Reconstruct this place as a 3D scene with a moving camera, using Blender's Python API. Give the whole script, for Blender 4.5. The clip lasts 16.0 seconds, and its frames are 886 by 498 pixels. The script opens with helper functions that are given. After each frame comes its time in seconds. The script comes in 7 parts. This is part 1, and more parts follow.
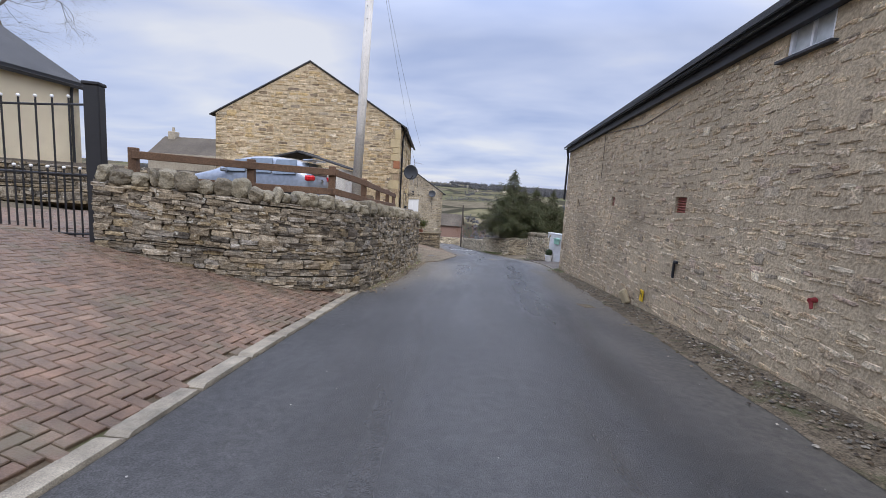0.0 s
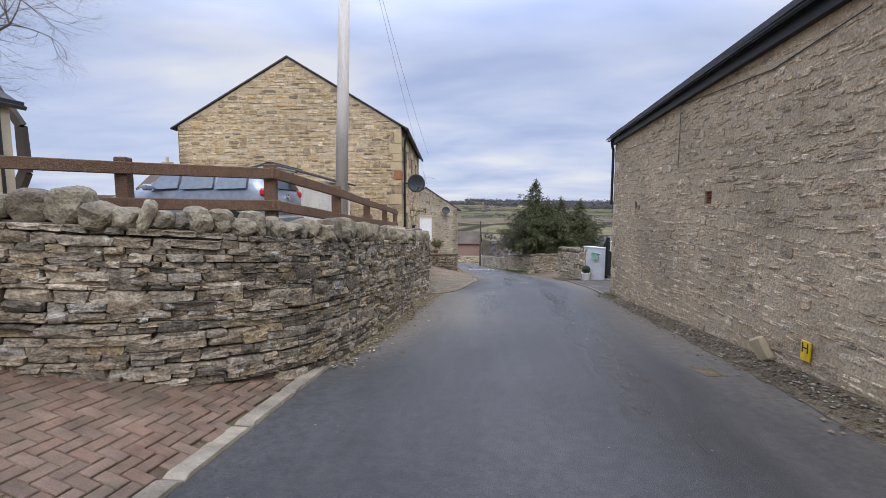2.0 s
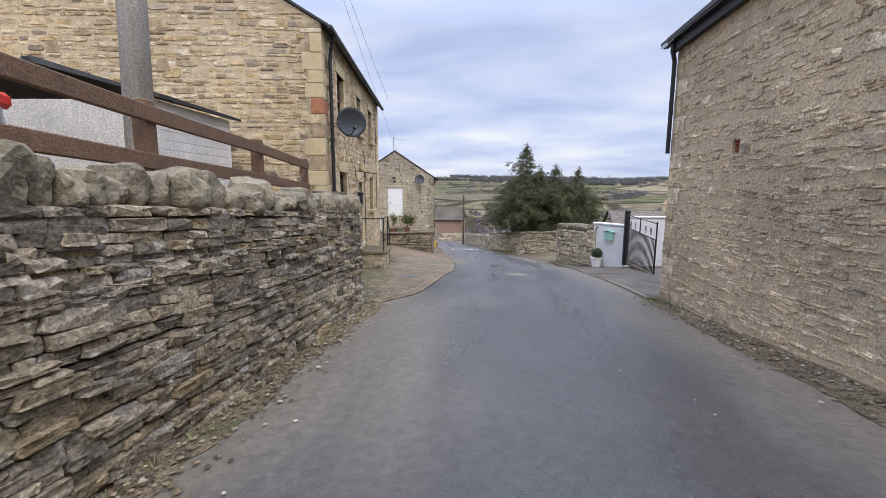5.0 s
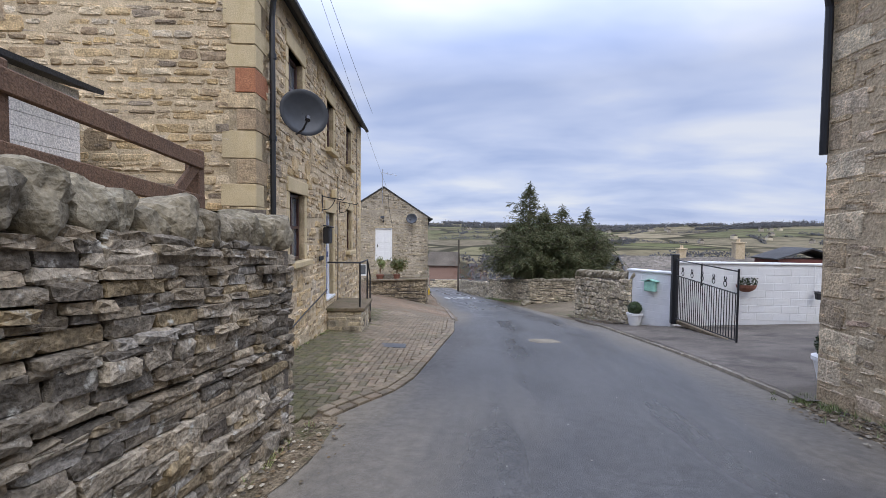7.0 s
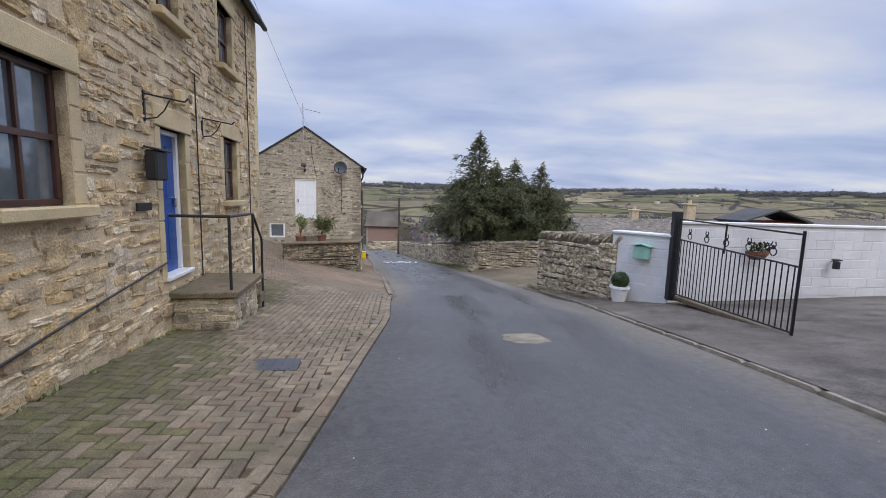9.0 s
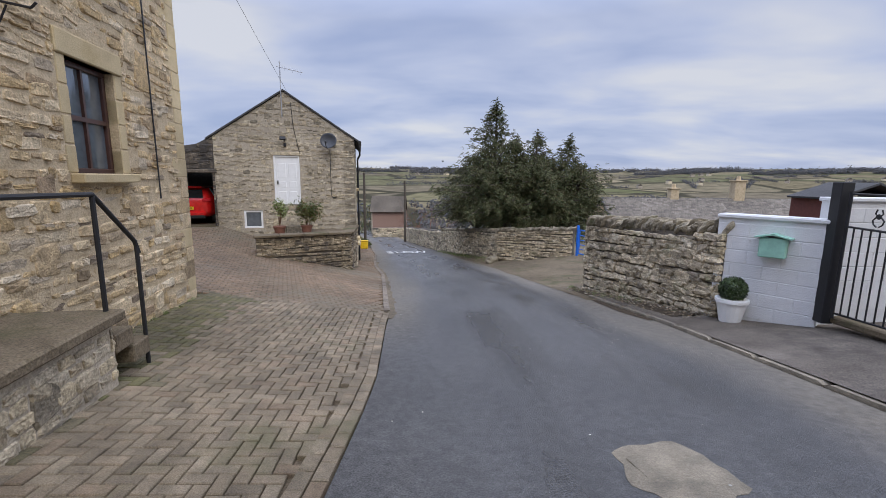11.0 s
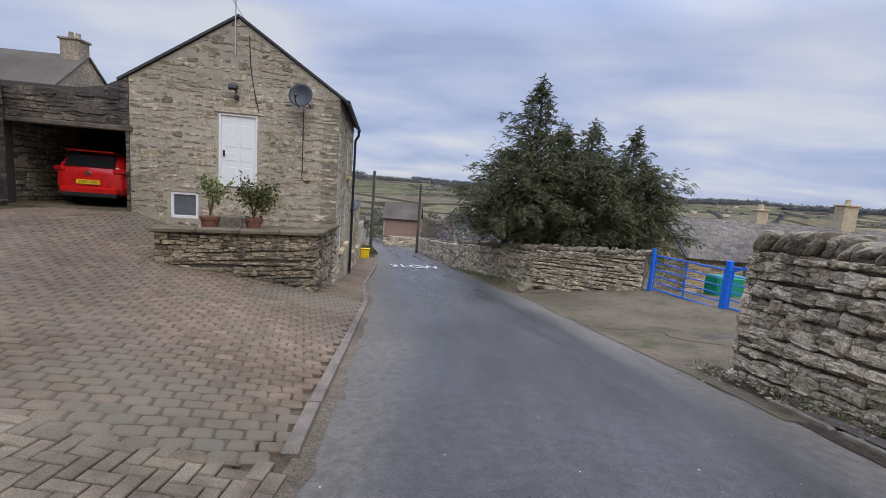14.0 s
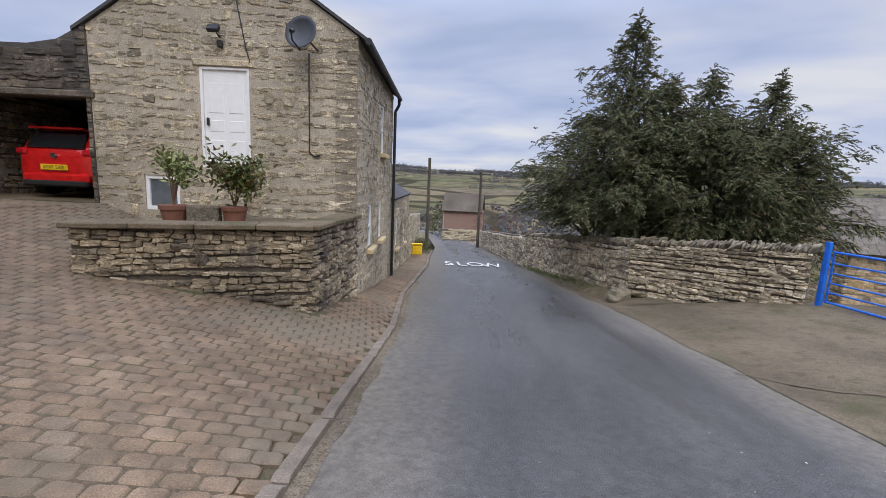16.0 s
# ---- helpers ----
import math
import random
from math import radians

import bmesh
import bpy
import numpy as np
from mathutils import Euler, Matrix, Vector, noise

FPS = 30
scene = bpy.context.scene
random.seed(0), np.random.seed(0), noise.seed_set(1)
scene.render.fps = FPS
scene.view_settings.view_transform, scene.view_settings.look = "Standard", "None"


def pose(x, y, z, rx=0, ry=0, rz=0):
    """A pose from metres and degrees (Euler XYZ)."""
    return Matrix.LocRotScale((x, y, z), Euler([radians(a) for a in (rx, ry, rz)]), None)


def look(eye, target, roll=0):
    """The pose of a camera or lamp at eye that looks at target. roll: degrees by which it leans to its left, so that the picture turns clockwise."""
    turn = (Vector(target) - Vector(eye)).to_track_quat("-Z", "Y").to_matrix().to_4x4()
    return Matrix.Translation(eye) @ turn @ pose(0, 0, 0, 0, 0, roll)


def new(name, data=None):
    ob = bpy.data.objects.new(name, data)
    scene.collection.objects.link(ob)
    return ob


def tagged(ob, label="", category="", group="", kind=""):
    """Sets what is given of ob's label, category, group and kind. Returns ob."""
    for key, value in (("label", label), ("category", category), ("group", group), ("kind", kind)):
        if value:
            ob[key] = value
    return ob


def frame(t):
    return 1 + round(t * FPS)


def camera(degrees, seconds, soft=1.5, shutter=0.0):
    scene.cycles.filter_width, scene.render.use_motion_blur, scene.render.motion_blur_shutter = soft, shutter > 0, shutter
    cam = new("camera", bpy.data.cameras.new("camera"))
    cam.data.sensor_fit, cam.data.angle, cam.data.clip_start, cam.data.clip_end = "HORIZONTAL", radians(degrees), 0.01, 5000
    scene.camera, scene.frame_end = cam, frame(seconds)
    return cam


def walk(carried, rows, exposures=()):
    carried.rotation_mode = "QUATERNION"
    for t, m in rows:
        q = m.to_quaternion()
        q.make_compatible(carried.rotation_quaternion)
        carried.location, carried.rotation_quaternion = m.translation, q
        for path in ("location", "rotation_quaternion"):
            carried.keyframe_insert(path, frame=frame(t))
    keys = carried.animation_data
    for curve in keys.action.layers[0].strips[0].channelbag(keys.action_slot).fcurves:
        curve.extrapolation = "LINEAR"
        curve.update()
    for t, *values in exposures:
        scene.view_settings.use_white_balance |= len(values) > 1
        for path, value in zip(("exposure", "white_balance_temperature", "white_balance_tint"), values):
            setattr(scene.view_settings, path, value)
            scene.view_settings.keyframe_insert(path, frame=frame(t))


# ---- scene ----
cam = camera(92.1, 16.0, soft=0.7)
METRES, EYE, TILT, LEAN, TURN = 28.0, 1.6, 0.0, 0.0, 5.2
ROWS = [
    (0.0, 0.0, 0.0, 0.0, 0.49, -7.63, -3.69),
    (0.5, -0.0004, 0.0314, -0.0021, 1.78, -8.39, -2.74),
    (1.0, -0.0023, 0.0618, -0.0033, 4.67, -8.03, -2.15),
    (1.5, -0.0011, 0.094, -0.0054, 3.83, -7.08, -1.77),
    (2.0, 0.0008, 0.1249, -0.0066, 2.57, -5.23, -0.18),
    (2.5, 0.0038, 0.1564, -0.0088, 0.4, -8.63, 0.35),
    (3.0, 0.0088, 0.1875, -0.0112, -0.68, -7.93, -0.46),
    (3.5, 0.013, 0.2196, -0.0137, -3.76, -8.73, -2.5),
    (6.0, 0.0146, 0.3777, -0.028, 3.04, -8.05, 0.91),
    (6.5, 0.0114, 0.4083, -0.0303, 1.68, -6.72, -0.79),
    (7.0, 0.0121, 0.4398, -0.033, -0.4, -2.24, -0.57),
    (7.5, 0.0121, 0.4711, -0.0363, -2.18, -5.36, -2.19),
    (8.0, 0.0151, 0.5027, -0.0392, -7.01, -5.45, -1.24),
    (8.5, 0.017, 0.5341, -0.0417, -7.32, -5.81, -1.24),
    (9.0, 0.0196, 0.5648, -0.0446, -8.27, -7.27, -1.59),
    (11.5, 0.0341, 0.7193, -0.056, -7.18, -9.39, -0.42),
    (12.0, 0.0368, 0.7497, -0.0598, -6.56, -7.28, -1.44),
    (12.5, 0.0414, 0.7812, -0.0641, -6.08, -7.61, -2.42),
    (13.0, 0.0442, 0.8115, -0.0683, -5.73, -5.62, -3.22),
    (13.5, 0.0498, 0.8424, -0.0733, -5.24, -4.97, -3.94),
    (14.0, 0.053, 0.8731, -0.078, -4.59, -7.74, -4.35),
    (14.5, 0.0598, 0.9024, -0.0816, -0.35, -9.53, -3.19),
    (15.0, 0.0629, 0.932, -0.085, 0.89, -9.39, -3.08),
    (15.5, 0.0654, 0.961, -0.0881, 1.23, -8.73, -3.06),
    (16.0, 0.0636, 0.9902, -0.0907, 3.72, -9.18, -2.51),
]
walk(cam, [(t, pose(0, 0, EYE, TILT, LEAN, TURN) @ pose(METRES * x, METRES * y, METRES * z, 90 + pitch, roll, yaw)) for t, x, y, z, yaw, pitch, roll in ROWS],
     [(0, .02, 6500, 10), (2, .03, 6550, 10), (3.5, .3, 6750, 10), (6, .12, 6500, 10), (7.5, -.03, 6350, 10), (9, -.1, 6480, 10), (11.5, -.18, 6550, 10), (12.5, -.25, 6380, 10), (14, -.2, 6450, 10), (16, -.06, 6700, 10)])

# ---- light ----
world = bpy.data.worlds.new("sky")
scene.world = world
world.use_nodes = True
wn, wl = world.node_tree.nodes, world.node_tree.links
wn.clear()


def wnode(kind, **vals):
    n = wn.new(kind)
    for k, v in vals.items():
        n.inputs[k].default_value = v
    return n


wout, wbg = wn.new("ShaderNodeOutputWorld"), wn.new("ShaderNodeBackground")
nish = wn.new("ShaderNodeTexSky")
nish.sky_type, nish.sun_disc = "NISHITA", False
nish.sun_elevation, nish.sun_rotation = radians(49), radians(159)
wco = wn.new("ShaderNodeTexCoord")
wsep = wn.new("ShaderNodeSeparateXYZ")
wl.new(wco.outputs["Generated"], wsep.inputs[0])
up = wn.new("ShaderNodeMath"); up.operation = "MAXIMUM"; up.inputs[1].default_value = 0.0
wl.new(wsep.outputs["Z"], up.inputs[0])
den = wn.new("ShaderNodeMath"); den.operation = "ADD"; den.inputs[1].default_value = 0.16
wl.new(up.outputs[0], den.inputs[0])
flat = wn.new("ShaderNodeVectorMath"); flat.operation = "DIVIDE"
wl.new(wco.outputs["Generated"], flat.inputs[0])
dxyz = wn.new("ShaderNodeCombineXYZ")
for i in range(3):
    wl.new(den.outputs[0], dxyz.inputs[i])
wl.new(dxyz.outputs[0], flat.inputs[1])
stretch = wn.new("ShaderNodeVectorMath"); stretch.operation = "MULTIPLY"
stretch.inputs[1].default_value = (0.75, 1.15, 0.6)
wl.new(flat.outputs[0], stretch.inputs[0])
cloud = wnode("ShaderNodeTexNoise", Scale=1.15, Detail=4.0, Roughness=0.48, Distortion=0.25)
wl.new(stretch.outputs[0], cloud.inputs["Vector"])
cramp = wn.new("ShaderNodeValToRGB")
cramp.color_ramp.elements[0].position, cramp.color_ramp.elements[0].color = 0.34, (0.39, 0.475, 0.73, 1)
cramp.color_ramp.elements[1].position, cramp.color_ramp.elements[1].color = 0.68, (0.75, 0.775, 0.86, 1)
e = cramp.color_ramp.elements.new(0.5); e.color = (0.54, 0.61, 0.83, 1)
wl.new(cloud.outputs["Fac"], cramp.inputs[0])
# an overcast sky is brighter overhead than at the horizon
rise = wn.new("ShaderNodeMapRange")
for k, v in zip((1, 2, 3, 4), (0.32, 1.0, 1.0, 4.2)):
    rise.inputs[k].default_value = v
wl.new(wsep.outputs["Z"], rise.inputs[0])
lift = wn.new("ShaderNodeVectorMath"); lift.operation = "SCALE"
wl.new(cramp.outputs[0], lift.inputs[0])
wl.new(rise.outputs[0], lift.inputs["Scale"])
nsc = wn.new("ShaderNodeVectorMath"); nsc.operation = "SCALE"; nsc.inputs["Scale"].default_value = 0.012
wl.new(nish.outputs[0], nsc.inputs[0])
tot = wn.new("ShaderNodeVectorMath"); tot.operation = "ADD"
wl.new(lift.outputs[0], tot.inputs[0])
wl.new(nsc.outputs[0], tot.inputs[1])
wl.new(tot.outputs[0], wbg.inputs["Color"])
wbg.inputs["Strength"].default_value = 0.92
wl.new(wbg.outputs[0], wout.inputs[0])

sun_data = bpy.data.lights.new("sun", "SUN")
sun_data.energy, sun_data.angle, sun_data.color = 1.5, radians(40), (1.0, 0.95, 0.87)
sun = new("sun", sun_data)
sun.matrix_world = look((0, 0, 30), (-5, 13, 14))

# ---- materials ----


def mat(name, cols, scale=5.0, rough=0.85, bump=0.3, bscale=60.0, pieces=False, metal=0.0, spec=0.4, big=0.25, stain=None, squash=(1, 1, 1), grain=0.35, rvar=0.1, mott=(0.62, 1.32)):
    """A grained surface: a ramp of colours by piece or by noise, a fine grain, broad stains and relief."""
    m = bpy.data.materials.new(name)
    m.use_nodes = True
    N, K = m.node_tree.nodes, m.node_tree.links
    bs = N["Principled BSDF"]
    geo = N.new("ShaderNodeNewGeometry")
    sq = N.new("ShaderNodeVectorMath"); sq.operation = "MULTIPLY"; sq.inputs[1].default_value = squash
    K.new(geo.outputs["Position"], sq.inputs[0])
    n1 = N.new("ShaderNodeTexNoise"); n1.inputs["Scale"].default_value = scale; n1.inputs["Detail"].default_value = 6
    n1.inputs["Roughness"].default_value = 0.6
    K.new(sq.outputs[0], n1.inputs["Vector"])
    ramp = N.new("ShaderNodeValToRGB")
    el = ramp.color_ramp.elements
    while len(el) < len(cols):
        el.new(0.5)
    lo, hi = (0.0, 1.0) if pieces else (0.3, 0.7)
    for i, c in enumerate(cols):
        el[i].position = lo + (hi - lo) * i / max(1, len(cols) - 1)
        el[i].color = (*c, 1)
    if pieces:
        oi = N.new("ShaderNodeObjectInfo")
        ad = N.new("ShaderNodeMath"); ad.operation = "ADD"
        K.new(oi.outputs["Random"], ad.inputs[0])
        K.new(geo.outputs["Random Per Island"], ad.inputs[1])
        fr = N.new("ShaderNodeMath"); fr.operation = "FRACT"
        K.new(ad.outputs[0], fr.inputs[0])
        K.new(fr.outputs[0], ramp.inputs[0])
    else:
        K.new(n1.outputs["Fac"], ramp.inputs[0])
    col = ramp.outputs[0]

    def mult(src, fac_out, lo_v, hi_v, a=0.3, b=0.7):
        mr = N.new("ShaderNodeMapRange")
        for k, v in zip((1, 2, 3, 4), (a, b, lo_v, hi_v)):
            mr.inputs[k].default_value = v
        K.new(fac_out, mr.inputs[0])
        vm = N.new("ShaderNodeVectorMath"); vm.operation = "SCALE"
        K.new(src, vm.inputs[0])
        K.new(mr.outputs[0], vm.inputs["Scale"])
        return vm.outputs[0]

    fine = N.new("ShaderNodeTexNoise"); fine.inputs["Scale"].default_value = bscale; fine.inputs["Detail"].default_value = 5
    K.new(geo.outputs["Position"], fine.inputs["Vector"])
    col = mult(col, fine.outputs["Fac"], 1 - grain, 1 + grain)
    if pieces:
        col = mult(col, n1.outputs["Fac"], *mott)
    if big:
        bn = N.new("ShaderNodeTexNoise"); bn.inputs["Scale"].default_value = 0.55; bn.inputs["Detail"].default_value = 5
        K.new(geo.outputs["Position"], bn.inputs["Vector"])
        col = mult(col, bn.outputs["Fac"], 1 - big, 1 + big)
    if stain:
        sc, ss, sa, sb = stain
        sn = N.new("ShaderNodeTexNoise"); sn.inputs["Scale"].default_value = ss; sn.inputs["Detail"].default_value = 7
        sn.inputs["Roughness"].default_value = 0.65
        K.new(geo.outputs["Position"], sn.inputs["Vector"])
        mr = N.new("ShaderNodeMapRange"); mr.inputs[1].default_value = sa; mr.inputs[2].default_value = sb
        K.new(sn.outputs["Fac"], mr.inputs[0])
        mx = N.new("ShaderNodeMix"); mx.data_type = "RGBA"
        K.new(mr.outputs[0], mx.inputs["Factor"])
        K.new(col, mx.inputs["A"])
        mx.inputs["B"].default_value = (*sc, 1)
        col = mx.outputs["Result"]
    K.new(col, bs.inputs["Base Color"])
    rr = N.new("ShaderNodeMapRange")
    for k, v in zip((1, 2, 3, 4), (0.3, 0.7, max(0.02, rough - rvar), min(1, rough + rvar))):
        rr.inputs[k].default_value = v
    K.new(n1.outputs["Fac"], rr.inputs[0])
    K.new(rr.outputs[0], bs.inputs["Roughness"])
    bs.inputs["Metallic"].default_value = metal
    bs.inputs["Specular IOR Level"].default_value = spec
    if bump:
        bp = N.new("ShaderNodeBump"); bp.inputs["Strength"].default_value = bump; bp.inputs["Distance"].default_value = 0.02
        hs = N.new("ShaderNodeMath"); hs.operation = "ADD"
        K.new(fine.outputs["Fac"], hs.inputs[0])
        K.new(n1.outputs["Fac"], hs.inputs[1])
        K.new(hs.outputs[0], bp.inputs["Height"])
        K.new(bp.outputs[0], bs.inputs["Normal"])
    return m


def plain(name, c, rough=0.5, metal=0.0, trans=0.0, coat=0.0, vary=1.0):
    m = bpy.data.materials.new(name)
    m.use_nodes = True
    N, K = m.node_tree.nodes, m.node_tree.links
    bs = N["Principled BSDF"]
    geo = N.new("ShaderNodeNewGeometry")
    nz = N.new("ShaderNodeTexNoise"); nz.inputs["Scale"].default_value = 9; nz.inputs["Detail"].default_value = 6
    K.new(geo.outputs["Position"], nz.inputs["Vector"])
    mr = N.new("ShaderNodeMapRange")
    for k, v in zip((1, 2, 3, 4), (0.3, 0.7, 1 - .18 * vary, 1 + .12 * vary)):
        mr.inputs[k].default_value = v
    K.new(nz.outputs["Fac"], mr.inputs[0])
    vm = N.new("ShaderNodeVectorMath"); vm.operation = "SCALE"; vm.inputs[0].default_value = c
    K.new(mr.outputs[0], vm.inputs["Scale"])
    K.new(vm.outputs[0], bs.inputs["Base Color"])
    bs.inputs["Roughness"].default_value, bs.inputs["Metallic"].default_value = rough, metal
    bs.inputs["Transmission Weight"].default_value, bs.inputs["Coat Weight"].default_value = trans, coat
    return m


DRY = mat("dry_stone", [(0.115, 0.095, 0.074), (0.254, 0.205, 0.141), (0.344, 0.283, 0.201), (0.090, 0.079, 0.066), (0.205, 0.174, 0.131), (0.394, 0.336, 0.254), (0.156, 0.131, 0.100), (0.271, 0.209, 0.123), (0.303, 0.275, 0.234), (0.230, 0.193, 0.143)], scale=11, pieces=True, bump=1.0, bscale=42, big=.22, stain=((.55, .53, .46), 7.5, .60, .70), grain=0.42, spec=0.2, mott=(.55, 1.4))
DRY_R = mat("dry_stone_pale", [(.28, .23, .16), (.47, .39, .265), (.62, .52, .365), (.20, .168, .125), (.53, .45, .315), (.38, .315, .22), (.66, .575, .43)], scale=10, pieces=True, bump=.9, bscale=45, big=.2, stain=((.15, .165, .075), 1.9, .58, .75), grain=0.38, spec=0.2, mott=(.55, 1.4))
BARN = mat("barn_rubble", [(.40, .30, .185), (.60, .46, .28), (.50, .385, .25), (.72, .60, .41), (.27, .215, .15), (.58, .44, .275), (.44, .315, .19), (.64, .53, .37), (.47, .34, .24)], scale=9, pieces=True, bump=.95, bscale=38, big=.2, grain=0.36, stain=((.32, .25, .18), 1.3, .56, .75), mott=(.6, 1.35))
BARN_M = mat("barn_mortar", [(0.381, 0.298, 0.189), (0.476, 0.375, 0.244), (0.540, 0.427, 0.276)], scale=6, bump=.9, bscale=30, big=.22, grain=0.26)
GOLD = mat("gold_stone", [(0.494, 0.353, 0.185), (0.563, 0.425, 0.245), (0.632, 0.513, 0.342), (0.327, 0.237, 0.148), (0.514, 0.387, 0.227), (0.692, 0.580, 0.417), (0.207, 0.159, 0.111), (0.563, 0.401, 0.194), (0.424, 0.324, 0.199), (0.613, 0.484, 0.310), (0.543, 0.416, 0.264)], scale=8, pieces=True, bump=.8, bscale=45, big=.15, grain=0.3, mott=(.66, 1.3))
GOLD_M = mat("gold_mortar", [(0.425, 0.327, 0.199), (0.533, 0.421, 0.272), (0.597, 0.483, 0.325)], scale=8, bump=.6, bscale=50, big=.15, grain=0.2)
GREYST = mat("grey_stone", [(.26, .22, .155), (.42, .355, .255), (.52, .45, .335), (.185, .16, .12), (.38, .31, .21), (.47, .395, .27), (.30, .26, .195)], scale=9, pieces=True, bump=.9, bscale=45, big=.2, grain=0.36, spec=0.25, mott=(.58, 1.36))
GREY_M = mat("grey_mortar", [(0.301, 0.261, 0.199), (0.387, 0.334, 0.258), (0.431, 0.376, 0.288)], scale=7, bump=.7, bscale=45, big=.2, grain=0.25)
EARTHJ = mat("dark_joint", [(0.096, 0.083, 0.069), (0.165, 0.138, 0.110)], scale=12, bump=.5)
DRESSED = mat("dressed_stone", [(0.494, 0.382, 0.205), (0.577, 0.461, 0.274), (0.515, 0.412, 0.248)], scale=3, bump=.35, bscale=80, grain=0.1)
COPE = mat("cope_stone", [(0.149, 0.126, 0.090), (0.234, 0.200, 0.140), (0.189, 0.164, 0.115), (0.297, 0.259, 0.184), (0.117, 0.101, 0.079)], scale=8, pieces=True, bump=.9, bscale=40, stain=((.34, .33, .27), 5, .62, .76), grain=0.28, spec=0.2)
COPE_R = mat("pale_cope_stone", [(.17, .145, .105), (.26, .225, .165), (.32, .275, .20), (.21, .18, .135)], scale=8, pieces=True, bump=.9, bscale=40, stain=((.12, .13, .06), 3, .56, .74), grain=.3)
SOIL = mat("dark_soil", [(0.045, 0.034, 0.024), (0.075, 0.057, 0.040), (0.110, 0.088, 0.062)], scale=9, bump=1.0, bscale=45, grain=.5, stain=((.06, .075, .028), 2.2, .58, .74), spec=0.12)
OLDWALL = mat("old_house_stone", [(.13, .105, .075), (.34, .28, .20), (.22, .18, .13), (.42, .35, .26)], scale=3.2, bump=.9, bscale=12, grain=.4, squash=(1, 1, 2.2))
TARMAC = mat("wet_tarmac", [(.058, .057, .058), (.066, .065, .065), (.074, .072, .071), (.084, .081, .078)], scale=.7, rough=.52, bump=.4, bscale=95, squash=(1.5, .35, 1), big=.16, grain=.55, spec=.5, rvar=.08)
VERGE = mat("verge_dirt", [(0.095, 0.074, 0.048), (0.160, 0.125, 0.082), (0.225, 0.180, 0.123)], scale=7, bump=.9, bscale=50, stain=((.075, .092, .035), 2.0, .54, .72), grain=.5, spec=0.12)
CONC = mat("old_concrete", [(.095, .075, .048), (.138, .109, .073), (.165, .132, .090), (.118, .093, .056)], scale=4, rough=.8, bump=.5, bscale=55, grain=.35, stain=((.08, .08, .038), .9, .52, .68), spec=0.15)
YARD = mat("yard_tarmac", [(.095, .08, .066), (.14, .12, .10), (.175, .152, .128)], scale=1.6, rough=.85, spec=.15, bump=.6, bscale=70, grain=.5, stain=((.062, .054, .047), .7, .52, .66))
BED = mat("paver_bed", [(0.085, 0.066, 0.045), (0.130, 0.10, 0.068)], scale=14, bump=.5, stain=((.075, .085, .035), 2, .5, .7), spec=0.15)
REDPAVE = mat("red_paver", [(.150, .098, .066), (.182, .112, .074), (.136, .092, .064), (.198, .132, .090), (.160, .108, .077)], scale=5, pieces=True, rough=.55, bump=.45, bscale=120, big=.25, grain=.35, stain=((.13, .11, .07), 1.6, .52, .72))
BUFFPAVE = mat("buff_paver", [(0.182, 0.146, 0.100), (0.209, 0.167, 0.116), (0.158, 0.128, 0.091), (0.233, 0.190, 0.134), (0.186, 0.139, 0.095)], scale=5, pieces=True, rough=.65, bump=.45, bscale=120, big=.25, grain=.35, stain=((.10, .10, .05), .9, .58, .76), spec=0.2)
MOSSPAVE = mat("mossy_paver", [(.095, .09, .04), (.13, .115, .055), (.11, .095, .056), (.155, .13, .082)], scale=9, pieces=True, rough=.8, bump=.6, bscale=90, big=.25, grain=.4)
SETT = mat("brown_sett", [(.185, .130, .086), (.205, .145, .097), (.172, .124, .082), (.222, .16, .108), (.19, .142, .10)], scale=5, pieces=True, rough=.65, bump=.55, bscale=110, big=.25, grain=.35, stain=((.17, .15, .11), .6, .5, .7), spec=0.2)
KERB = mat("kerb_stone", [(0.216, 0.185, 0.138), (0.276, 0.239, 0.179), (0.249, 0.217, 0.167)], scale=5, pieces=True, bump=.4, bscale=120)
KERBD = mat("dark_kerb", [(.165, .135, .105), (.20, .165, .13), (.18, .148, .115)], scale=5, pieces=True, bump=.5, bscale=110)
SLATE = mat("stone_slate", [(.12, .102, .083), (.165, .142, .116), (.20, .175, .145), (.14, .122, .10)], scale=5, pieces=True, bump=.5, bscale=60)
ROOFD = mat("dark_slate", [(.05, .05, .052), (.075, .074, .075)], scale=4, bump=.4)
WOODF = mat("fence_wood", [(.095, .055, .034), (.15, .088, .053), (.12, .072, .045)], scale=6, bump=.5, bscale=70, squash=(1, 1, 1), grain=.35)
POLEW = mat("pole_wood", [(.60, .57, .52), (.74, .70, .64)], scale=5, bump=.5, squash=(4, 4, .4))
CREAM = mat("cream_render", [(.62, .53, .37), (.68, .59, .42)], scale=2, bump=.3, bscale=90, grain=.12, big=.1)
WHITE_W = mat("white_painted_block", [(0.642, 0.642, 0.642), (0.686, 0.686, 0.686), (0.660, 0.660, 0.651)], scale=2.5, bump=.4, bscale=70, grain=.06, big=.06, stain=((.42, .40, .35), 6.0, .64, .78), pieces=True, mott=(.92, 1.05))
BLACK = plain("black_paint", (.014, .014, .016), .55)
PLASTIC = plain("black_plastic", (.02, .02, .022), .4)
GUTTER = plain("gutter_black", (.012, .012, .014), .5)
WHITEP = plain("white_upvc", (.80, .80, .79), .3, vary=.25)
BROWNF = plain("brown_frame", (.07, .032, .024), .35)
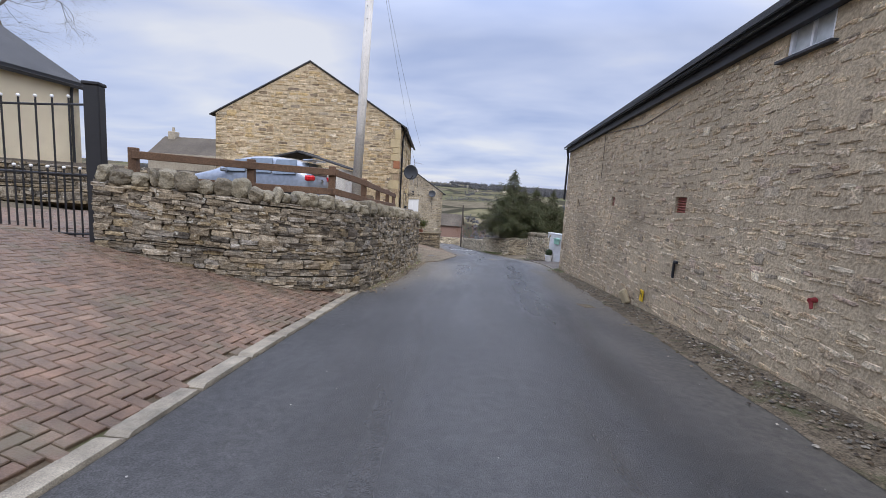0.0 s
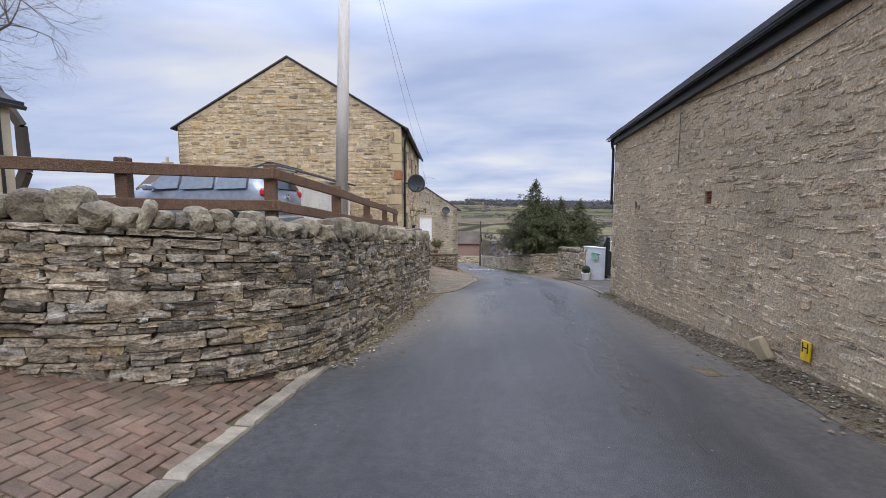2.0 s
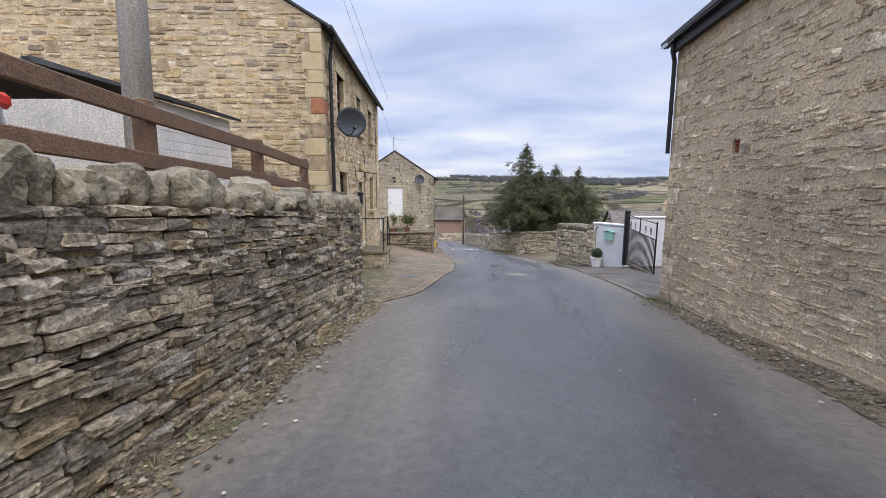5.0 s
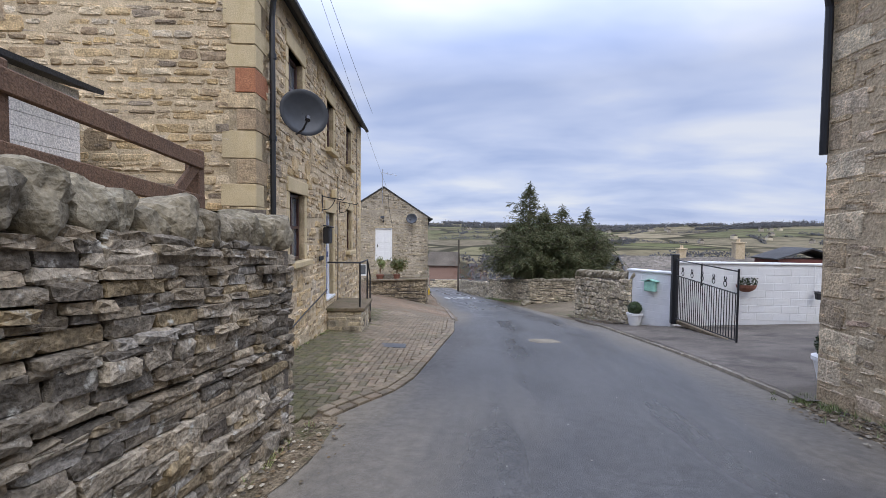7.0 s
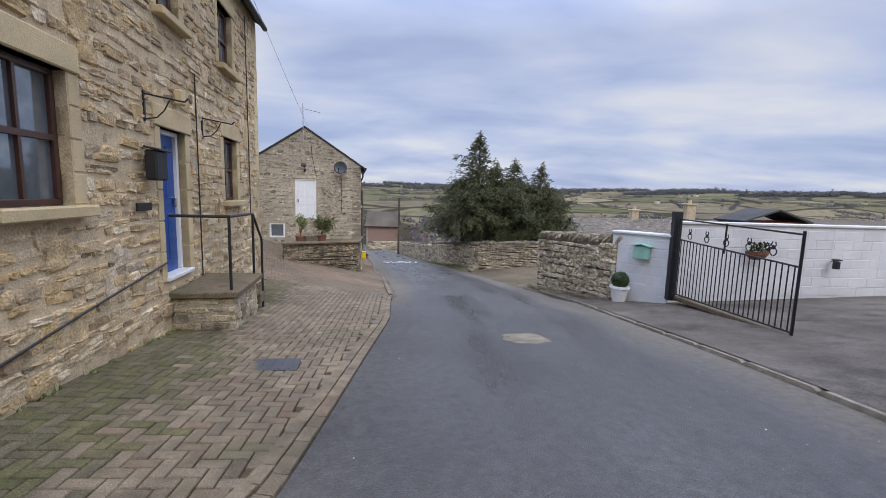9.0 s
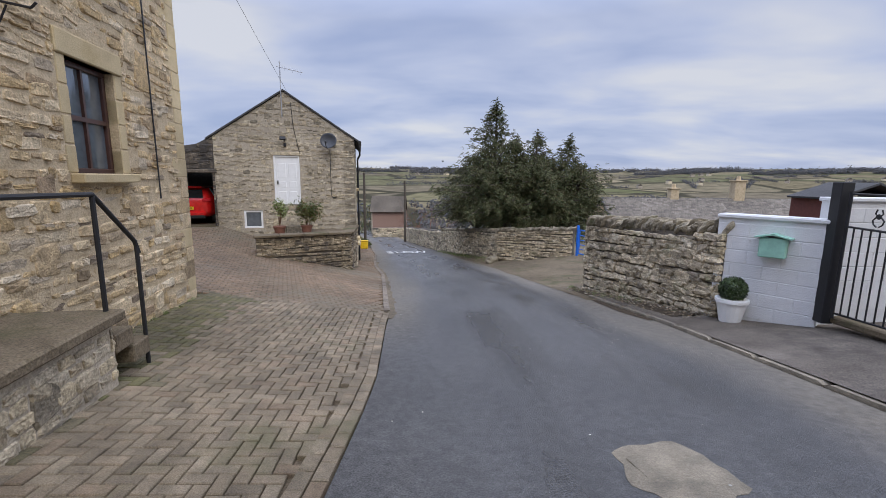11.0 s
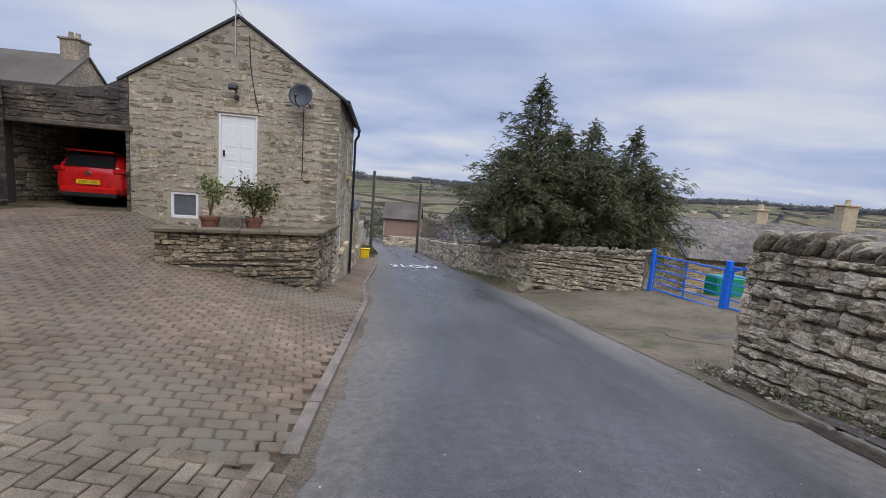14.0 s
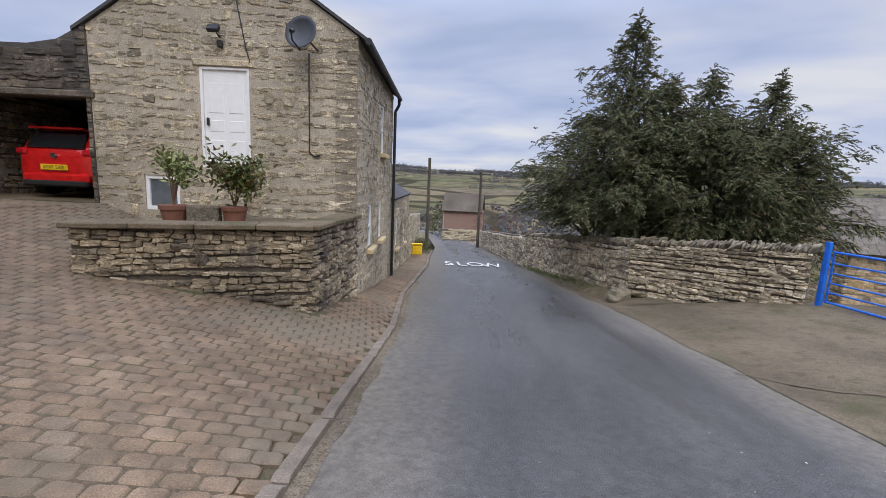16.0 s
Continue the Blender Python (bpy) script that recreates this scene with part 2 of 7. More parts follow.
BLUED = plain("blue_door", (.015, .07, .28), .35)
BLUEG = plain("blue_gate_paint", (.01, .16, .70), .4)
GREENB = plain("sage_green", (.30, .55, .44), .45)
DISHM = plain("dish_grey", (.055, .06, .07), .5)
STEEL = plain("galvanised", (.45, .45, .46), .4, .8)
YELLOW = plain("yellow_plate", (.85, .55, .02), .4)
VENTR = plain("vent_red", (.30, .09, .06), .7)
REDCAR = plain("red_car_paint", (.62, .012, .012), .25, 0, 0, 1.0)
SILVER = plain("silver_car_paint", (.24, .27, .32), .28, .4, 0, 1.0)
CARGLASS = plain("car_glass", (.16, .19, .22), .05, .35)
TAILR = plain("tail_red", (.55, .012, .02), .15)
TYRE = plain("rubber", (.015, .015, .015), .85)
CHROME = plain("chrome", (.7, .7, .72), .15, 1.0)
TERRA = plain("terracotta", (.20, .085, .055), .75)
ROADWHITE = mat("road_white", [(.62, .62, .60), (.76, .76, .74)], scale=14, bump=.3, bscale=120, stain=((.14, .14, .14), 8, .60, .74))
SIGNRED = mat("red_sandstone", [(.34, .13, .06), (.42, .19, .10)], scale=8, bump=.4)
GLASS = plain("window_glass", (.22, .25, .28), .04, .55)
CURTAIN = plain("net_curtain", (.6, .6, .58), .9)
PINKW = plain("pink_wall", (.30, .19, .145), .85)


def lane_surface():
    """Tarmac with damp, darker wheel paths and pale dust washed to the edges; "across" runs from 0 to 1 over the lane."""
    m = TARMAC
    N, K = m.node_tree.nodes, m.node_tree.links
    bs = N["Principled BSDF"]
    col = bs.inputs["Base Color"].links[0].from_socket
    rgh = bs.inputs["Roughness"].links[0].from_socket
    at = N.new("ShaderNodeAttribute"); at.attribute_name = "across"
    geo = N.new("ShaderNodeNewGeometry")
    sep = N.new("ShaderNodeSeparateXYZ")
    K.new(geo.outputs["Position"], sep.inputs[0])
    st = N.new("ShaderNodeVectorMath"); st.operation = "MULTIPLY"; st.inputs[1].default_value = (1.4, .3, 1)
    K.new(geo.outputs["Position"], st.inputs[0])
    wob = N.new("ShaderNodeTexNoise"); wob.inputs["Scale"].default_value = .8; wob.inputs["Detail"].default_value = 5; wob.inputs["Roughness"].default_value = .5
    K.new(st.outputs[0], wob.inputs["Vector"])

    def calc(op, a, b):
        n = N.new("ShaderNodeMath"); n.operation = op
        for i, v in enumerate((a, b)):
            if isinstance(v, (int, float)):
                n.inputs[i].default_value = v
            else:
                K.new(v, n.inputs[i])
        return n.outputs[0]

    def ramp(v, a, b, lo=0.0, hi=1.0):
        n = N.new("ShaderNodeMapRange"); n.interpolation_type = "SMOOTHSTEP"
        for k, q in zip((1, 2, 3, 4), (a, b, lo, hi)):
            n.inputs[k].default_value = q
        K.new(v, n.inputs[0])
        return n.outputs[0]

    across, Y = at.outputs["Fac"], sep.outputs["Y"]
    side = calc("ABSOLUTE", calc("SUBTRACT", calc("MULTIPLY", across, 2.0), 1.0), 0)
    shaky = calc("ADD", side, calc("MULTIPLY", calc("SUBTRACT", wob.outputs["Fac"], .5), .7))
    dust = ramp(shaky, .46, 1.06)
    right = calc("MULTIPLY", calc("GREATER_THAN", across, .5), .62)
    left = calc("MULTIPLY", calc("MULTIPLY", ramp(Y, 7.5, 11.0), ramp(Y, 19.0, 15.5)), .95)
    drift = calc("MULTIPLY", ramp(calc("ADD", across, calc("MULTIPLY", wob.outputs["Fac"], .55)), .42, .78, 1.0, 0.0), calc("MULTIPLY", ramp(Y, 9.0, 13.0), ramp(Y, 18.5, 15.0)))
    verge = calc("MULTIPLY", ramp(Y, 24.0, 28.0), .45)
    mx = N.new("ShaderNodeMix"); mx.data_type = "RGBA"
    K.new(calc("MAXIMUM", calc("MULTIPLY", drift, .55), calc("MULTIPLY", dust, calc("MAXIMUM", right, calc("MAXIMUM", left, verge)))), mx.inputs["Factor"])
    K.new(col, mx.inputs["A"])
    mx.inputs["B"].default_value = (.205, .174, .128, 1)
    # two damp wheel paths, and a damp stretch at the top of the lane
    wet = calc("MULTIPLY", ramp(calc("ABSOLUTE", calc("SUBTRACT", shaky, .40), 0), .02, .40, 1.0, 0.0), ramp(wob.outputs["Fac"], .36, .60))
    damp = calc("MULTIPLY", ramp(calc("ADD", Y, calc("MULTIPLY", wob.outputs["Fac"], 4.0)), 7.5, 13.0, 1.0, 0.0), ramp(side, .1, .55, .55, 1.0))
    vm = N.new("ShaderNodeVectorMath"); vm.operation = "SCALE"
    K.new(mx.outputs["Result"], vm.inputs[0])
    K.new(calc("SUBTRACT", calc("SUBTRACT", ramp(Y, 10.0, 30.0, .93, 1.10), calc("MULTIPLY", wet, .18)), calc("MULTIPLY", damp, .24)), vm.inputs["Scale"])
    mid = N.new("ShaderNodeTexNoise"); mid.inputs["Scale"].default_value = 11; mid.inputs["Detail"].default_value = 9; mid.inputs["Roughness"].default_value = .72
    K.new(geo.outputs["Position"], mid.inputs["Vector"])
    mottle = N.new("ShaderNodeVectorMath"); mottle.operation = "SCALE"
    K.new(vm.outputs[0], mottle.inputs[0])
    K.new(ramp(mid.outputs["Fac"], .3, .7, .72, 1.26), mottle.inputs["Scale"])
    K.new(mottle.outputs[0], bs.inputs["Base Color"])
    K.new(calc("SUBTRACT", calc("ADD", rgh, calc("MULTIPLY", dust, .3)), calc("MULTIPLY", wet, .30)), bs.inputs["Roughness"])


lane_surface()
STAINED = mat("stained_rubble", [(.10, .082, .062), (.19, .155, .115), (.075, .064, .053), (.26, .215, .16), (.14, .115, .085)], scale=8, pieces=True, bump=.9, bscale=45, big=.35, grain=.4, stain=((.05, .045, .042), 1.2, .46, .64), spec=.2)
# one dark stone: stained outer walls, and the garage interior's shade as colour
STAIN_SHADE = mat("stained_shaded_stone", [(.05, .045, .04), (.09, .08, .07)], scale=5, bump=.6)
PALEGLASS = plain("curtained_glass", (.55, .57, .56), .12)
TERRST = mat("terrace_stone", [(0.224, 0.179, 0.123), (0.381, 0.308, 0.213), (0.157, 0.129, 0.095), (0.493, 0.414, 0.297), (0.302, 0.246, 0.162), (0.112, 0.095, 0.076)], scale=9, pieces=True, bump=1.0, bscale=45, big=.35, grain=0.4, stain=((.085, .072, .066), 1.5, .5, .66), spec=0.2)


def field_surface():
    """Fields of differing crops parted by dark hedge lines."""
    m = bpy.data.materials.new("fields")
    m.use_nodes = True
    N, K = m.node_tree.nodes, m.node_tree.links
    bs = N["Principled BSDF"]
    geo = N.new("ShaderNodeNewGeometry")
    sq = N.new("ShaderNodeVectorMath"); sq.operation = "MULTIPLY"; sq.inputs[1].default_value = (.0062, .0085, 0)
    K.new(geo.outputs["Position"], sq.inputs[0])
    vo = N.new("ShaderNodeTexVoronoi"); vo.inputs["Scale"].default_value = 1.0
    ed = N.new("ShaderNodeTexVoronoi"); ed.feature = "DISTANCE_TO_EDGE"; ed.inputs["Scale"].default_value = 1.0
    for v in (vo, ed):
        K.new(sq.outputs[0], v.inputs["Vector"])
    sep = N.new("ShaderNodeSeparateColor")
    K.new(vo.outputs["Color"], sep.inputs[0])
    rp = N.new("ShaderNodeValToRGB")
    # crop colours, part of their dullness being distance haze put into them
    cols = [(.10, .105, .055), (.145, .122, .075), (.19, .16, .10), (.11, .112, .055), (.16, .135, .09), (.125, .105, .075), (.22, .185, .12)]
    el = rp.color_ramp.elements
    while len(el) < len(cols):
        el.new(.5)
    for i, c in enumerate(cols):
        el[i].position, el[i].color = i / (len(cols) - 1), (*c, 1)
    K.new(sep.outputs[0], rp.inputs[0])
    nz = N.new("ShaderNodeTexNoise"); nz.inputs["Scale"].default_value = .05; nz.inputs["Detail"].default_value = 9; nz.inputs["Roughness"].default_value = .65
    K.new(geo.outputs["Position"], nz.inputs["Vector"])
    mr = N.new("ShaderNodeMapRange")
    for k, q in zip((1, 2, 3, 4), (.3, .7, .6, 1.4)):
        mr.inputs[k].default_value = q
    K.new(nz.outputs["Fac"], mr.inputs[0])
    vm = N.new("ShaderNodeVectorMath"); vm.operation = "SCALE"
    K.new(rp.outputs[0], vm.inputs[0])
    K.new(mr.outputs[0], vm.inputs["Scale"])
    hr = N.new("ShaderNodeMapRange"); hr.inputs[1].default_value, hr.inputs[2].default_value = .03, .06
    K.new(ed.outputs["Distance"], hr.inputs[0])
    mx = N.new("ShaderNodeMix"); mx.data_type = "RGBA"
    K.new(hr.outputs[0], mx.inputs["Factor"])
    mx.inputs["A"].default_value = (.05, .046, .03, 1)
    K.new(vm.outputs[0], mx.inputs["B"])
    K.new(mx.outputs["Result"], bs.inputs["Base Color"])
    bs.inputs["Roughness"].default_value, bs.inputs["Specular IOR Level"].default_value = 1.0, .02
    return m


FIELDS = field_surface()
REARGLASS = plain("tinted_glass", (.018, .02, .022), .06)
TILE = mat("old_roof_tile", [(0.074, 0.060, 0.046), (0.108, 0.089, 0.067), (0.135, 0.112, 0.084)], scale=6, bump=.6, squash=(1, 1, 6))

# ---- building tools ----


def bm_box(bm, c, s, rot=None, bev=0.0):
    r = bmesh.ops.create_cube(bm, size=1.0)
    vs = r["verts"]
    M = Matrix.Translation(c) @ (rot or Matrix()) @ Matrix.Diagonal((*s, 1))
    bmesh.ops.transform(bm, matrix=M, verts=vs)
    if bev:
        es = list({e for v in vs for e in v.link_edges})
        bmesh.ops.bevel(bm, geom=es, offset=bev, segments=1, affect="EDGES")


def bm_rod(bm, a, b, r, r2=None, n=10, caps=True):
    a, b = Vector(a), Vector(b)
    d = b - a
    M = Matrix.Translation((a + b) / 2) @ d.to_track_quat("Z", "Y").to_matrix().to_4x4()
    bmesh.ops.create_cone(bm, cap_ends=caps, segments=n, radius1=r, radius2=r if r2 is None else r2, depth=d.length, matrix=M)


def bm_path(bm, pts, r, n=8):
    for a, b in zip(pts, pts[1:]):
        bm_rod(bm, a, b, r, n=n)


def finish(ob_name, bm, material, smooth=False):
    me = bpy.data.meshes.new(ob_name)
    bm.normal_update()
    bm.to_mesh(me)
    bm.free()
    if material:
        me.materials.append(material)
    if smooth:
        for p in me.polygons:
            p.use_smooth = True
    return me


def part(name, bm, material, parent=None, label="", m=None, smooth=False):
    ob = new(name, finish(name, bm, material, smooth))
    if parent:
        ob.parent = parent
    if m is not None:
        ob.matrix_basis = m
    if label:
        ob["label"] = label
    return ob


def box_part(name, c, s, material, parent=None, label="", bev=0.0, m=None):
    bm = bmesh.new()
    bm_box(bm, c, s, None, bev)
    return part(name, bm, material, parent, label, m)


def thing(name, m, label, category, group="", kind=""):
    ob = new(name)
    ob.empty_display_size = 0.2
    ob.matrix_basis = m
    return tagged(ob, label, category, group, kind)


def raw(name, verts, faces, material, parent=None, m=None):
    me = bpy.data.meshes.new(name)
    me.from_pydata([tuple(map(float, v)) for v in verts], [], faces)
    me.materials.append(material)
    me.update()
    ob = new(name, me)
    if parent:
        ob.parent = parent
    if m is not None:
        ob.matrix_basis = m
    return ob


def facing(p, ang):
    """A wall's own axes: x along the wall, outside at -y, turned by ang degrees."""
    return pose(p[0], p[1], p[2] if len(p) > 2 else 0, 0, 0, ang)


# unit pieces: x and z from -0.5 to 0.5, back at y = 0, face at y = -1


def unit_stone(rng, worn=0.07, c=.16, d=.08):
    v, f = [], []
    base = [(-.5, -.5 + c), (-.5 + d, -.5), (.5 - d, -.5), (.5, -.5 + c), (.5, .5 - c), (.5 - d, .5), (-.5 + d, .5), (-.5, .5 - c)]
    skew = [(rng.uniform(-.06, .06), rng.uniform(-.10, .10)) for _ in base]
    for y, s in ((0, 1.0), (-.72, 1.0), (-1, 1 - worn)):
        for (x, z), (a, b) in zip(base, skew):
            v.append(((x + a) * s, y + (rng.uniform(-.16, .1) if y == -1 else 0), (z + b) * (s - (.09 if y == -1 else 0))))
    v.append((rng.uniform(-.1, .1), -1.05 + rng.uniform(-.1, .05), rng.uniform(-.1, .1)))
    for k in (0, 8):
        for i in range(8):
            j = (i + 1) % 8
            f.append((k + i, k + j, k + 8 + j, k + 8 + i))
    for i in range(8):
        f.append((16 + i, 16 + (i + 1) % 8, 24))
    return np.array(v), f


def unit_block(cham=0.03):
    """A paver: x, y from -0.5 to 0.5, top at z = 0."""
    v = [(x, y, -1) for x, y in ((-.5, -.5), (.5, -.5), (.5, .5), (-.5, .5))]
    v += [(x, y, -.12) for x, y in ((-.5, -.5), (.5, -.5), (.5, .5), (-.5, .5))]
    a, b = .5 - cham, .5 - cham * 2
    v += [(x, y, 0) for x, y in ((-a, -b), (a, -b), (a, b), (-a, b))]
    f = [(i, (i + 1) % 4, 4 + (i + 1) % 4, 4 + i) for i in range(4)] + [(4 + i, 4 + (i + 1) % 4, 8 + (i + 1) % 4, 8 + i) for i in range(4)] + [(8, 9, 10, 11)]
    return np.array(v), f


def unit_boulder(rng):
    bm = bmesh.new()
    bmesh.ops.create_icosphere(bm, subdivisions=3, radius=.62)
    off = Vector((rng.uniform(0, 90), rng.uniform(0, 90), 3))
    for q in bm.verts:
        c = q.co
        n = max(abs(c.x), abs(c.y), abs(c.z))
        q.co = (c * .45 + c * (.5 / n) * .55) * (1 + .26 * noise.noise(c * 2.0 + off) + .05 * noise.noise(c * 7 + off))
    v, f = np.array([q.co[:] for q in bm.verts]), [tuple(q.index for q in p.verts) for p in bm.faces]
    bm.free()
    return v, f


RNG = random.Random(11)
STONES = [unit_stone(RNG) for _ in range(20)]
RUBBLE = [unit_stone(RNG, .12, .18, .11) for _ in range(24)]
FLATS = [unit_stone(RNG, .06) for _ in range(12)]
BOULDERS = [unit_boulder(RNG) for _ in range(12)]
BLOCKS = [unit_block()]


def unit_sett(rng):
    """A tumbled sett with uneven corners and a low crown: x, y from -0.5 to 0.5, top near z = 0."""
    ring = [(-.5, -.36), (-.38, -.5), (.38, -.5), (.5, -.36), (.5, .36), (.38, .5), (-.38, .5), (-.5, .36)]
    ring = [(x + rng.uniform(-.05, .05), y + rng.uniform(-.06, .06)) for x, y in ring]
    v = [(x, y, -1) for x, y in ring] + [(x, y, -.2) for x, y in ring] + [(x * .86, y * .84, -.03) for x, y in ring] + [(0, 0, .03)]
    f = [(k + i, k + (i + 1) % 8, k + 8 + (i + 1) % 8, k + 8 + i) for k in (0, 8) for i in range(8)] + [(16 + i, 16 + (i + 1) % 8, 24) for i in range(8)]
    return np.array(v), f


SETTS = [unit_sett(RNG) for _ in range(10)]
MESHES = {}


def shared(kind, i, material, units):
    key = (kind, i, material.name)
    if key not in MESHES:
        me = bpy.data.meshes.new(kind)
        me.from_pydata([tuple(map(float, q)) for q in units[i][0]], [], units[i][1])
        me.materials.append(material)
        MESHES[key] = me
    return MESHES[key]


def lay(parent, name, units, places, material, near, limit=235):
    """Pieces at (matrix, key) places: those lowest by near(key) are objects of their own, the rest one joined part."""
    places = sorted(places, key=lambda q: near(q[1]))
    rng = random.Random(len(places))
    for M, _ in places[:limit]:
        ob = new(name, shared(name, rng.randrange(len(units)), material, units))
        ob.parent = parent
        ob.matrix_basis = M
    V, F, n = [], [], 0
    for M, _ in places[limit:]:
        v, f = units[rng.randrange(len(units))]
        A = np.array(M)
        V.append(v @ A[:3, :3].T + A[:3, 3])
        F += [tuple(i + n for i in q) for q in f]
        n += len(v)
    if V:
        tagged(raw(name + "work", np.concatenate(V), F, material, parent), kind="stuff")


def courses(L, zlo, zhi, holes=(), h=(.06, .13), w=(.15, .4), proud=(.0, .03), gap=.012, seed=1, depth=.05, wob=.02, skip=0.0, s0=0.0, slope=0.0, jump=.05, tilt=.05, even=(.78, 1.2)):
    """Rows of stones on a wall's face, cut at its edges and openings."""
    rng = random.Random(seed)
    out = []
    z = min(zlo(s0), zlo(L)) - .02
    ztop = max(zhi(s0 + (L - s0) * i / 12) for i in range(13)) + abs(slope) * L
    while z < ztop:
        hh = rng.uniform(*h)
        s = s0
        ph = rng.uniform(0, 9)
        while s < L - .03:
            ww = min(rng.uniform(*w) * (0.75 if hh < sum(h) / 2 else 1.1), L - s)
            h2 = hh * rng.uniform(*even)
            a, b = s, s + ww
            zc = z + hh / 2 + wob * math.sin(s * 1.1 + ph) + slope * (s - s0)
            s += ww
            c = (a + b) / 2
            if zc - h2 * .3 < zlo(c) or zc + h2 * .4 > zhi(c) or rng.random() < skip:
                continue
            for p, q, y, t in holes:
                if zc + h2 / 2 > y and zc - h2 / 2 < t and b > p and a < q:
                    if a < p:
                        b = min(b, p)
                    elif b > q:
                        a = max(a, q)
                    else:
                        a = b
            if b - a < .05:
                continue
            pr = rng.uniform(*proud)
            M = Matrix.LocRotScale(((a + b) / 2, depth, zc), Euler((rng.uniform(-.02, .02), rng.uniform(-tilt, tilt), rng.uniform(-.02, .02))), (b - a - gap, depth + pr, h2 - gap))
            out.append((M, (c, zc)))
        z += hh
    # larger stones that run through the courses
    for _ in range(int(len(out) * jump)):
        c, zc = rng.uniform(s0 + .2, L - .2) if L - s0 > .5 else (s0 + L) / 2, rng.uniform(min(zlo(s0), zlo(L)), ztop)
        ww, h2 = rng.uniform(.5, .95) * w[1], rng.uniform(1.3, 2.3) * h[1]
        if zc - h2 / 2 < zlo(c) or zc + h2 * .6 > zhi(c) or c - ww / 2 < s0 or c + ww / 2 > L:
            continue
        if any(zc + h2 / 2 > y and zc - h2 / 2 < t and c + ww / 2 > p and c - ww / 2 < q for p, q, y, t in holes):
            continue
        M = Matrix.LocRotScale((c, depth, zc), Euler((0, rng.uniform(-.08, .08), 0)), (ww, depth + max(.004, rng.uniform(*proud)) + .004, h2))
        out.append((M, (c, zc)))
    return out


def slab(name, L, zlo, zhi, thick, material, parent, m, holes=(), n=1):
    """An upright wall slab, face at y = 0, with real openings, its foot and top following zlo and zhi."""
    ss = sorted({0.0, L, *[q for h in holes for q in h[:2]], *[L * i / n for i in range(n + 1)]})
    zs = sorted({q for h in holes for q in h[2:]})
    V, F = [], []

    def quad(*ps):
        k = len(V)
        V.extend(ps)
        F.append((k, k + 1, k + 2, k + 3))

    def solid(i, j):
        if i < 0 or i >= len(ss) - 1 or j < 0 or j > len(zs):
            return False
        c = (ss[i] + ss[i + 1]) / 2
        if 0 < j < len(zs) + 0:
            zc = (zs[j - 1] + zs[j]) / 2
            return not any(p < c < q and y < zc < t for p, q, y, t in holes)
        return True

    for i in range(len(ss) - 1):
        a, b = ss[i], ss[i + 1]
        for j in range(len(zs) + 1):
            if not solid(i, j):
                continue
            la, lb = (zlo(a), zlo(b)) if j == 0 else (zs[j - 1],) * 2
            ha, hb = (zhi(a), zhi(b)) if j == len(zs) else (zs[j],) * 2
            quad((a, 0, la), (b, 0, lb), (b, 0, hb), (a, 0, ha))
            quad((b, thick, lb), (a, thick, la), (a, thick, ha), (b, thick, hb))
            if not solid(i - 1, j):
                quad((a, thick, la), (a, 0, la), (a, 0, ha), (a, thick, ha))
            if not solid(i + 1, j):
                quad((b, 0, lb), (b, thick, lb), (b, thick, hb), (b, 0, hb))
            if not solid(i, j + 1):
                quad((a, 0, ha), (b, 0, hb), (b, thick, hb), (a, thick, ha))
            if not solid(i, j - 1):
                quad((a, thick, la), (b, thick, lb), (b, 0, lb), (a, 0, la))
    return raw(name, V, F, material, parent, m)


def window(parent, m, w, h, frame_mat, bars=(1, 1), sill=True, lintel=True, deep=.12, fr=.055, stone=None, glass=None):
    """A window in an opening whose lower corner is at the origin of m; frame, panes, sill and lintel."""
    bm = bmesh.new()
    y = deep
    for c, s in (((w / 2, y, fr / 2), (w, .06, fr)), ((w / 2, y, h - fr / 2), (w, .06, fr)), ((fr / 2, y, h / 2), (fr, .06, h - 2 * fr)), ((w - fr / 2, y, h / 2), (fr, .06, h - 2 * fr))):
        bm_box(bm, c, s, None, .006)
    nx, nz = bars
    for i in range(1, nx + 1):
        bm_box(bm, (w * i / (nx + 1), y + .002, h / 2), (fr * .6, .05, h - 2 * fr))
    for i in range(1, nz + 1):
        bm_box(bm, (w / 2, y - .004, h * i / (nz + 1)), (w - 2 * fr, .05, fr * .9))
    win = part("window", bm, frame_mat, parent, "", m)
    for i in range(nx + 1):
        for j in range(nz + 1):
            box_part("pane", (w * (i + .5) / (nx + 1), y + .012, h * (j + .5) / (nz + 1)), (w / (nx + 1) - fr * .6, .008, h / (nz + 1) - fr * .6), glass or GLASS, win, "window glass")
    if sill:
        box_part("sill", (w / 2, -.02, -.05), (w + .24, .22, .10), stone or DRESSED, win, "dressed stone sill", .012)
    if lintel:
        box_part("lintel", (w / 2, .04, h + .115), (w + .3, .14, .23), stone or DRESSED, win, "dressed stone lintel", .012)
    return win


def lerp(tab, x):
    if x <= tab[0][0]:
        return tab[0][1]
    for (a, p), (b, q) in zip(tab, tab[1:]):
        if x <= b:
            return p + (q - p) * (x - a) / (b - a)
    return tab[-1][1]


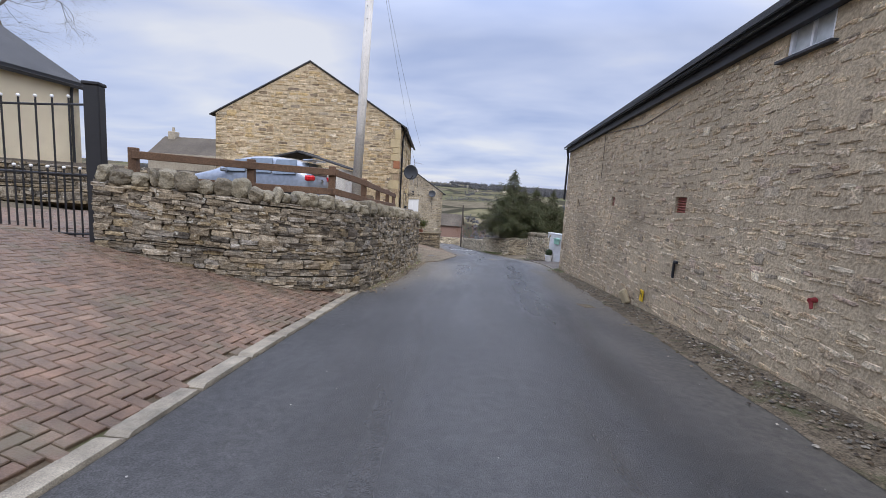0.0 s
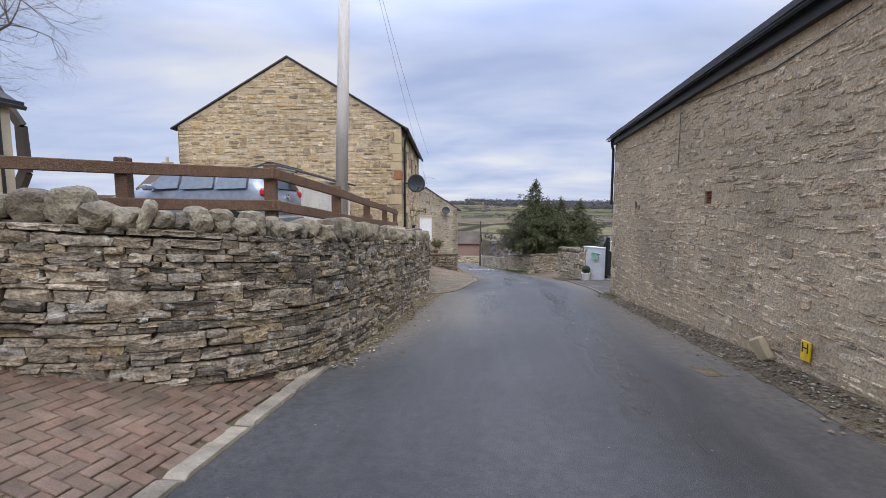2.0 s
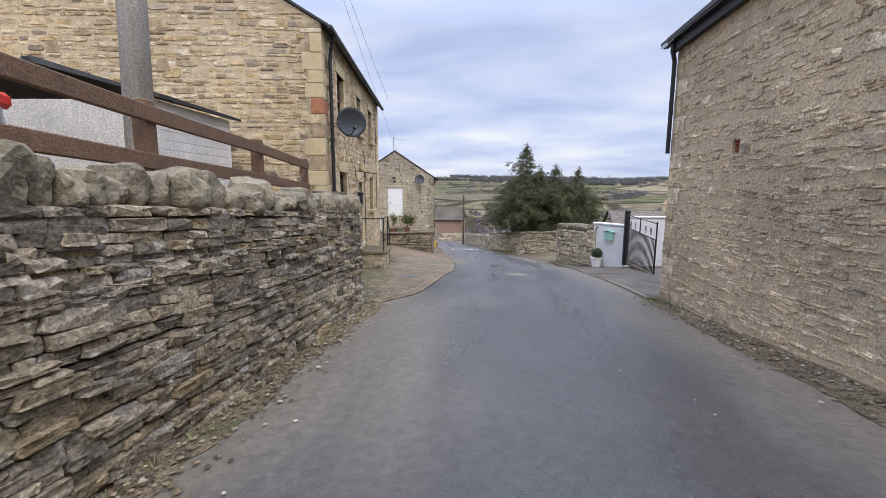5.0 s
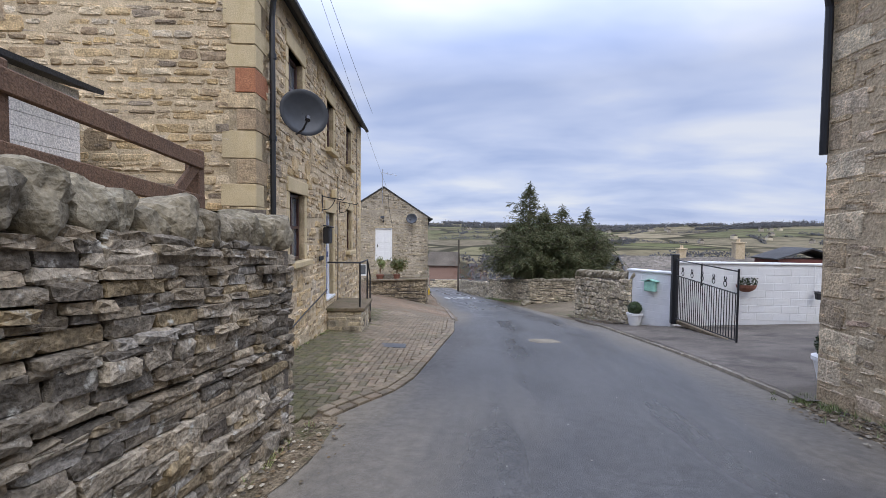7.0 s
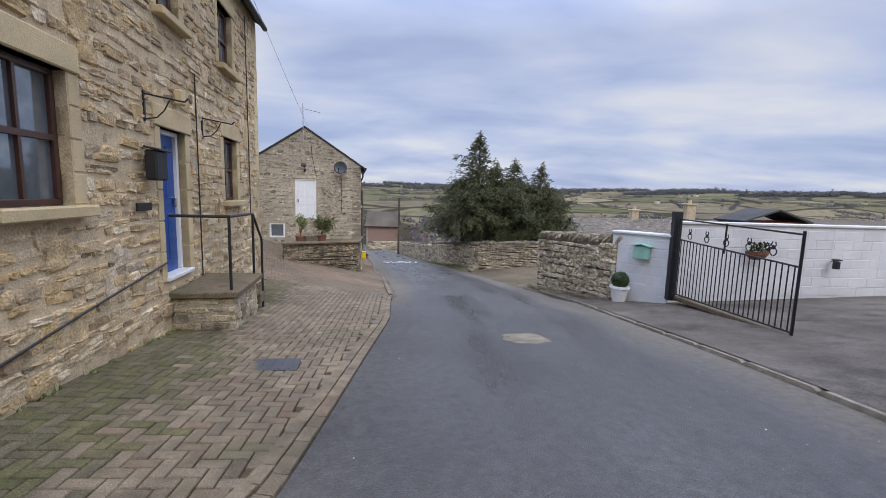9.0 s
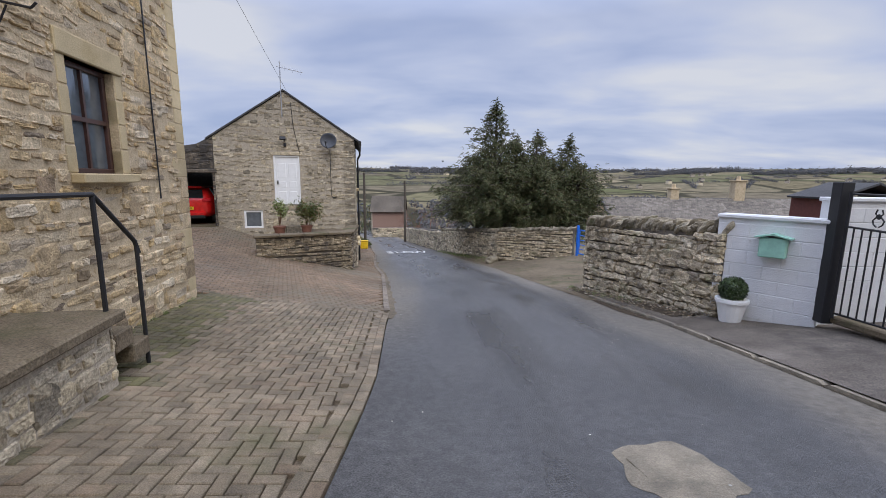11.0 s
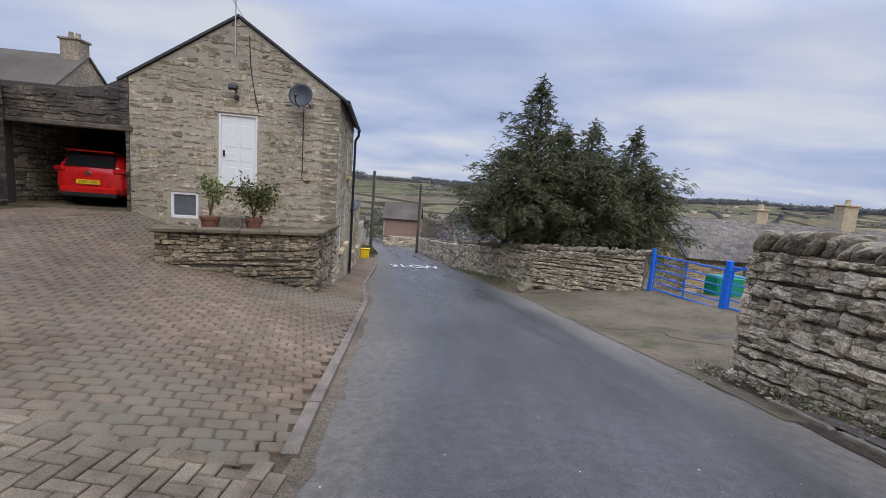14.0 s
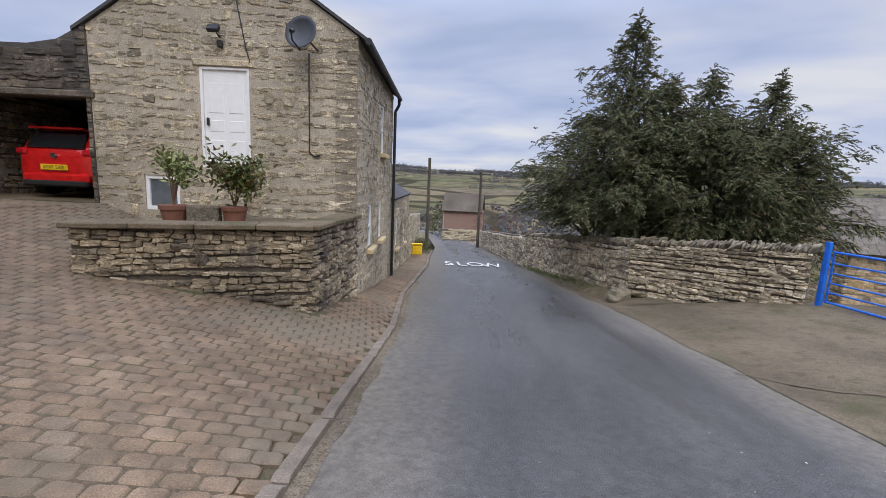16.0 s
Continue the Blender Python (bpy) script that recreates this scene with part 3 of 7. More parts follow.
FALL = [(-30, 2.2), (0, .03), (4, -.25), (9, -.58), (15.5, -1.08), (20.2, -1.5), (22, -1.72), (26.5, -2.27), (30, -2.73), (34, -3.25), (40, -3.95), (46, -4.6), (60, -6.1), (100, -9.5)]
LEFT = [(-12, -1.9), (2, -2.23), (4, -2.33), (8.2, -2.42), (15.9, -2.4), (16.6, -2.15), (17.4, -1.77), (18.1, -1.63), (19.4, -1.55), (22.7, -1.40), (23.5, -1.39), (26, -1.53), (27, -1.55), (30, -1.89), (32, -2.12), (34, -2.35), (37.5, -3.05), (45.3, -3.95), (50, -4.75), (60, -6.2), (75, -9.5), (100, -17)]
RIGHT = [(-12, 2.9), (15, 2.9), (18.9, 3.0), (22, 3.02), (26, 3.05), (29.5, 2.9), (36, 2.3), (38, 2.0), (41.8, 1.25), (47, .5), (50, .05), (60, -2.0), (75, -5.0), (100, -12)]
LIFT = [(8.4, .0), (16, .04), (22, .055), (26.3, .12), (30, .155), (32, .19), (34.6, .30), (40, .05)]


def fall(y):
    return sum(lerp(FALL, y + d) for d in (-1.2, -.4, .4, 1.2)) / 4


def camber(x, y):
    a, b = lerp(LEFT, y), lerp(RIGHT, y)
    u = (x - a) / (b - a)
    return fall(y) + .05 * (1 - (2 * u - 1) ** 2) - .03


def drive(x, y):
    d = max(0, lerp(LEFT, y) - x)
    return fall(y) + .265 * min(max(0, d - .12), 4) + .05 * max(0, d - 4.12)


def court(x, y):
    d = max(0, lerp(LEFT, y) - x)
    z = fall(y) - .005 + lerp(LIFT, y) * min(d, 6.2)
    return min(z, -1.64 + .01 * (34.6 - y)) if y > 28 else z


def rightside(x, y):
    d = max(0, x - lerp(RIGHT, y))
    k = lerp([(17, .03), (21, .06), (25, .05), (29, .02), (37, .15), (42, .15)], y)
    return fall(y) + k * min(d, 9 if y < 27 else 3.4)


def skirt(base, rise=.0):
    """A surface that leaves the lane's edge flush and blends into its own height."""
    def h(x, y):
        r = lerp(RIGHT, y)
        lane = camber(min(x, r), y) + .007
        t = min(1, max(0, (x - r) / .45))
        t = t * t * (3 - 2 * t)
        return lane + (base(x, y) + rise - lane) * t
    return h


def patch(name, xa, xb, y0, y1, height, material, nx, ny, label="", kind="structure", drop=0.0):
    V, F = [], []
    for j in range(ny + 1):
        y = y0 + (y1 - y0) * j / ny
        a, b = xa(y), xb(y)
        for i in range(nx + 1):
            x = a + (b - a) * i / nx
            V.append((x, y, height(x, y) - drop))
    for j in range(ny):
        for i in range(nx):
            k = j * (nx + 1) + i
            F.append((k, k + 1, k + nx + 2, k + nx + 1))
    ob = raw(name, V, F, material)
    for p in ob.data.polygons:
        p.use_smooth = True
    return tagged(ob, label, "", "", kind)


def cell(x, y, w, l, ang, height, th=.06):
    """The matrix of a paver lying on a surface."""
    d = .05
    n = Vector((height(x - d, y) - height(x + d, y), height(x, y - d) - height(x, y + d), 2 * d)).normalized()
    q = Vector((0, 0, 1)).rotation_difference(n)
    jig = RNG.uniform(-.003, .003)
    return Matrix.Translation((x, y, height(x, y) + jig)) @ q.to_matrix().to_4x4() @ pose(0, 0, 0, RNG.uniform(-.6, .6), RNG.uniform(-.6, .6), math.degrees(ang) + RNG.uniform(-.8, .8)) @ Matrix.Diagonal((w, l, th, 1))


def herringbone(box, inside, height, ang, w=.1, gap=.009):
    x0, x1, y0, y1 = box
    cx, cy = (x0 + x1) / 2, (y0 + y1) / 2
    R = math.hypot(x1 - x0, y1 - y0) / 2 / w
    n = int(R) + 3
    ca, sa = math.cos(ang), math.sin(ang)
    out = []
    for i in range(-n, n):
        for j in range(-n, n):
            k = (i - j) % 4
            if k == 0:
                u, v, a = i + 1, j + .5, 0
            elif k == 2:
                u, v, a = i + .5, j + 0, math.pi / 2
            else:
                continue
            x, y = cx + (u * ca - v * sa) * w, cy + (u * sa + v * ca) * w
            if x0 < x < x1 and y0 < y < y1 and inside(x, y):
                out.append((cell(x, y, 2 * w - gap, w - gap, ang + a, height), (x, y)))
    return out


def rows(box, inside, height, ang, w=.2, l=.1, gap=.008):
    x0, x1, y0, y1 = box
    cx, cy = (x0 + x1) / 2, (y0 + y1) / 2
    R = math.hypot(x1 - x0, y1 - y0) / 2
    ca, sa = math.cos(ang), math.sin(ang)
    out = []
    for j in range(int(-R / l), int(R / l)):
        off = (j % 2) * w / 2
        for i in range(int(-R / w) - 1, int(R / w) + 1):
            u, v = i * w + off, j * l
            x, y = cx + u * ca - v * sa, cy + u * sa + v * ca
            if x0 < x < x1 and y0 < y < y1 and inside(x, y):
                out.append((cell(x, y, w - gap, l - gap, ang, height), (x, y)))
    return out

# ---- ground ----


def terrain(x, y):
    near = fall(y) - .14
    if y < 60:
        side = 0
        if x < -4 and y < 34:
            side = min(2.0, .16 * (-4 - x)) * (1 if y < 28 else max(0, (34 - y) / 6))
        if x > 4:
            side += -.02 * min(x - 4, 60) if y > 27 else 0
            side += -.10 * min(max(0, x - 13), 80) * min(1, max(0, y - 8) / 30)
        z = near + side - (.6 if y > 38 and x > 2 else 0)
        return z
    d = math.hypot(x * .6, y)
    vale = lerp([(60, -6.6), (120, -15), (260, -26), (500, -24), (900, -4), (1400, 22), (2000, 46), (2600, 40), (4600, 30)], d)
    vale += 9 * noise.noise(Vector((x / 420, y / 420, 0))) * min(1, d / 900) + (14 * noise.noise(Vector((x / 900 + 5, y / 1500, 2))) if d > 800 else 0)
    k = min(1, (y - 60) / 40)
    return (near - .5) * (1 - k) + vale * k


gx = sorted({*[-4000 + 400 * i for i in range(21)], *[-1000 + 50 * i for i in range(41)], *[-60 + 4 * i for i in range(31)]})
gy = sorted({*[-60 + 10 * i for i in range(7)], *[4 * i for i in range(16)], *[60 + 10 * i for i in range(25)], *[300 + 40 * i for i in range(60)], *[2700 + 300 * i for i in range(7)]})
V = [(x, y, terrain(x, y)) for y in gy for x in gx]
F = [(j * len(gx) + i, j * len(gx) + i + 1, (j + 1) * len(gx) + i + 1, (j + 1) * len(gx) + i) for j in range(len(gy) - 1) for i in range(len(gx) - 1)]
ground = tagged(raw("ground", V, F, FIELDS), "green and straw coloured fields across a valley", kind="structure")
for p in ground.data.polygons:
    p.use_smooth = True

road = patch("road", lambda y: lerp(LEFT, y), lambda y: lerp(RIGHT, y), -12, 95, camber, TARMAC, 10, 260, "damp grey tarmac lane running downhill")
across = road.data.attributes.new("across", "FLOAT", "POINT")
for i, q in enumerate(across.data):
    q.value = (i % 11) / 10
patch("verge", lambda y: lerp(RIGHT, y) - .08 + .10 * noise.noise(Vector((y * 1.1, 2, 0))) + .05 * noise.noise(Vector((y * 5, 2, 0))), lambda y: 3.7, -12, 17.6, lambda x, y: camber(min(x, lerp(RIGHT, y)), y) + .006 + .12 * max(0, x - lerp(RIGHT, y)) + .010 * noise.noise(Vector((x * 4, y * 4, 0))), VERGE, 8, 150, "muddy verge with grit along the barn")
patch("yard_ground", lambda y: lerp(RIGHT, y) + .07, lambda y: 18, 17.5, 28.6, lambda x, y: rightside(x, y) + .025, YARD, 20, 30, "worn tarmac yard behind the gate")
patch("entry_ground", lambda y: lerp(RIGHT, y) - .25 + .15 * noise.noise(Vector((y * .7, 6, 0))), lambda y: 16 if y < 38.2 else 3.3 - (y - 38.2) * .14, 28.4, 50, skirt(rightside), CONC, 40, 70, "rutted concrete farm entrance")
patch("drive_bed", lambda y: -13, lambda y: lerp(LEFT, y) - .1, -12, 9.6, drive, BED, 20, 50, "sandy bed under the drive blocks", drop=.035)
patch("parking_ground", lambda y: -22 if y > 9.5 else -6.1, lambda y: (-2.75 if y < 15.7 else -2.75 - (y - 15.7) * .62) if y > 9 else -6 + (y - 6.4) * 1.25, 6.4, 17.5, lambda x, y: .82 if x > -6.5 else max(.5, .82 + (6.5 + x) * .13), VERGE, 24, 22, "gravel parking area above the wall")
patch("court_bed", lambda y: -13, lambda y: lerp(LEFT, y) - .05, 15.9, 56, court, BED, 26, 80, "mossy bed under the courtyard blocks", drop=.035)

# ---- stone walls beside the lane ----


def dry_wall(name, p, q, zlo, zhi, thick, label, material, near_s, seed, cope=None, **kw):
    """A dry stone wall from p to q, its face on the right as one goes."""
    d = Vector((q[0] - p[0], q[1] - p[1]))
    L = d.length
    w = slab(name, L, lambda s: zlo(s) - .25, zhi, thick - .05, EARTHJ, None, facing((p[0], p[1], 0), math.degrees(math.atan2(d.y, d.x))) @ pose(0, .05, 0), n=8)
    tagged(w, label, "wall", kind="")
    lay(w, "stone", STONES if material is DRY else RUBBLE, [(pose(0, -.05, 0) @ M, k) for M, k in courses(L, lambda s: zlo(s) - .05, zhi, seed=seed, **kw)], material, lambda k: abs(k[0] - near_s))
    rng = random.Random(seed)
    if cope:
        s, pl = 0.02, []
        wlo, whi, hlo, hhi = cope
        while s < L:
            ww, hh = rng.uniform(wlo, whi), rng.uniform(hlo, hhi)
            M = pose(s + ww / 2, thick / 2 - .06 + rng.uniform(-.05, .05), zhi(s) + hh / 2 - .03, rng.uniform(-9, 9), rng.uniform(-16, 16) if material is DRY else rng.uniform(14, 40), rng.uniform(-12, 12)) @ Matrix.Diagonal((ww * .98, thick * rng.uniform(.8, 1.02), hh, 1))
            pl.append((M, (s, 0)))
            s += ww * .93
        lay(w, "cope_stone", BOULDERS, pl, COPE if material is DRY else COPE_R, lambda k: k[0])
    return w


def seg(a, b):
    return lambda s: a + (b - a) * s


def path_wall(name, pts, lo, hi, thick, label, material, near_s, seed, cope, **kw):
    """A dry stone wall along a bent line, its face on the right as one goes, with courses that follow its top."""
    cum = [0.0]
    for p, q in zip(pts, pts[1:]):
        cum.append(cum[-1] + math.dist(p, q))
    L = cum[-1]
    tx, ty = [(c, p[0]) for c, p in zip(cum, pts)], [(c, p[1]) for c, p in zip(cum, pts)]

    def at(s):
        e = .16
        x0, y0, x1, y1 = lerp(tx, max(0, s - e)), lerp(ty, max(0, s - e)), lerp(tx, min(L, s + e)), lerp(ty, min(L, s + e))
        return pose(lerp(tx, s), lerp(ty, s), 0, 0, 0, math.degrees(math.atan2(y1 - y0, x1 - x0)))

    zl, zh = (lambda s: lerp(lo, s)), (lambda s: lerp(hi, s))
    V, F, n = [], [], 60
    for i in range(n + 1):
        s = L * i / n
        M = at(s)
        V += [M @ Vector(q) for q in ((0, .09, zl(s) - .3), (0, .09, zh(s)), (0, thick, zh(s)), (0, thick, zl(s) - .3))]
    for i in range(n):
        F += [(4 * i + j, 4 * i + 4 + j, 4 * i + 4 + (j + 1) % 4, 4 * i + (j + 1) % 4) for j in range(4)]
    F += [(3, 2, 1, 0), (4 * n, 4 * n + 1, 4 * n + 2, 4 * n + 3)]
    w = tagged(raw(name, V, F, EARTHJ), label, "wall")
    pl = []
    for M, (c, z) in courses(L, lambda s: zl(s) - zh(s) - .06, lambda s: .02, seed=seed, **kw):
        s = M.translation.x
        rise = math.atan2(zh(s + .2) - zh(s - .2), .4)
        loc, rot, sc = M.decompose()
        pl.append((at(s) @ Matrix.LocRotScale((0, loc.y + .03, loc.z + zh(s)), rot.to_matrix() @ Matrix.Rotation(-rise, 3, "Y"), sc), (s, z)))
    lay(w, "stone", STONES, pl, material, lambda k: abs(k[0] - near_s) + .5 * abs(k[1] + .5))
    rng = random.Random(seed)
    s, pl = .05, []
    while s < L:
        ww, hh = rng.uniform(*cope[:2]), rng.uniform(*cope[2:])
        M = at(s + ww / 2) @ pose(0, thick / 2 + rng.uniform(-.05, .05), zh(s) + hh / 2 - .03, rng.uniform(-9, 9), rng.uniform(-18, 18), rng.uniform(-12, 12)) @ Matrix.Diagonal((ww * .98, thick * rng.uniform(.7, 1.0), hh, 1))
        pl.append((M, (s, 0)))
        s += ww * .95
    lay(w, "cope_stone", BOULDERS, pl, COPE, lambda k: k[0])
    return w


path_wall("roadside_wall", [(-5.72, 5.74), (-4.17, 6.45), (-3.70, 6.69), (-3.20, 7.08), (-2.86, 7.47), (-2.64, 7.83), (-2.52, 8.18), (-2.44, 8.6), (-2.40, 9.2), (-2.38, 15.85)],
          [(0, .45), (1.8, -.02), (2.86, -.22), (3.4, -.35), (3.82, -.45), (4.6, -.58), (11.84, -1.12)], [(0, 1.46), (2.2, 1.27), (2.9, 1.22), (4.6, 1.05), (5.2, 1.0), (11.84, .53)], .42, "weathered grey dry stone wall with upright coping, rounding from drive to lane", DRY, 6.4, 3, (.10, .32, .16, .32),
          h=(.04, .105), w=(.12, .40), proud=(-.014, .034), gap=.003, wob=.014, tilt=.03, even=(1.06, 1.3), jump=.03, depth=.1)
dry_wall("wall_end", (-2.38, 15.85), (-2.8, 16.0), lambda s: -1.15, lambda s: .5, .3, "squared end of the dry stone wall", DRY, 0, 5, None, h=(.07, .13), w=(.15, .3), proud=(.01, .04))
dry_wall("return_wall", (-2.62, 15.98), (-3.66, 17.5), lambda s: -1.35, lambda s: .86, .3, "low stone wall closing the gap to the house", DRY, 0, 15, None, h=(.05, .12), w=(.14, .36), proud=(-.01, .03), gap=.008)
dry_wall("field_wall", (3.12, 29.85), (3.95, 26.0), lambda s: -2.8 + .17 * s, lambda s: -1.02 + .07 * s, .5, "pale dry stone field wall with ragged coping", DRY_R, 2, 6, (.05, .11, .16, .30), h=(.032, .085), w=(.08, .27), proud=(-.02, .04), gap=.003, wob=.04, tilt=.17, jump=.08, depth=.09, slope=.07, even=(1.25, 1.9))
dry_wall("field_wall_end", (3.62, 30.0), (3.12, 29.85), lambda s: -2.8, lambda s: -1.02, .3, "ragged end of the pale field wall", DRY_R, 2, 16, None, h=(.032, .085), w=(.08, .27), proud=(-.02, .04), gap=.003, tilt=.17, depth=.09, even=(1.25, 1.9))
dry_wall("gate_wall", (2.45, 39.3), (5.4, 37.35), lambda s: -3.95 + .2 * s, lambda s: -2.35 + .08 * s, .45, "buff dry stone wall with tilted coping under the conifers", DRY_R, 2, 7, (.035, .08, .12, .24), h=(.028, .07), w=(.1, .34), proud=(-.025, .04), gap=.009, wob=.04, tilt=.1, jump=.03, depth=.09, slope=.05, even=(1.25, 1.8))
dry_wall("lane_wall", (.15, 47.5), (2.45, 39.3), lambda s: -4.85 + .105 * s, lambda s: -3.3 + .111 * s, .45, "buff dry stone wall following the lane", DRY_R, 8, 8, (.04, .10, .1, .2), h=(.04, .09), w=(.1, .32), proud=(-.025, .04), gap=.006, wob=.04, tilt=.13, jump=.05, depth=.09, slope=.1, even=(1.25, 1.8))
dry_wall("lane_wall_far", (-3.2, 66), (.15, 47.5), lambda s: -6.7 + .1 * s, lambda s: -5.2 + .1 * s, .45, "grey stone wall further down the lane", DRY_R, 18, 9, None, h=(.09, .18), w=(.3, .7), proud=(.0, .05), slope=.1)
dry_wall("terrace_wall", (-6.0, 32.15), (-3.37, 33.3), lambda s: -2.3 - .29 * s, lambda s: -1.70, .32, "dark stained rubble terrace wall with flat stone cap", TERRST, 2.5, 12, None, h=(.04, .075), w=(.08, .25), proud=(-.015, .03), gap=.004, wob=.04, jump=.1, tilt=.1, depth=.08, even=(1.0, 1.3))
dry_wall("terrace_return_wall", (-3.37, 33.3), (-3.52, 35.4), lambda s: -3.15 - .12 * s, lambda s: -1.70, .32, "dark stained rubble terrace wall returning to the cottage", TERRST, 0, 13, None, h=(.04, .075), w=(.08, .25), proud=(-.015, .03), gap=.004, wob=.04, jump=.1, tilt=.1, depth=.08, even=(1.0, 1.3))

# ---- the barn ----
barn = thing("barn", pose(0, 0, 0), "long rubble stone barn with black gutter and small vents", "barn")
BA = math.degrees(math.atan2(-1, .026))
bm_m = facing((3.19, 17.58, 0), BA)
bar_hi = lambda s: 3.62 + .026 * s
bar_lo = lambda s: -1.35 + .083 * s
vents = [(9.4, 9.8, 1.5, 1.78), (5.75, 6.0, 1.53, 1.76), (2.0, 2.17, 1.45, 1.64), (13.5, 13.9, 1.55, 1.86)]
attic = (11.75, 12.45, 3.45, 3.88)
bw = slab("wall", 27.0, lambda s: bar_lo(s) - .4, bar_hi, .5, BARN_M, barn, bm_m, vents + [attic], n=6)
lay(bw, "stone", RUBBLE, courses(15.6, bar_lo, bar_hi, vents + [attic], h=(.032, .078), w=(.06, .30), proud=(-.009, .011), gap=.008, seed=21, wob=.07, skip=.1, jump=.035, tilt=.13), BARN, lambda k: abs(k[0] - 7) + abs(k[1]))
slab("end_wall", 8, lambda s: -1.9, lambda s: 3.62 + .55 * min(s, 8 - s), .5, BARN_M, barn, facing((11.2, 17.7, 0), 180 + .9), n=2)
lay(bw, "quoin", FLATS, [(pose(.16 if i % 2 else .26, .05, -1.2 + .33 * i) @ Matrix.Diagonal((.32 if i % 2 else .5, .058, .31, 1)), (i, 0)) for i in range(15)], BARN, lambda k: k[0])
bm = bmesh.new()
ridge = [(3.05, 17.8, 3.66), (3.45, -9.6, 4.36), (7.2, -9.6, 6.6), (7.2, 17.8, 5.95)]
vs = [bm.verts.new(q) for q in ridge] + [bm.verts.new((q[0], q[1], q[2] + .09)) for q in ridge]
for q in ((3, 2, 1, 0), (4, 5, 6, 7), (0, 1, 5, 4), (1, 2, 6, 5), (2, 3, 7, 6), (3, 0, 4, 7)):
    bm.faces.new([vs[i] for i in q])
part("roof", bm, ROOFD, barn, "dark slate roof")
bm = bmesh.new()
bm_box(bm, (13.4, -.06, .03), (27, .1, .2), Matrix.Rotation(-math.atan(.026), 4, "Y"))
part("fascia", bm, BLACK, barn, "", bm_m @ pose(0, 0, 3.86))
gut = bmesh.new()
for sgn in range(5):
    a = math.pi * sgn / 4
    bm_box(gut, (13.35, -.14 + .065 * math.cos(a), -.065 * math.sin(a)), (27.3, .052, .012), Matrix.Rotation(-math.atan(.026), 4, "Y") @ Matrix.Rotation(a - math.pi / 2, 4, "X"))
part("gutter", gut, GUTTER, barn, "black half-round gutter", bm_m @ pose(0, 0, 4.0))
bm = bmesh.new()
bm_path(bm, [(.06, -.14, 3.55), (.06, -.12, 3.42), (.04, -.075, 3.25), (.04, -.075, 1.6)], .04)
part("downpipe", bm, GUTTER, barn, "black downpipe", bm_m)
for i, (a, b, c, d) in enumerate(vents):
    bm = bmesh.new()
    bm_box(bm, ((a + b) / 2, .12, (c + d) / 2), (b - a, .02, d - c))
    v = part("vent", bm, BROWNF, barn, "dark recessed vent", bm_m)
    for j in range(6):
        z = c + (d - c) * (j + .5) / 6
        bm = bmesh.new()
        bm_box(bm, ((a + b) / 2, .06, z), (b - a, .05, .016), Matrix.Rotation(.6, 4, "X"))
        part("slat", bm, VENTR, v, "red louvre slat")
window(barn, bm_m @ pose(attic[0], 0, attic[2]), .7, .43, WHITEP, (1, 0), False, False, deep=.05, glass=PALEGLASS)
box_part("sill", (12.1, -.03, 3.43), (.85, .1, .035), ROOFD, barn, "thin slate sill", .004, bm_m)
bm = bmesh.new()
bm_path(bm, [(4.62, -.02, 3.7), (4.62, -.02, 2.3)], .005, 6)
bm_path(bm, [(4.62, -.02, 3.55), (7.5, -.02, 3.35), (9, -.02, 3.5)], .008, 6)
part("cable", bm, PLASTIC, barn, "thin black cable", bm_m)

# ---- the gold stone house ----
HA = 7.3
hm = facing((-3.62, 17.55, 0), HA)
house = thing("stone_house", hm, "two-storey house of golden coursed sandstone", "house")
HW, HL, HE, HR = 7.4, 8.95, 4.15, 6.33
hg = facing((-HW, 0, 0), 0)
gab = lambda s: HE + (HR - HE) * (1 - abs(2 * s / HW - 1))
gw = slab("gable_wall", HW, lambda s: -1.6, gab, .45, GOLD_M, house, hg, n=2)
lay(gw, "stone", RUBBLE, courses(HW - .32, lambda s: -.5 + 1.2 * (s < 4.5), lambda s: gab(s) - .04, h=(.06, .15), w=(.13, .46), proud=(-.004, .016), gap=.014, seed=31, wob=.02, jump=.04, tilt=.025, even=(.88, 1.06)), GOLD, lambda k: abs(k[0] - 6) + .5 * abs(k[1] - 2))
hs = facing((0, 0, 0), 90)
wins = [(1.36, 2.2, .17, 1.3), (6.34, 7.15, .13, 1.27), (1.32, 2.1, 2.5, 3.55), (3.95, 4.62, 2.5, 3.55), (6.25, 7.05, 2.5, 3.55)]
hdoor = (3.86, 4.62, -.86, 1.09)
sw = slab("side_wall", HL, lambda s: -2.2, lambda s: HE, .45, GOLD_M, house, hs, wins + [hdoor], n=1)
hh_lo = lambda s: -1.27 - .075 * s
big_holes = [(a - .16, b + .16, c - .11, d + .24) for a, b, c, d in wins] + [(hdoor[0] - .14, hdoor[1] + .14, hdoor[2], hdoor[3] + .26)]
lay(sw, "stone", RUBBLE, courses(HL - .3, hh_lo, lambda s: HE - .03, big_holes, h=(.05, .14), w=(.1, .38), proud=(-.006, .022), gap=.015, wob=.035, seed=32, jump=.09, tilt=.07, s0=.36, even=(.84, 1.1)), GOLD, lambda k: abs(k[0] - 3) + .6 * abs(k[1]))
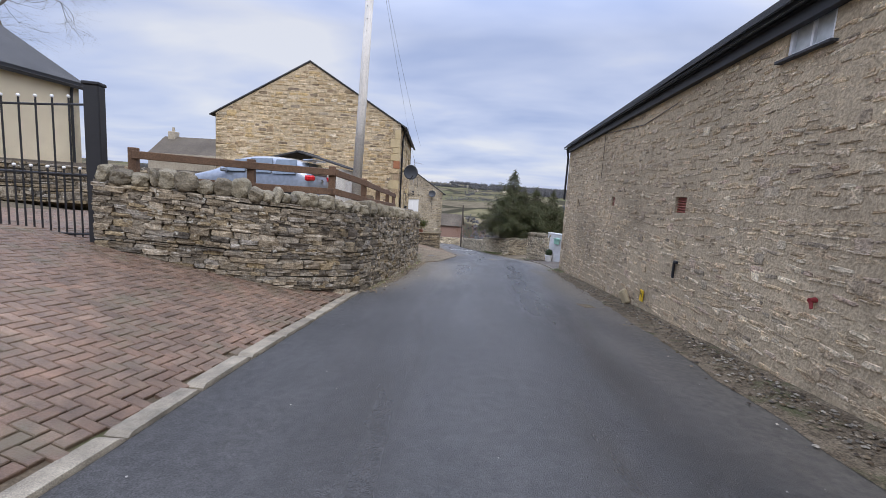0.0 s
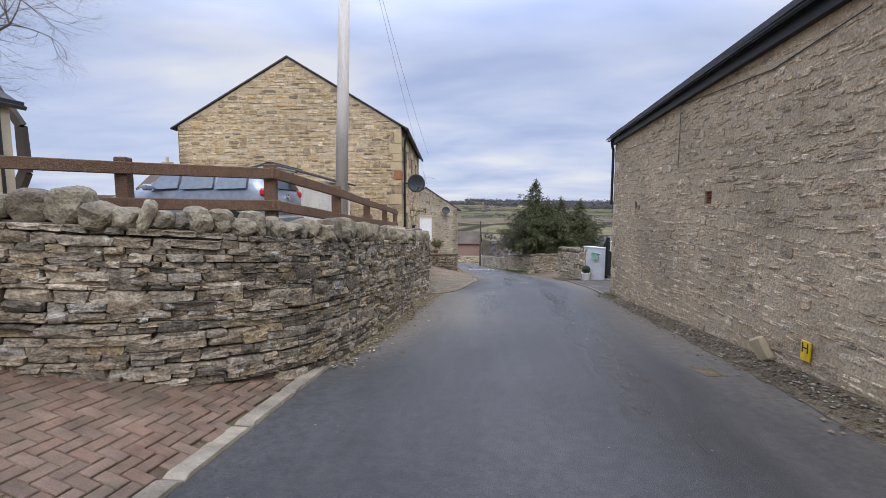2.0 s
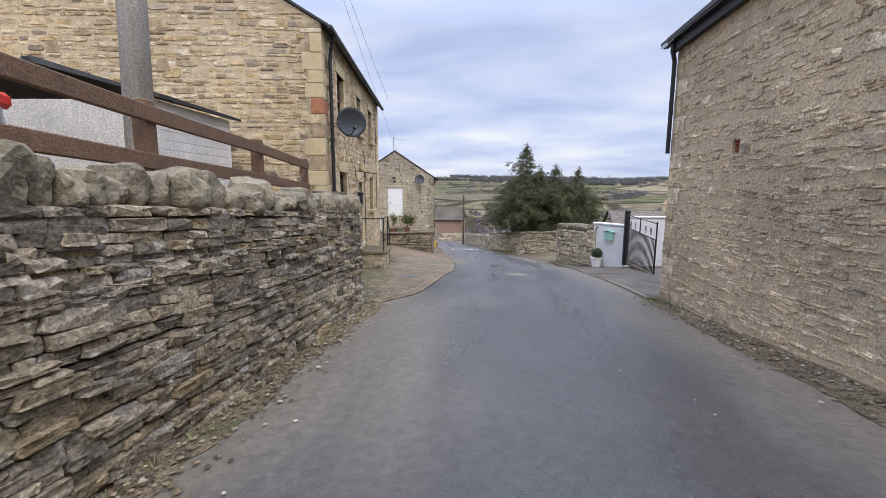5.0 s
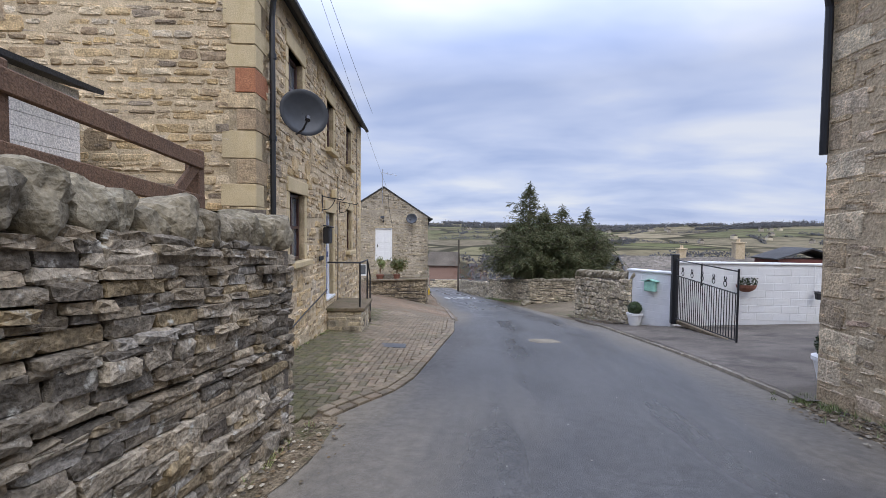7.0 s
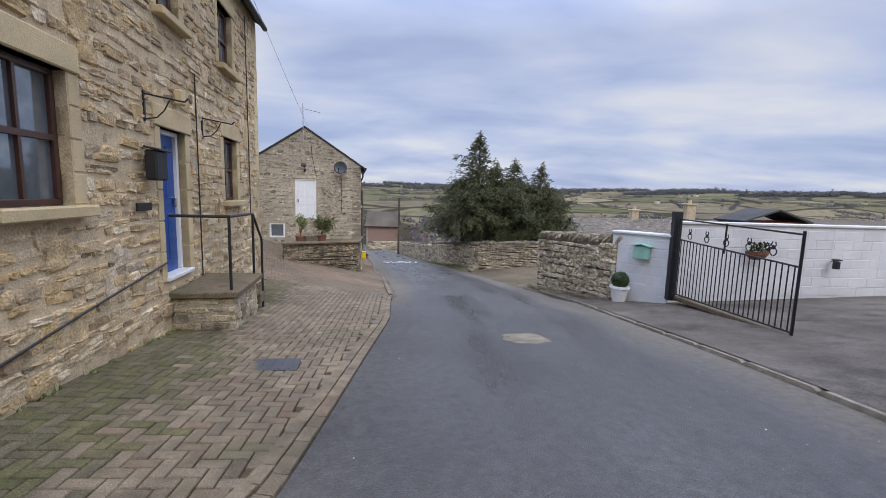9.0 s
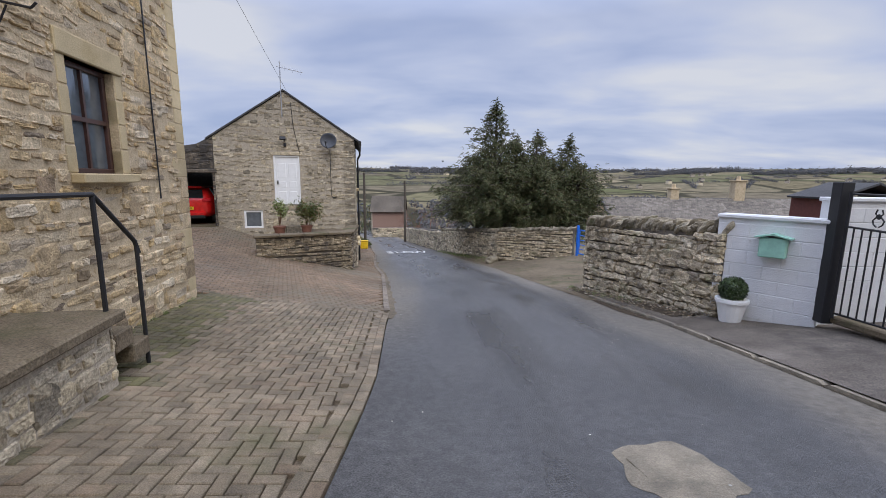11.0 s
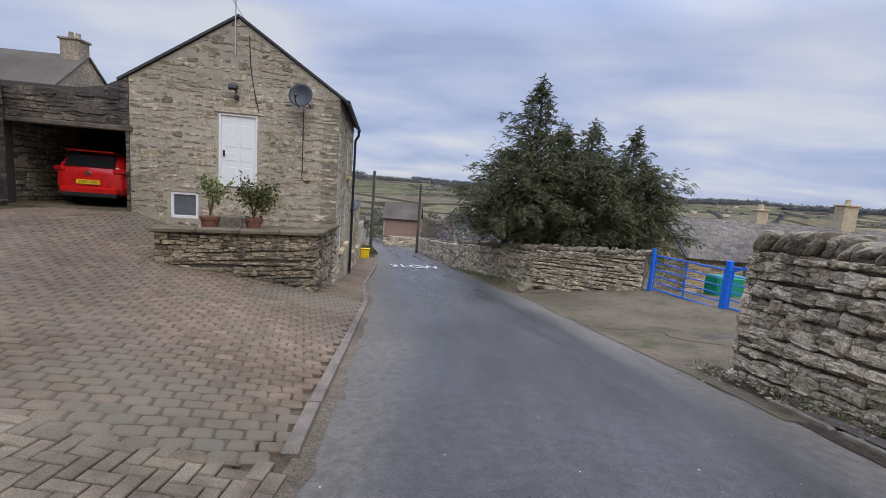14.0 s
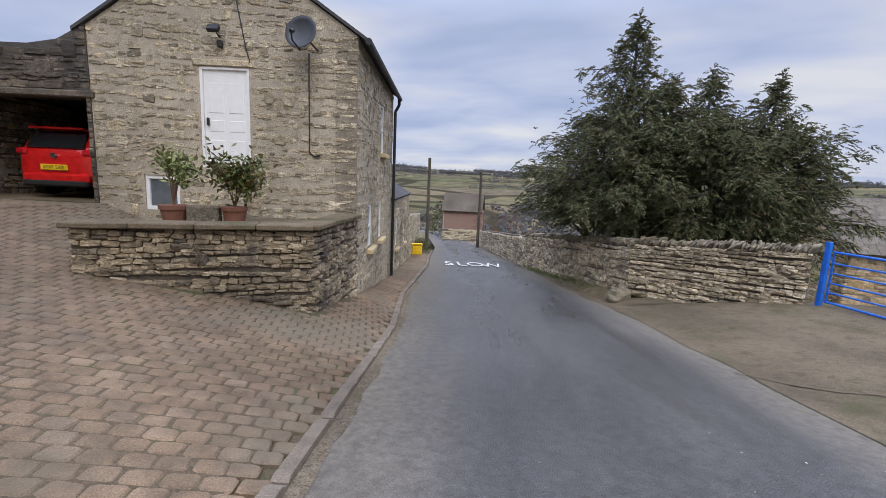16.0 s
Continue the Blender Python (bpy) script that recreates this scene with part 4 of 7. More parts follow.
for yy, zz, zt in ((0, -1.3, 4.05), (1, -2.0, 4.05)):
    z, i, rq = zz, 0, random.Random(6 + yy)
    while z < zt:
        hq = min(rq.uniform(.2, .38), zt - z)
        a, b = (rq.uniform(.34, .5), rq.uniform(.2, .3)) if i % 2 else (rq.uniform(.22, .3), rq.uniform(.36, .55))
        red = yy == 0 and z < 2.55 < z + hq
        y0 = b / 2 - .01 if yy == 0 else HL - b / 2 + .006
        box_part("quoin", (-a / 2 + .004 + rq.uniform(0, .007), y0 - (rq.uniform(0, .007) if yy == 0 else 0), z + hq / 2), (a, b, hq - .012), SIGNRED if red else rq.choice((DRESSED, DRESSED, GOLD)), house, "squared corner stone", .006)
        z += hq
        i += 1
for a, b, c, d in wins:
    window(house, hs @ pose(a, 0, c), b - a, d - c, BROWNF, (1, 1))
    for q in (a - .075, b + .075):
        for j in range(4):
            box_part("jamb_stone", (q, .05, c + (d - c) * (j + .5) / 4), (.15 - .02 * (j % 2), .12, (d - c) / 4 - .015), DRESSED, house, "dressed jamb stone", .008, hs)
slab("rear_wall", HW, lambda s: -2.2, gab, .45, GOLD_M, house, facing((0, HL, 0), 180), n=2)
slab("west_wall", HL, lambda s: -2.2, lambda s: HE, .45, GOLD_M, house, facing((-HW, HL, 0), -90))


def roof_slabs(parent, W, L, eave, ridge_z, over, material, th=.09, x0=None):
    """Two roof slopes over a house whose eaves run along y; x from -W to 0."""
    rise = (ridge_z - eave) / (W / 2)
    for sgn in (0, 1):
        xe = .22 if sgn == 0 else -W - .22
        ze = eave - .22 * rise
        bm = bmesh.new()
        pts = [(xe, -over, ze), (xe, L + over, ze), (-W / 2, L + over, ridge_z), (-W / 2, -over, ridge_z)]
        lo = [bm.verts.new((p[0], p[1], p[2] + .02)) for p in pts]
        hi = [bm.verts.new((p[0], p[1], p[2] + .02 + th)) for p in pts]
        for i in range(4):
            bm.faces.new((lo[i], lo[(i + 1) % 4], hi[(i + 1) % 4], hi[i]))
        bm.faces.new(lo[::-1])
        bm.faces.new(hi)
        bmesh.ops.recalc_face_normals(bm, faces=bm.faces)
        part("roof", bm, material, parent, "stone slate roof slope")


roof_slabs(house, HW, HL, HE, HR, .05, ROOFD, th=.05)
bm = bmesh.new()
bm_box(bm, (.2, HL / 2, HE - .1), (.1, HL + .2, .09), None, .02)
part("gutter", bm, GUTTER, house, "black gutter")
bm = bmesh.new()
bm_path(bm, [(.2, .3, HE - .12), (.1, .38, HE - .4), (.075, .4, HE - .6), (.075, .42, -1.14), (.16, .42, -1.24)], .038, 10)
for z in (3, 1.9, .8, -.3):
    bm_rod(bm, (.075, .41, z), (.075, .41, z + .07), .05)
part("downpipe", bm, GUTTER, house, "black downpipe with collars")
a, b, c, d = hdoor
bm = bmesh.new()
bm_box(bm, ((a + b) / 2, .16, (c + d) / 2), (b - a - .12, .05, d - c - .08), None, .006)
hd = part("door", bm, BLUED, house, "royal blue front door", hs)
for z0, z1 in ((.2, .85), (1.05, 1.75)):
    for q in (.22, .54):
        box_part("door_panel", (a + q, .135, c + (z0 + z1) / 2), (.2, .02, z1 - z0), BLUED, hd, "", .008)
bm = bmesh.new()
for cc, s in ((((a + b) / 2, .14, d - .03), (b - a, .1, .06)), ((a + .03, .14, (c + d) / 2 - .03), (.06, .1, d - c - .06)), ((b - .03, .14, (c + d) / 2 - .03), (.06, .1, d - c - .06)), (((a + b) / 2, .05, c + .03), (b - a + .06, .2, .05))):
    bm_box(bm, cc, s, None, .006)
part("door_frame", bm, WHITEP, hd, "white door frame and threshold")
box_part("door_handle", (b - .14, .11, c + 1.0), (.03, .05, .14), CHROME, hd, "", .01)
box_part("door_lintel", ((a + b) / 2, .04, d + .13), (b - a + .36, .15, .26), DRESSED, house, "dressed stone lintel", .012, hs)
for q in (a - .07, b + .07):
    for j in range(5):
        box_part("jamb_stone", (q, .05, c + (d - c) * (j + .5) / 5), (.14, .13, (d - c) / 5 - .015), DRESSED, house, "dressed jamb stone", .008, hs)
bm = bmesh.new()
bm_path(bm, [(.42, -.035, -1.1), (.6, -.035, -.98), (2.2, -.035, -.78), (3.3, -.035, -.66), (3.84, -.035, -.6)], .012, 6)
part("cable", bm, PLASTIC, house, "black cable pinned to the wall", hs)
for run in ([(5.0, -.035, 2.0), (5.0, -.035, .2), (5.0, -.035, -1.0), (4.8, -.035, -1.1)], [(7.9, -.035, 3.9), (7.95, -.035, -.2)]):
    bm = bmesh.new()
    bm_path(bm, run, .01, 6)
    part("cable", bm, PLASTIC, house, "black cable pinned to the wall", hs)

# ---- the cottage with the garage ----
CA = 8.8
cm = facing((-3.55, 35.42, 0), CA)
cottage = thing("stone_cottage", cm, "grey rubble stone cottage with a white upper door", "house")
CW, CL, CE, CR = 4.78, 5.3, 1.48, 3.05
cg = facing((-CW, 0, 0), 0)
cgab = lambda s: CE + (CR - CE) * (1 - abs(2 * s / CW - 1))
cdoor, cwin = (1.95, 2.84, -.9, .87), (.86, 1.5, -1.72, -1.08)
cw = slab("gable_wall", CW, lambda s: -3.9, cgab, .4, GREY_M, cottage, cg, [cdoor, cwin], n=2)
lay(cw, "stone", RUBBLE, courses(CW, lambda s: -2.2, lambda s: cgab(s) - .03, [(cdoor[0] - .03, cdoor[1] + .03, cdoor[2], cdoor[3] + .1), (cwin[0] - .04, cwin[1] + .04, cwin[2] - .06, cwin[3] + .04)], h=(.04, .11), w=(.07, .27), proud=(-.006, .013), gap=.013, skip=.05, seed=41, wob=.08, jump=.06, tilt=.16), GREYST, lambda k: abs(k[0] - 2.5) + abs(k[1]))
cs = facing((0, 0, 0), 90)
swins = [(1.25, 1.8, -2.5, -1.55), (2.75, 3.3, -2.5, -1.53), (2.95, 3.5, -.35, .85)]
csw = slab("side_wall", CL, lambda s: -4.6, lambda s: CE, .4, GREY_M, cottage, cs, swins)
lay(csw, "stone", RUBBLE, courses(CL, lambda s: -3.4 - .12 * s, lambda s: CE - .05, swins, h=(.04, .11), w=(.07, .27), proud=(-.006, .013), gap=.013, skip=.05, seed=42, wob=.08, jump=.06, tilt=.16), GREYST, lambda k: k[0])
for a, b, c, d in swins:
    window(cottage, cs @ pose(a, 0, c), b - a, d - c, WHITEP, (0, 1), True, False, deep=.06, stone=DRESSED)
slab("rear_wall", CW, lambda s: -4.6, cgab, .4, GREY_M, cottage, facing((0, CL, 0), 180), n=2)
slab("west_wall", CL, lambda s: -3.0, lambda s: CE, .4, GREY_M, cottage, facing((-CW, CL, 0), -90))
roof_slabs(cottage, CW, CL, CE, CR, .06, ROOFD, th=.06)
window(cottage, cg @ pose(cwin[0], 0, cwin[2]), cwin[1] - cwin[0], cwin[3] - cwin[2], WHITEP, (0, 0), False, False, deep=.05, fr=.07, stone=WHITEP)
a, b, c, d = cdoor
bm = bmesh.new()
bm_box(bm, ((a + b) / 2, .07, (c + d) / 2), (b - a - .1, .05, d - c - .06), None, .006)
cd = part("door", bm, WHITEP, cottage, "white panelled upper door", cg)
for z0, z1 in ((.15, .5), (.65, .85), (.98, 1.5)):
    for q in (.27, .63):
        box_part("door_panel", (a + q, .045, c + (z0 + z1) / 2), (.27, .012, z1 - z0), WHITEP, cd, "", .006)
bm = bmesh.new()
for cc, s in ((((a + b) / 2, .05, d - .025), (b - a, .09, .05)), ((a + .025, .05, (c + d) / 2 - .025), (.05, .09, d - c - .05)), ((b - .025, .05, (c + d) / 2 - .025), (.05, .09, d - c - .05))):
    bm_box(bm, cc, s, None, .005)
part("door_frame", bm, WHITEP, cd, "")
box_part("door_handle", (a + .12, .02, c + .82), (.04, .05, .14), BLACK, cd, "black lever handle", .01)
box_part("lintel", ((a + b) / 2, .02, d + .06), (b - a + .2, .1, .11), GREYST, cottage, "stone lintel", .012, cg)
bm = bmesh.new()
bm_path(bm, [(.2, -.1, CE - .1), (.2, CL + .1, CE - .1)], .06)
part("gutter", bm, GUTTER, cottage, "black gutter")
bm = bmesh.new()
bm_path(bm, [(.2, 5.0, CE - .1), (.2, 5.1, CE - .3), (.09, 5.1, CE - .5), (.09, 5.1, -4.0)], .045, 10)
part("downpipe", bm, GUTTER, cottage, "black downpipe")

# garage beside the cottage
garage = thing("garage", cm, "open stone garage with a dark interior beside the cottage", "garage")
gm = facing((-CW - 5.2, -.02, 0), 0)
gop = (2.5, 5.12, -1.95, .24)
gtop = lambda s: 1.12 + (.38 * max(0, s - 4.2) ** 2 if s > 4.2 else 0)
gfw = slab("front_wall", 5.2, lambda s: -2.0, gtop, .4, STAIN_SHADE, garage, gm, [gop], n=10)
lay(gfw, "stone", RUBBLE, courses(5.2, lambda s: -1.7, gtop, [gop], h=(.06, .15), w=(.14, .42), proud=(.0, .03), gap=.010, seed=51, jump=.08), STAINED, lambda k: -k[0])
box_part("lintel", ((gop[0] + gop[1]) / 2, .03, .29), (gop[1] - gop[0] + .3, .16, .12), STAINED, garage, "long stone lintel", .02, gm)
# back, side and roof coloured dark to paint in the unlit interior
slab("back_wall", 5.2, lambda s: -2.0, lambda s: 1.1, .3, STAIN_SHADE, garage, facing((-CW - 5.2, 5.3, 0), 0))
gsw = slab("side_wall", 5.3, lambda s: -2.0, lambda s: 1.1, .3, STAIN_SHADE, garage, facing((-CW - 2.75, 0.35, 0), 90))
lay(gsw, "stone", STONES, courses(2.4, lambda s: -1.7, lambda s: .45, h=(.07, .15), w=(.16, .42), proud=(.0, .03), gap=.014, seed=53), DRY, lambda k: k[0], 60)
box_part("roof_deck", (-CW - 2.6, 2.6, .50), (5.2, 5.1, .12), STAIN_SHADE, garage, "flat garage roof")
box_part("floor_slab", (-CW - 2.6, 2.7, -1.68), (5.2, 5.7, .12), CONC, garage, "concrete garage floor")
yard_side = slab("courtyard_wall", 5.0, lambda s: -2.4, lambda s: 1.05, .35, STAIN_SHADE, None, facing((-CW * .985 - 3.55 - 2.75, 29.2, 0), 90 + CA - 12), n=2)
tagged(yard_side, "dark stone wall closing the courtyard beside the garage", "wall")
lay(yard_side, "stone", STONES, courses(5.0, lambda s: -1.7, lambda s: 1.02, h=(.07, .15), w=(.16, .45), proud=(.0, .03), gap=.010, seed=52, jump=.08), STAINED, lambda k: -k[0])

cl = thing("wall_lantern", pose(-10.70, 32.95, -.34, 0, 0, 87), "small black wall lantern on the courtyard wall", "lamp")
bm = bmesh.new()
bm_box(bm, (0, -.1, 0), (.12, .12, .2), None, .02)
part("lantern", bm, BLACK, cl)
bm = bmesh.new()
bm_rod(bm, (0, .12, .12), (0, -.1, .17), .012, n=6)
bm_box(bm, (0, -.1, .125), (.16, .16, .03), None, .01)
part("hood", bm, BLACK, cl)

# lower range beyond the cottage
rng_m = facing((-4.36, 40.75, 0), 98.5)
annexe = thing("low_cottage", rng_m, "low grey stone cottage range with slate roof and white windows", "house")
aop = [(1.2, 1.7, -3.35, -2.35), (4.0, 4.5, -3.55, -2.6)]
adoor = (2.5, 3.2, -4.75, -2.7)
aw = slab("wall", 6.2, lambda s: -5.4, lambda s: -1.55, .35, GREY_M, annexe, pose(0, 0, 0), aop + [adoor])
lay(aw, "stone", STONES, courses(6.2, lambda s: -4.1 - .11 * s, lambda s: -1.6, aop + [adoor], h=(.08, .18), w=(.18, .5), proud=(.0, .03), gap=.016, seed=61), GREYST, lambda k: k[0], 120)
for a, b, c, d in aop:
    window(annexe, pose(a, 0, c), b - a, d - c, WHITEP, (0, 1), True, False, deep=.05)
box_part("door", ((adoor[0] + adoor[1]) / 2, .1, (adoor[2] + adoor[3]) / 2), (.68, .05, 2.0), PLASTIC, annexe, "dark plank door", .01)
bm = bmesh.new()
bm_box(bm, (3.1, 1.45, -.75), (6.5, 3.5, .08), Matrix.Rotation(radians(30), 4, "X"))
part("roof", bm, ROOFD, annexe, "slate roof")
slab("gable_wall", 3.0, lambda s: -4.5, lambda s: -1.5 + .57 * s, .3, GREY_M, annexe, facing((.0, .02, 0), 90))
dry_wall("garden_wall", (-5.28, 46.9), (-7.9, 62), lambda s: -4.8 - .1 * s, lambda s: -2.6 - .07 * s, .4, "tall grey stone garden wall beside the lane", GREYST, 0, 62, None, h=(.09, .18), w=(.25, .6), proud=(.0, .03), gap=.014)

# ---- paving ----


def edge(y):
    return lerp(LEFT, y)


def in_drive(x, y):
    side = (x + 5.72) * 2.1 - (y - 5.74) * 3.1
    return x < edge(y) - .17 and (side > -.9 or x < -5.75) and x > -9.6


drive_pave = tagged(patch("drive_paving", lambda y: -9, lambda y: edge(y) - .5, 0.4, 8.0, drive, BED, 40, 50, drop=.012), "red-brown herringbone block drive", kind="structure")
lay(drive_pave, "block", BLOCKS, herringbone((-9.6, -2.1, .9, 9.5), in_drive, drive, -.03, .1, .008), REDPAVE, lambda k: abs(k[0] + 3.4) + abs(k[1] - 3.5))


def house_x(y):
    return -3.62 - .128 * (y - 17.55)


def in_fore(x, y):
    return house_x(y) + .02 < x < edge(y) - .21


fore_pave = tagged(patch("forecourt_paving", lambda y: house_x(y), lambda y: edge(y) - .3, 17.6, 26.5, court, BED, 6, 20, drop=.026), "mossy buff herringbone block forecourt", kind="structure")
fore = herringbone((-5.2, -1.2, 15.9, 26.85), lambda x, y: (in_fore(x, y) if y > 17.5 else -3.6 < x < edge(y) - .21), court, .06)
mossy = {i for i, (M, k) in enumerate(fore) if k[0] - house_x(k[1]) < .55 + .9 * random.Random(i).random() * (1 if k[1] < 21 else .55) or k[1] < 17}
lay(fore_pave, "mossy_block", BLOCKS, [q for i, q in enumerate(fore) if i in mossy], MOSSPAVE, lambda k: abs(k[1] - 22))
lay(fore_pave, "block", BLOCKS, [q for i, q in enumerate(fore) if i not in mossy], BUFFPAVE, lambda k: abs(k[0] + 2.4) + .7 * abs(k[1] - 22.5))
border = []
y = 16.5
while y < 26.8:
    a = math.atan2(edge(y + .1) - edge(y - .1), .2)
    for k in range(2):
        border.append((cell(edge(y) - .06 - .11 * k, y + .1 * k, .104, .196, -a, lambda x, y: court(x, y) + .003), (y, k)))
    y += .2
lay(fore_pave, "edging_block", BLOCKS, border, BUFFPAVE, lambda k: k[0])


def in_court(x, y):
    if x > edge(y) - .13 or x < -9.9:
        return False
    if y > 32.0 and x > -6.1:
        t = (x + 6.0) / 2.63
        if y > 32.1 + 1.15 * t and x > -6.05 and x < -3.37:
            return False
    cx = -3.55 - (y - 35.42) * .155
    if y > 33.3 and -6.05 < x < (-3.33 if y < 35.4 else cx + .03):
        return False
    return not (x <= -6.05 and y > 34.75 + .155 * (x + 8.2))


court_pave = tagged(patch("courtyard_paving", lambda y: -9.9, lambda y: edge(y) - .3, 26.8, 35.0, court, BED, 60, 70, drop=.010), "brown block courtyard sloping up to the garage", kind="structure")
lay(court_pave, "sett", SETTS, rows((-9.9, -1.4, 26.78, 35.2), in_court, court, .32, .19, .145, .010), SETT, lambda k: abs(k[0] + 3.2) + abs(k[1] - 30.5))
walkway = tagged(patch("pavement", lambda y: -3.6 - (y - 35.42) * .155, lambda y: edge(y) - .2, 35, 56, court, BED, 4, 30, drop=.026), "narrow block pavement beside the cottages", kind="structure")
lay(walkway, "sett", BLOCKS, rows((-7.5, -2.3, 35.2, 52), lambda x, y: -3.52 - (y - 35.42) * .155 < x < edge(y) - .12, court, .12, .2, .1, .006), SETT, lambda k: k[1])

# kerbs


def kerb(name, label, line, y0, y1, length, wide, tall, height, material, near):
    k = thing(name, pose(0, 0, 0), label, "kerb", kind="structure")
    pl, y = [], y0
    rng = random.Random(5)
    while y < y1:
        l = length * rng.uniform(.85, 1.1)
        ym = y + l / 2
        a = math.atan2(line(ym + .3) - line(ym - .3), .6)
        sl = math.atan2(height(line(ym), ym + .3) - height(line(ym), ym - .3), .6)
        M = pose(line(ym), ym, height(line(ym), ym) + tall + rng.uniform(-.006, .006), math.degrees(sl), rng.uniform(-1.5, 1.5), -math.degrees(a) + rng.uniform(-.6, .6)) @ Matrix.Diagonal((wide, l - .012, .2, 1))
        pl.append((M, (ym, 0)))
        y += l
    lay(k, "kerb_stone", BLOCKS, pl, material, lambda q: q[0])
    return k


kerb("drive_kerb", "pale flush concrete kerb between drive and lane", lambda y: edge(y) - .08, -4, 8.25, .92, .17, .012, lambda x, y: fall(y), KERB, 0)
kerb("court_kerb", "low dark concrete kerb along the courtyard", lambda y: edge(y) - .07, 27.0, 56, .9, .11, .035, lambda x, y: fall(y), KERBD, 0)
kerb("yard_kerb", "worn pale kerb in front of the yard", lambda y: lerp(RIGHT, y) + .06, 17.7, 28.6, .9, .11, .018, lambda x, y: fall(y), KERB, 0)

# dirt washed along the edges of the lane
patch("wall_foot_dirt", lambda y: -2.5, lambda y: -2.42 + .3 * min(1, max(0, y - 8.4) * .5) + .16 * noise.noise(Vector((y * .8, 3, 0))) + .08 * noise.noise(Vector((y * 4, 1, 0))), 8.2, 16.4, lambda x, y: camber(max(x, -2.4), y) + .008 + .012 * noise.noise(Vector((x * 7, y * 7, 0))), VERGE, 5, 120, "grit and moss along the foot of the wall")
patch("bank_dirt", lambda y: lerp(RIGHT, y) - .2 + .18 * noise.noise(Vector((y * .9, 9, 0))), lambda y: lerp([(25.6, 4.1), (29.9, 3.2)], y), 26.2, 30.2, skirt(lambda x, y: rightside(x, y) + .05 + .03 * noise.noise(Vector((x * 6, y * 6, 0)))), SOIL, 12, 60, "dark soil along the foot of the field wall")
patch("low_bank", lambda y: lerp(RIGHT, y) - .1 + .2 * noise.noise(Vector((y * .9, 5, 0))), lambda y: 2.7 - (y - 39.3) * .28 if y > 39.3 else 2.9, 39.0, 48, skirt(lambda x, y: rightside(x, y) + .04 + .1 * max(0, x - lerp(RIGHT, y)) + .03 * noise.noise(Vector((x * 5, y * 5, 0)))), VERGE, 12, 70, "grassy bank along the foot of the lane wall")

GUTTERGRIT = mat("gutter_grit", [(.11, .09, .064), (.16, .13, .094), (.20, .168, .125)], scale=9, bump=.8, bscale=60, grain=.5, stain=((.085, .09, .04), 2.0, .56, .74), spec=.12)
patch("gutter_grit", lambda y: edge(y) - .05, lambda y: edge(y) + .10 + .10 * noise.noise(Vector((y * .9, 4, 0))) + .05 * noise.noise(Vector((y * 4, 8, 0))), 26.4, 40, lambda x, y: camber(max(x, edge(y)), y) + .005 + .12 * max(0, edge(y) + .07 - x) + .005 * noise.noise(Vector((x * 9, y * 9, 0))), GUTTERGRIT, 5, 260, "grit washed along the paving edge")


def grit(name, label, n, where, material, size, seed):
    rng = random.Random(seed)
    V, F = [], []
    ico = [(0, 0, 1), (.9, 0, .2), (.28, .85, .2), (-.72, .5, .2), (-.72, -.5, .2), (.28, -.85, .2), (0, 0, -.3)]
    fs = [(0, i, i % 5 + 1) for i in range(1, 6)] + [(6, i % 5 + 1, i) for i in range(1, 6)]
    for _ in range(n):
        x, y, z = where(rng)
        r = rng.uniform(*size)
        a = rng.uniform(0, 6.3)
        k = len(V)
        for p in ico:
            V.append((x + r * (p[0] * math.cos(a) - p[1] * math.sin(a)) * rng.uniform(.7, 1.3), y + r * (p[0] * math.sin(a) + p[1] * math.cos(a)), z + r * p[2] * .6))
        F += [tuple(k + i for i in q) for q in fs]
    return tagged(raw(name, V, F, material), label, "debris", kind="stuff")


LITTER = mat("leaf_litter", [(.06, .045, .03), (.14, .095, .05), (.26, .21, .14), (.05, .04, .03), (.42, .37, .28)], pieces=True, bump=0)


CHIP = mat("pale_chip", [(.30, .28, .24), (.48, .46, .41), (.12, .10, .08)], pieces=True, bump=0)


def foot_left(r):
    y = r.uniform(8.4, 16.2)
    return -2.38 + abs(r.gauss(0, .2)), y, camber(-2.2, y) + .024


def foot_right(r):
    y = r.uniform(1, 17.5)
    R = lerp(RIGHT, y)
    x = 3.5 - .02 * y - abs(r.gauss(0, .24))
    return x, y, camber(min(x, R), y) + .018 + .12 * max(0, x - R)


def foot_field(r):
    y = r.uniform(25.9, 30)
    x = lerp([(25.6, 3.95), (29.9, 3.05)], y) - abs(r.gauss(0, .3))
    return x, y, rightside(x, y) + .075


def on_lane(r):
    y = r.uniform(1, 42)
    x = r.uniform(edge(y) - .1, lerp(RIGHT, y))
    return x, y, camber(max(x, edge(y)), y) + .003


grit("leaf_litter", "dead leaves and grit along the roadside wall", 900, foot_left, LITTER, (.006, .03), 1)
grit("leaf_litter", "dead leaves and grit along the barn", 2600, foot_right, LITTER, (.007, .034), 2)
grit("leaf_litter", "dead leaves and grit below the field wall", 700, foot_field, LITTER, (.006, .03), 3)
grit("gravel", "pale chips scattered on the lane", 330, on_lane, CHIP, (.004, .012), 4)



def worn_spot(r):
    x, y = r.gauss(1.75, .3), r.gauss(25.6, .55)
    return x, y, camber(x, y) + .002


grit("gravel", "fine loose grit on a worn spot in the lane", 160, worn_spot, CHIP, (.004, .010), 6)

# patches and covers in the lane


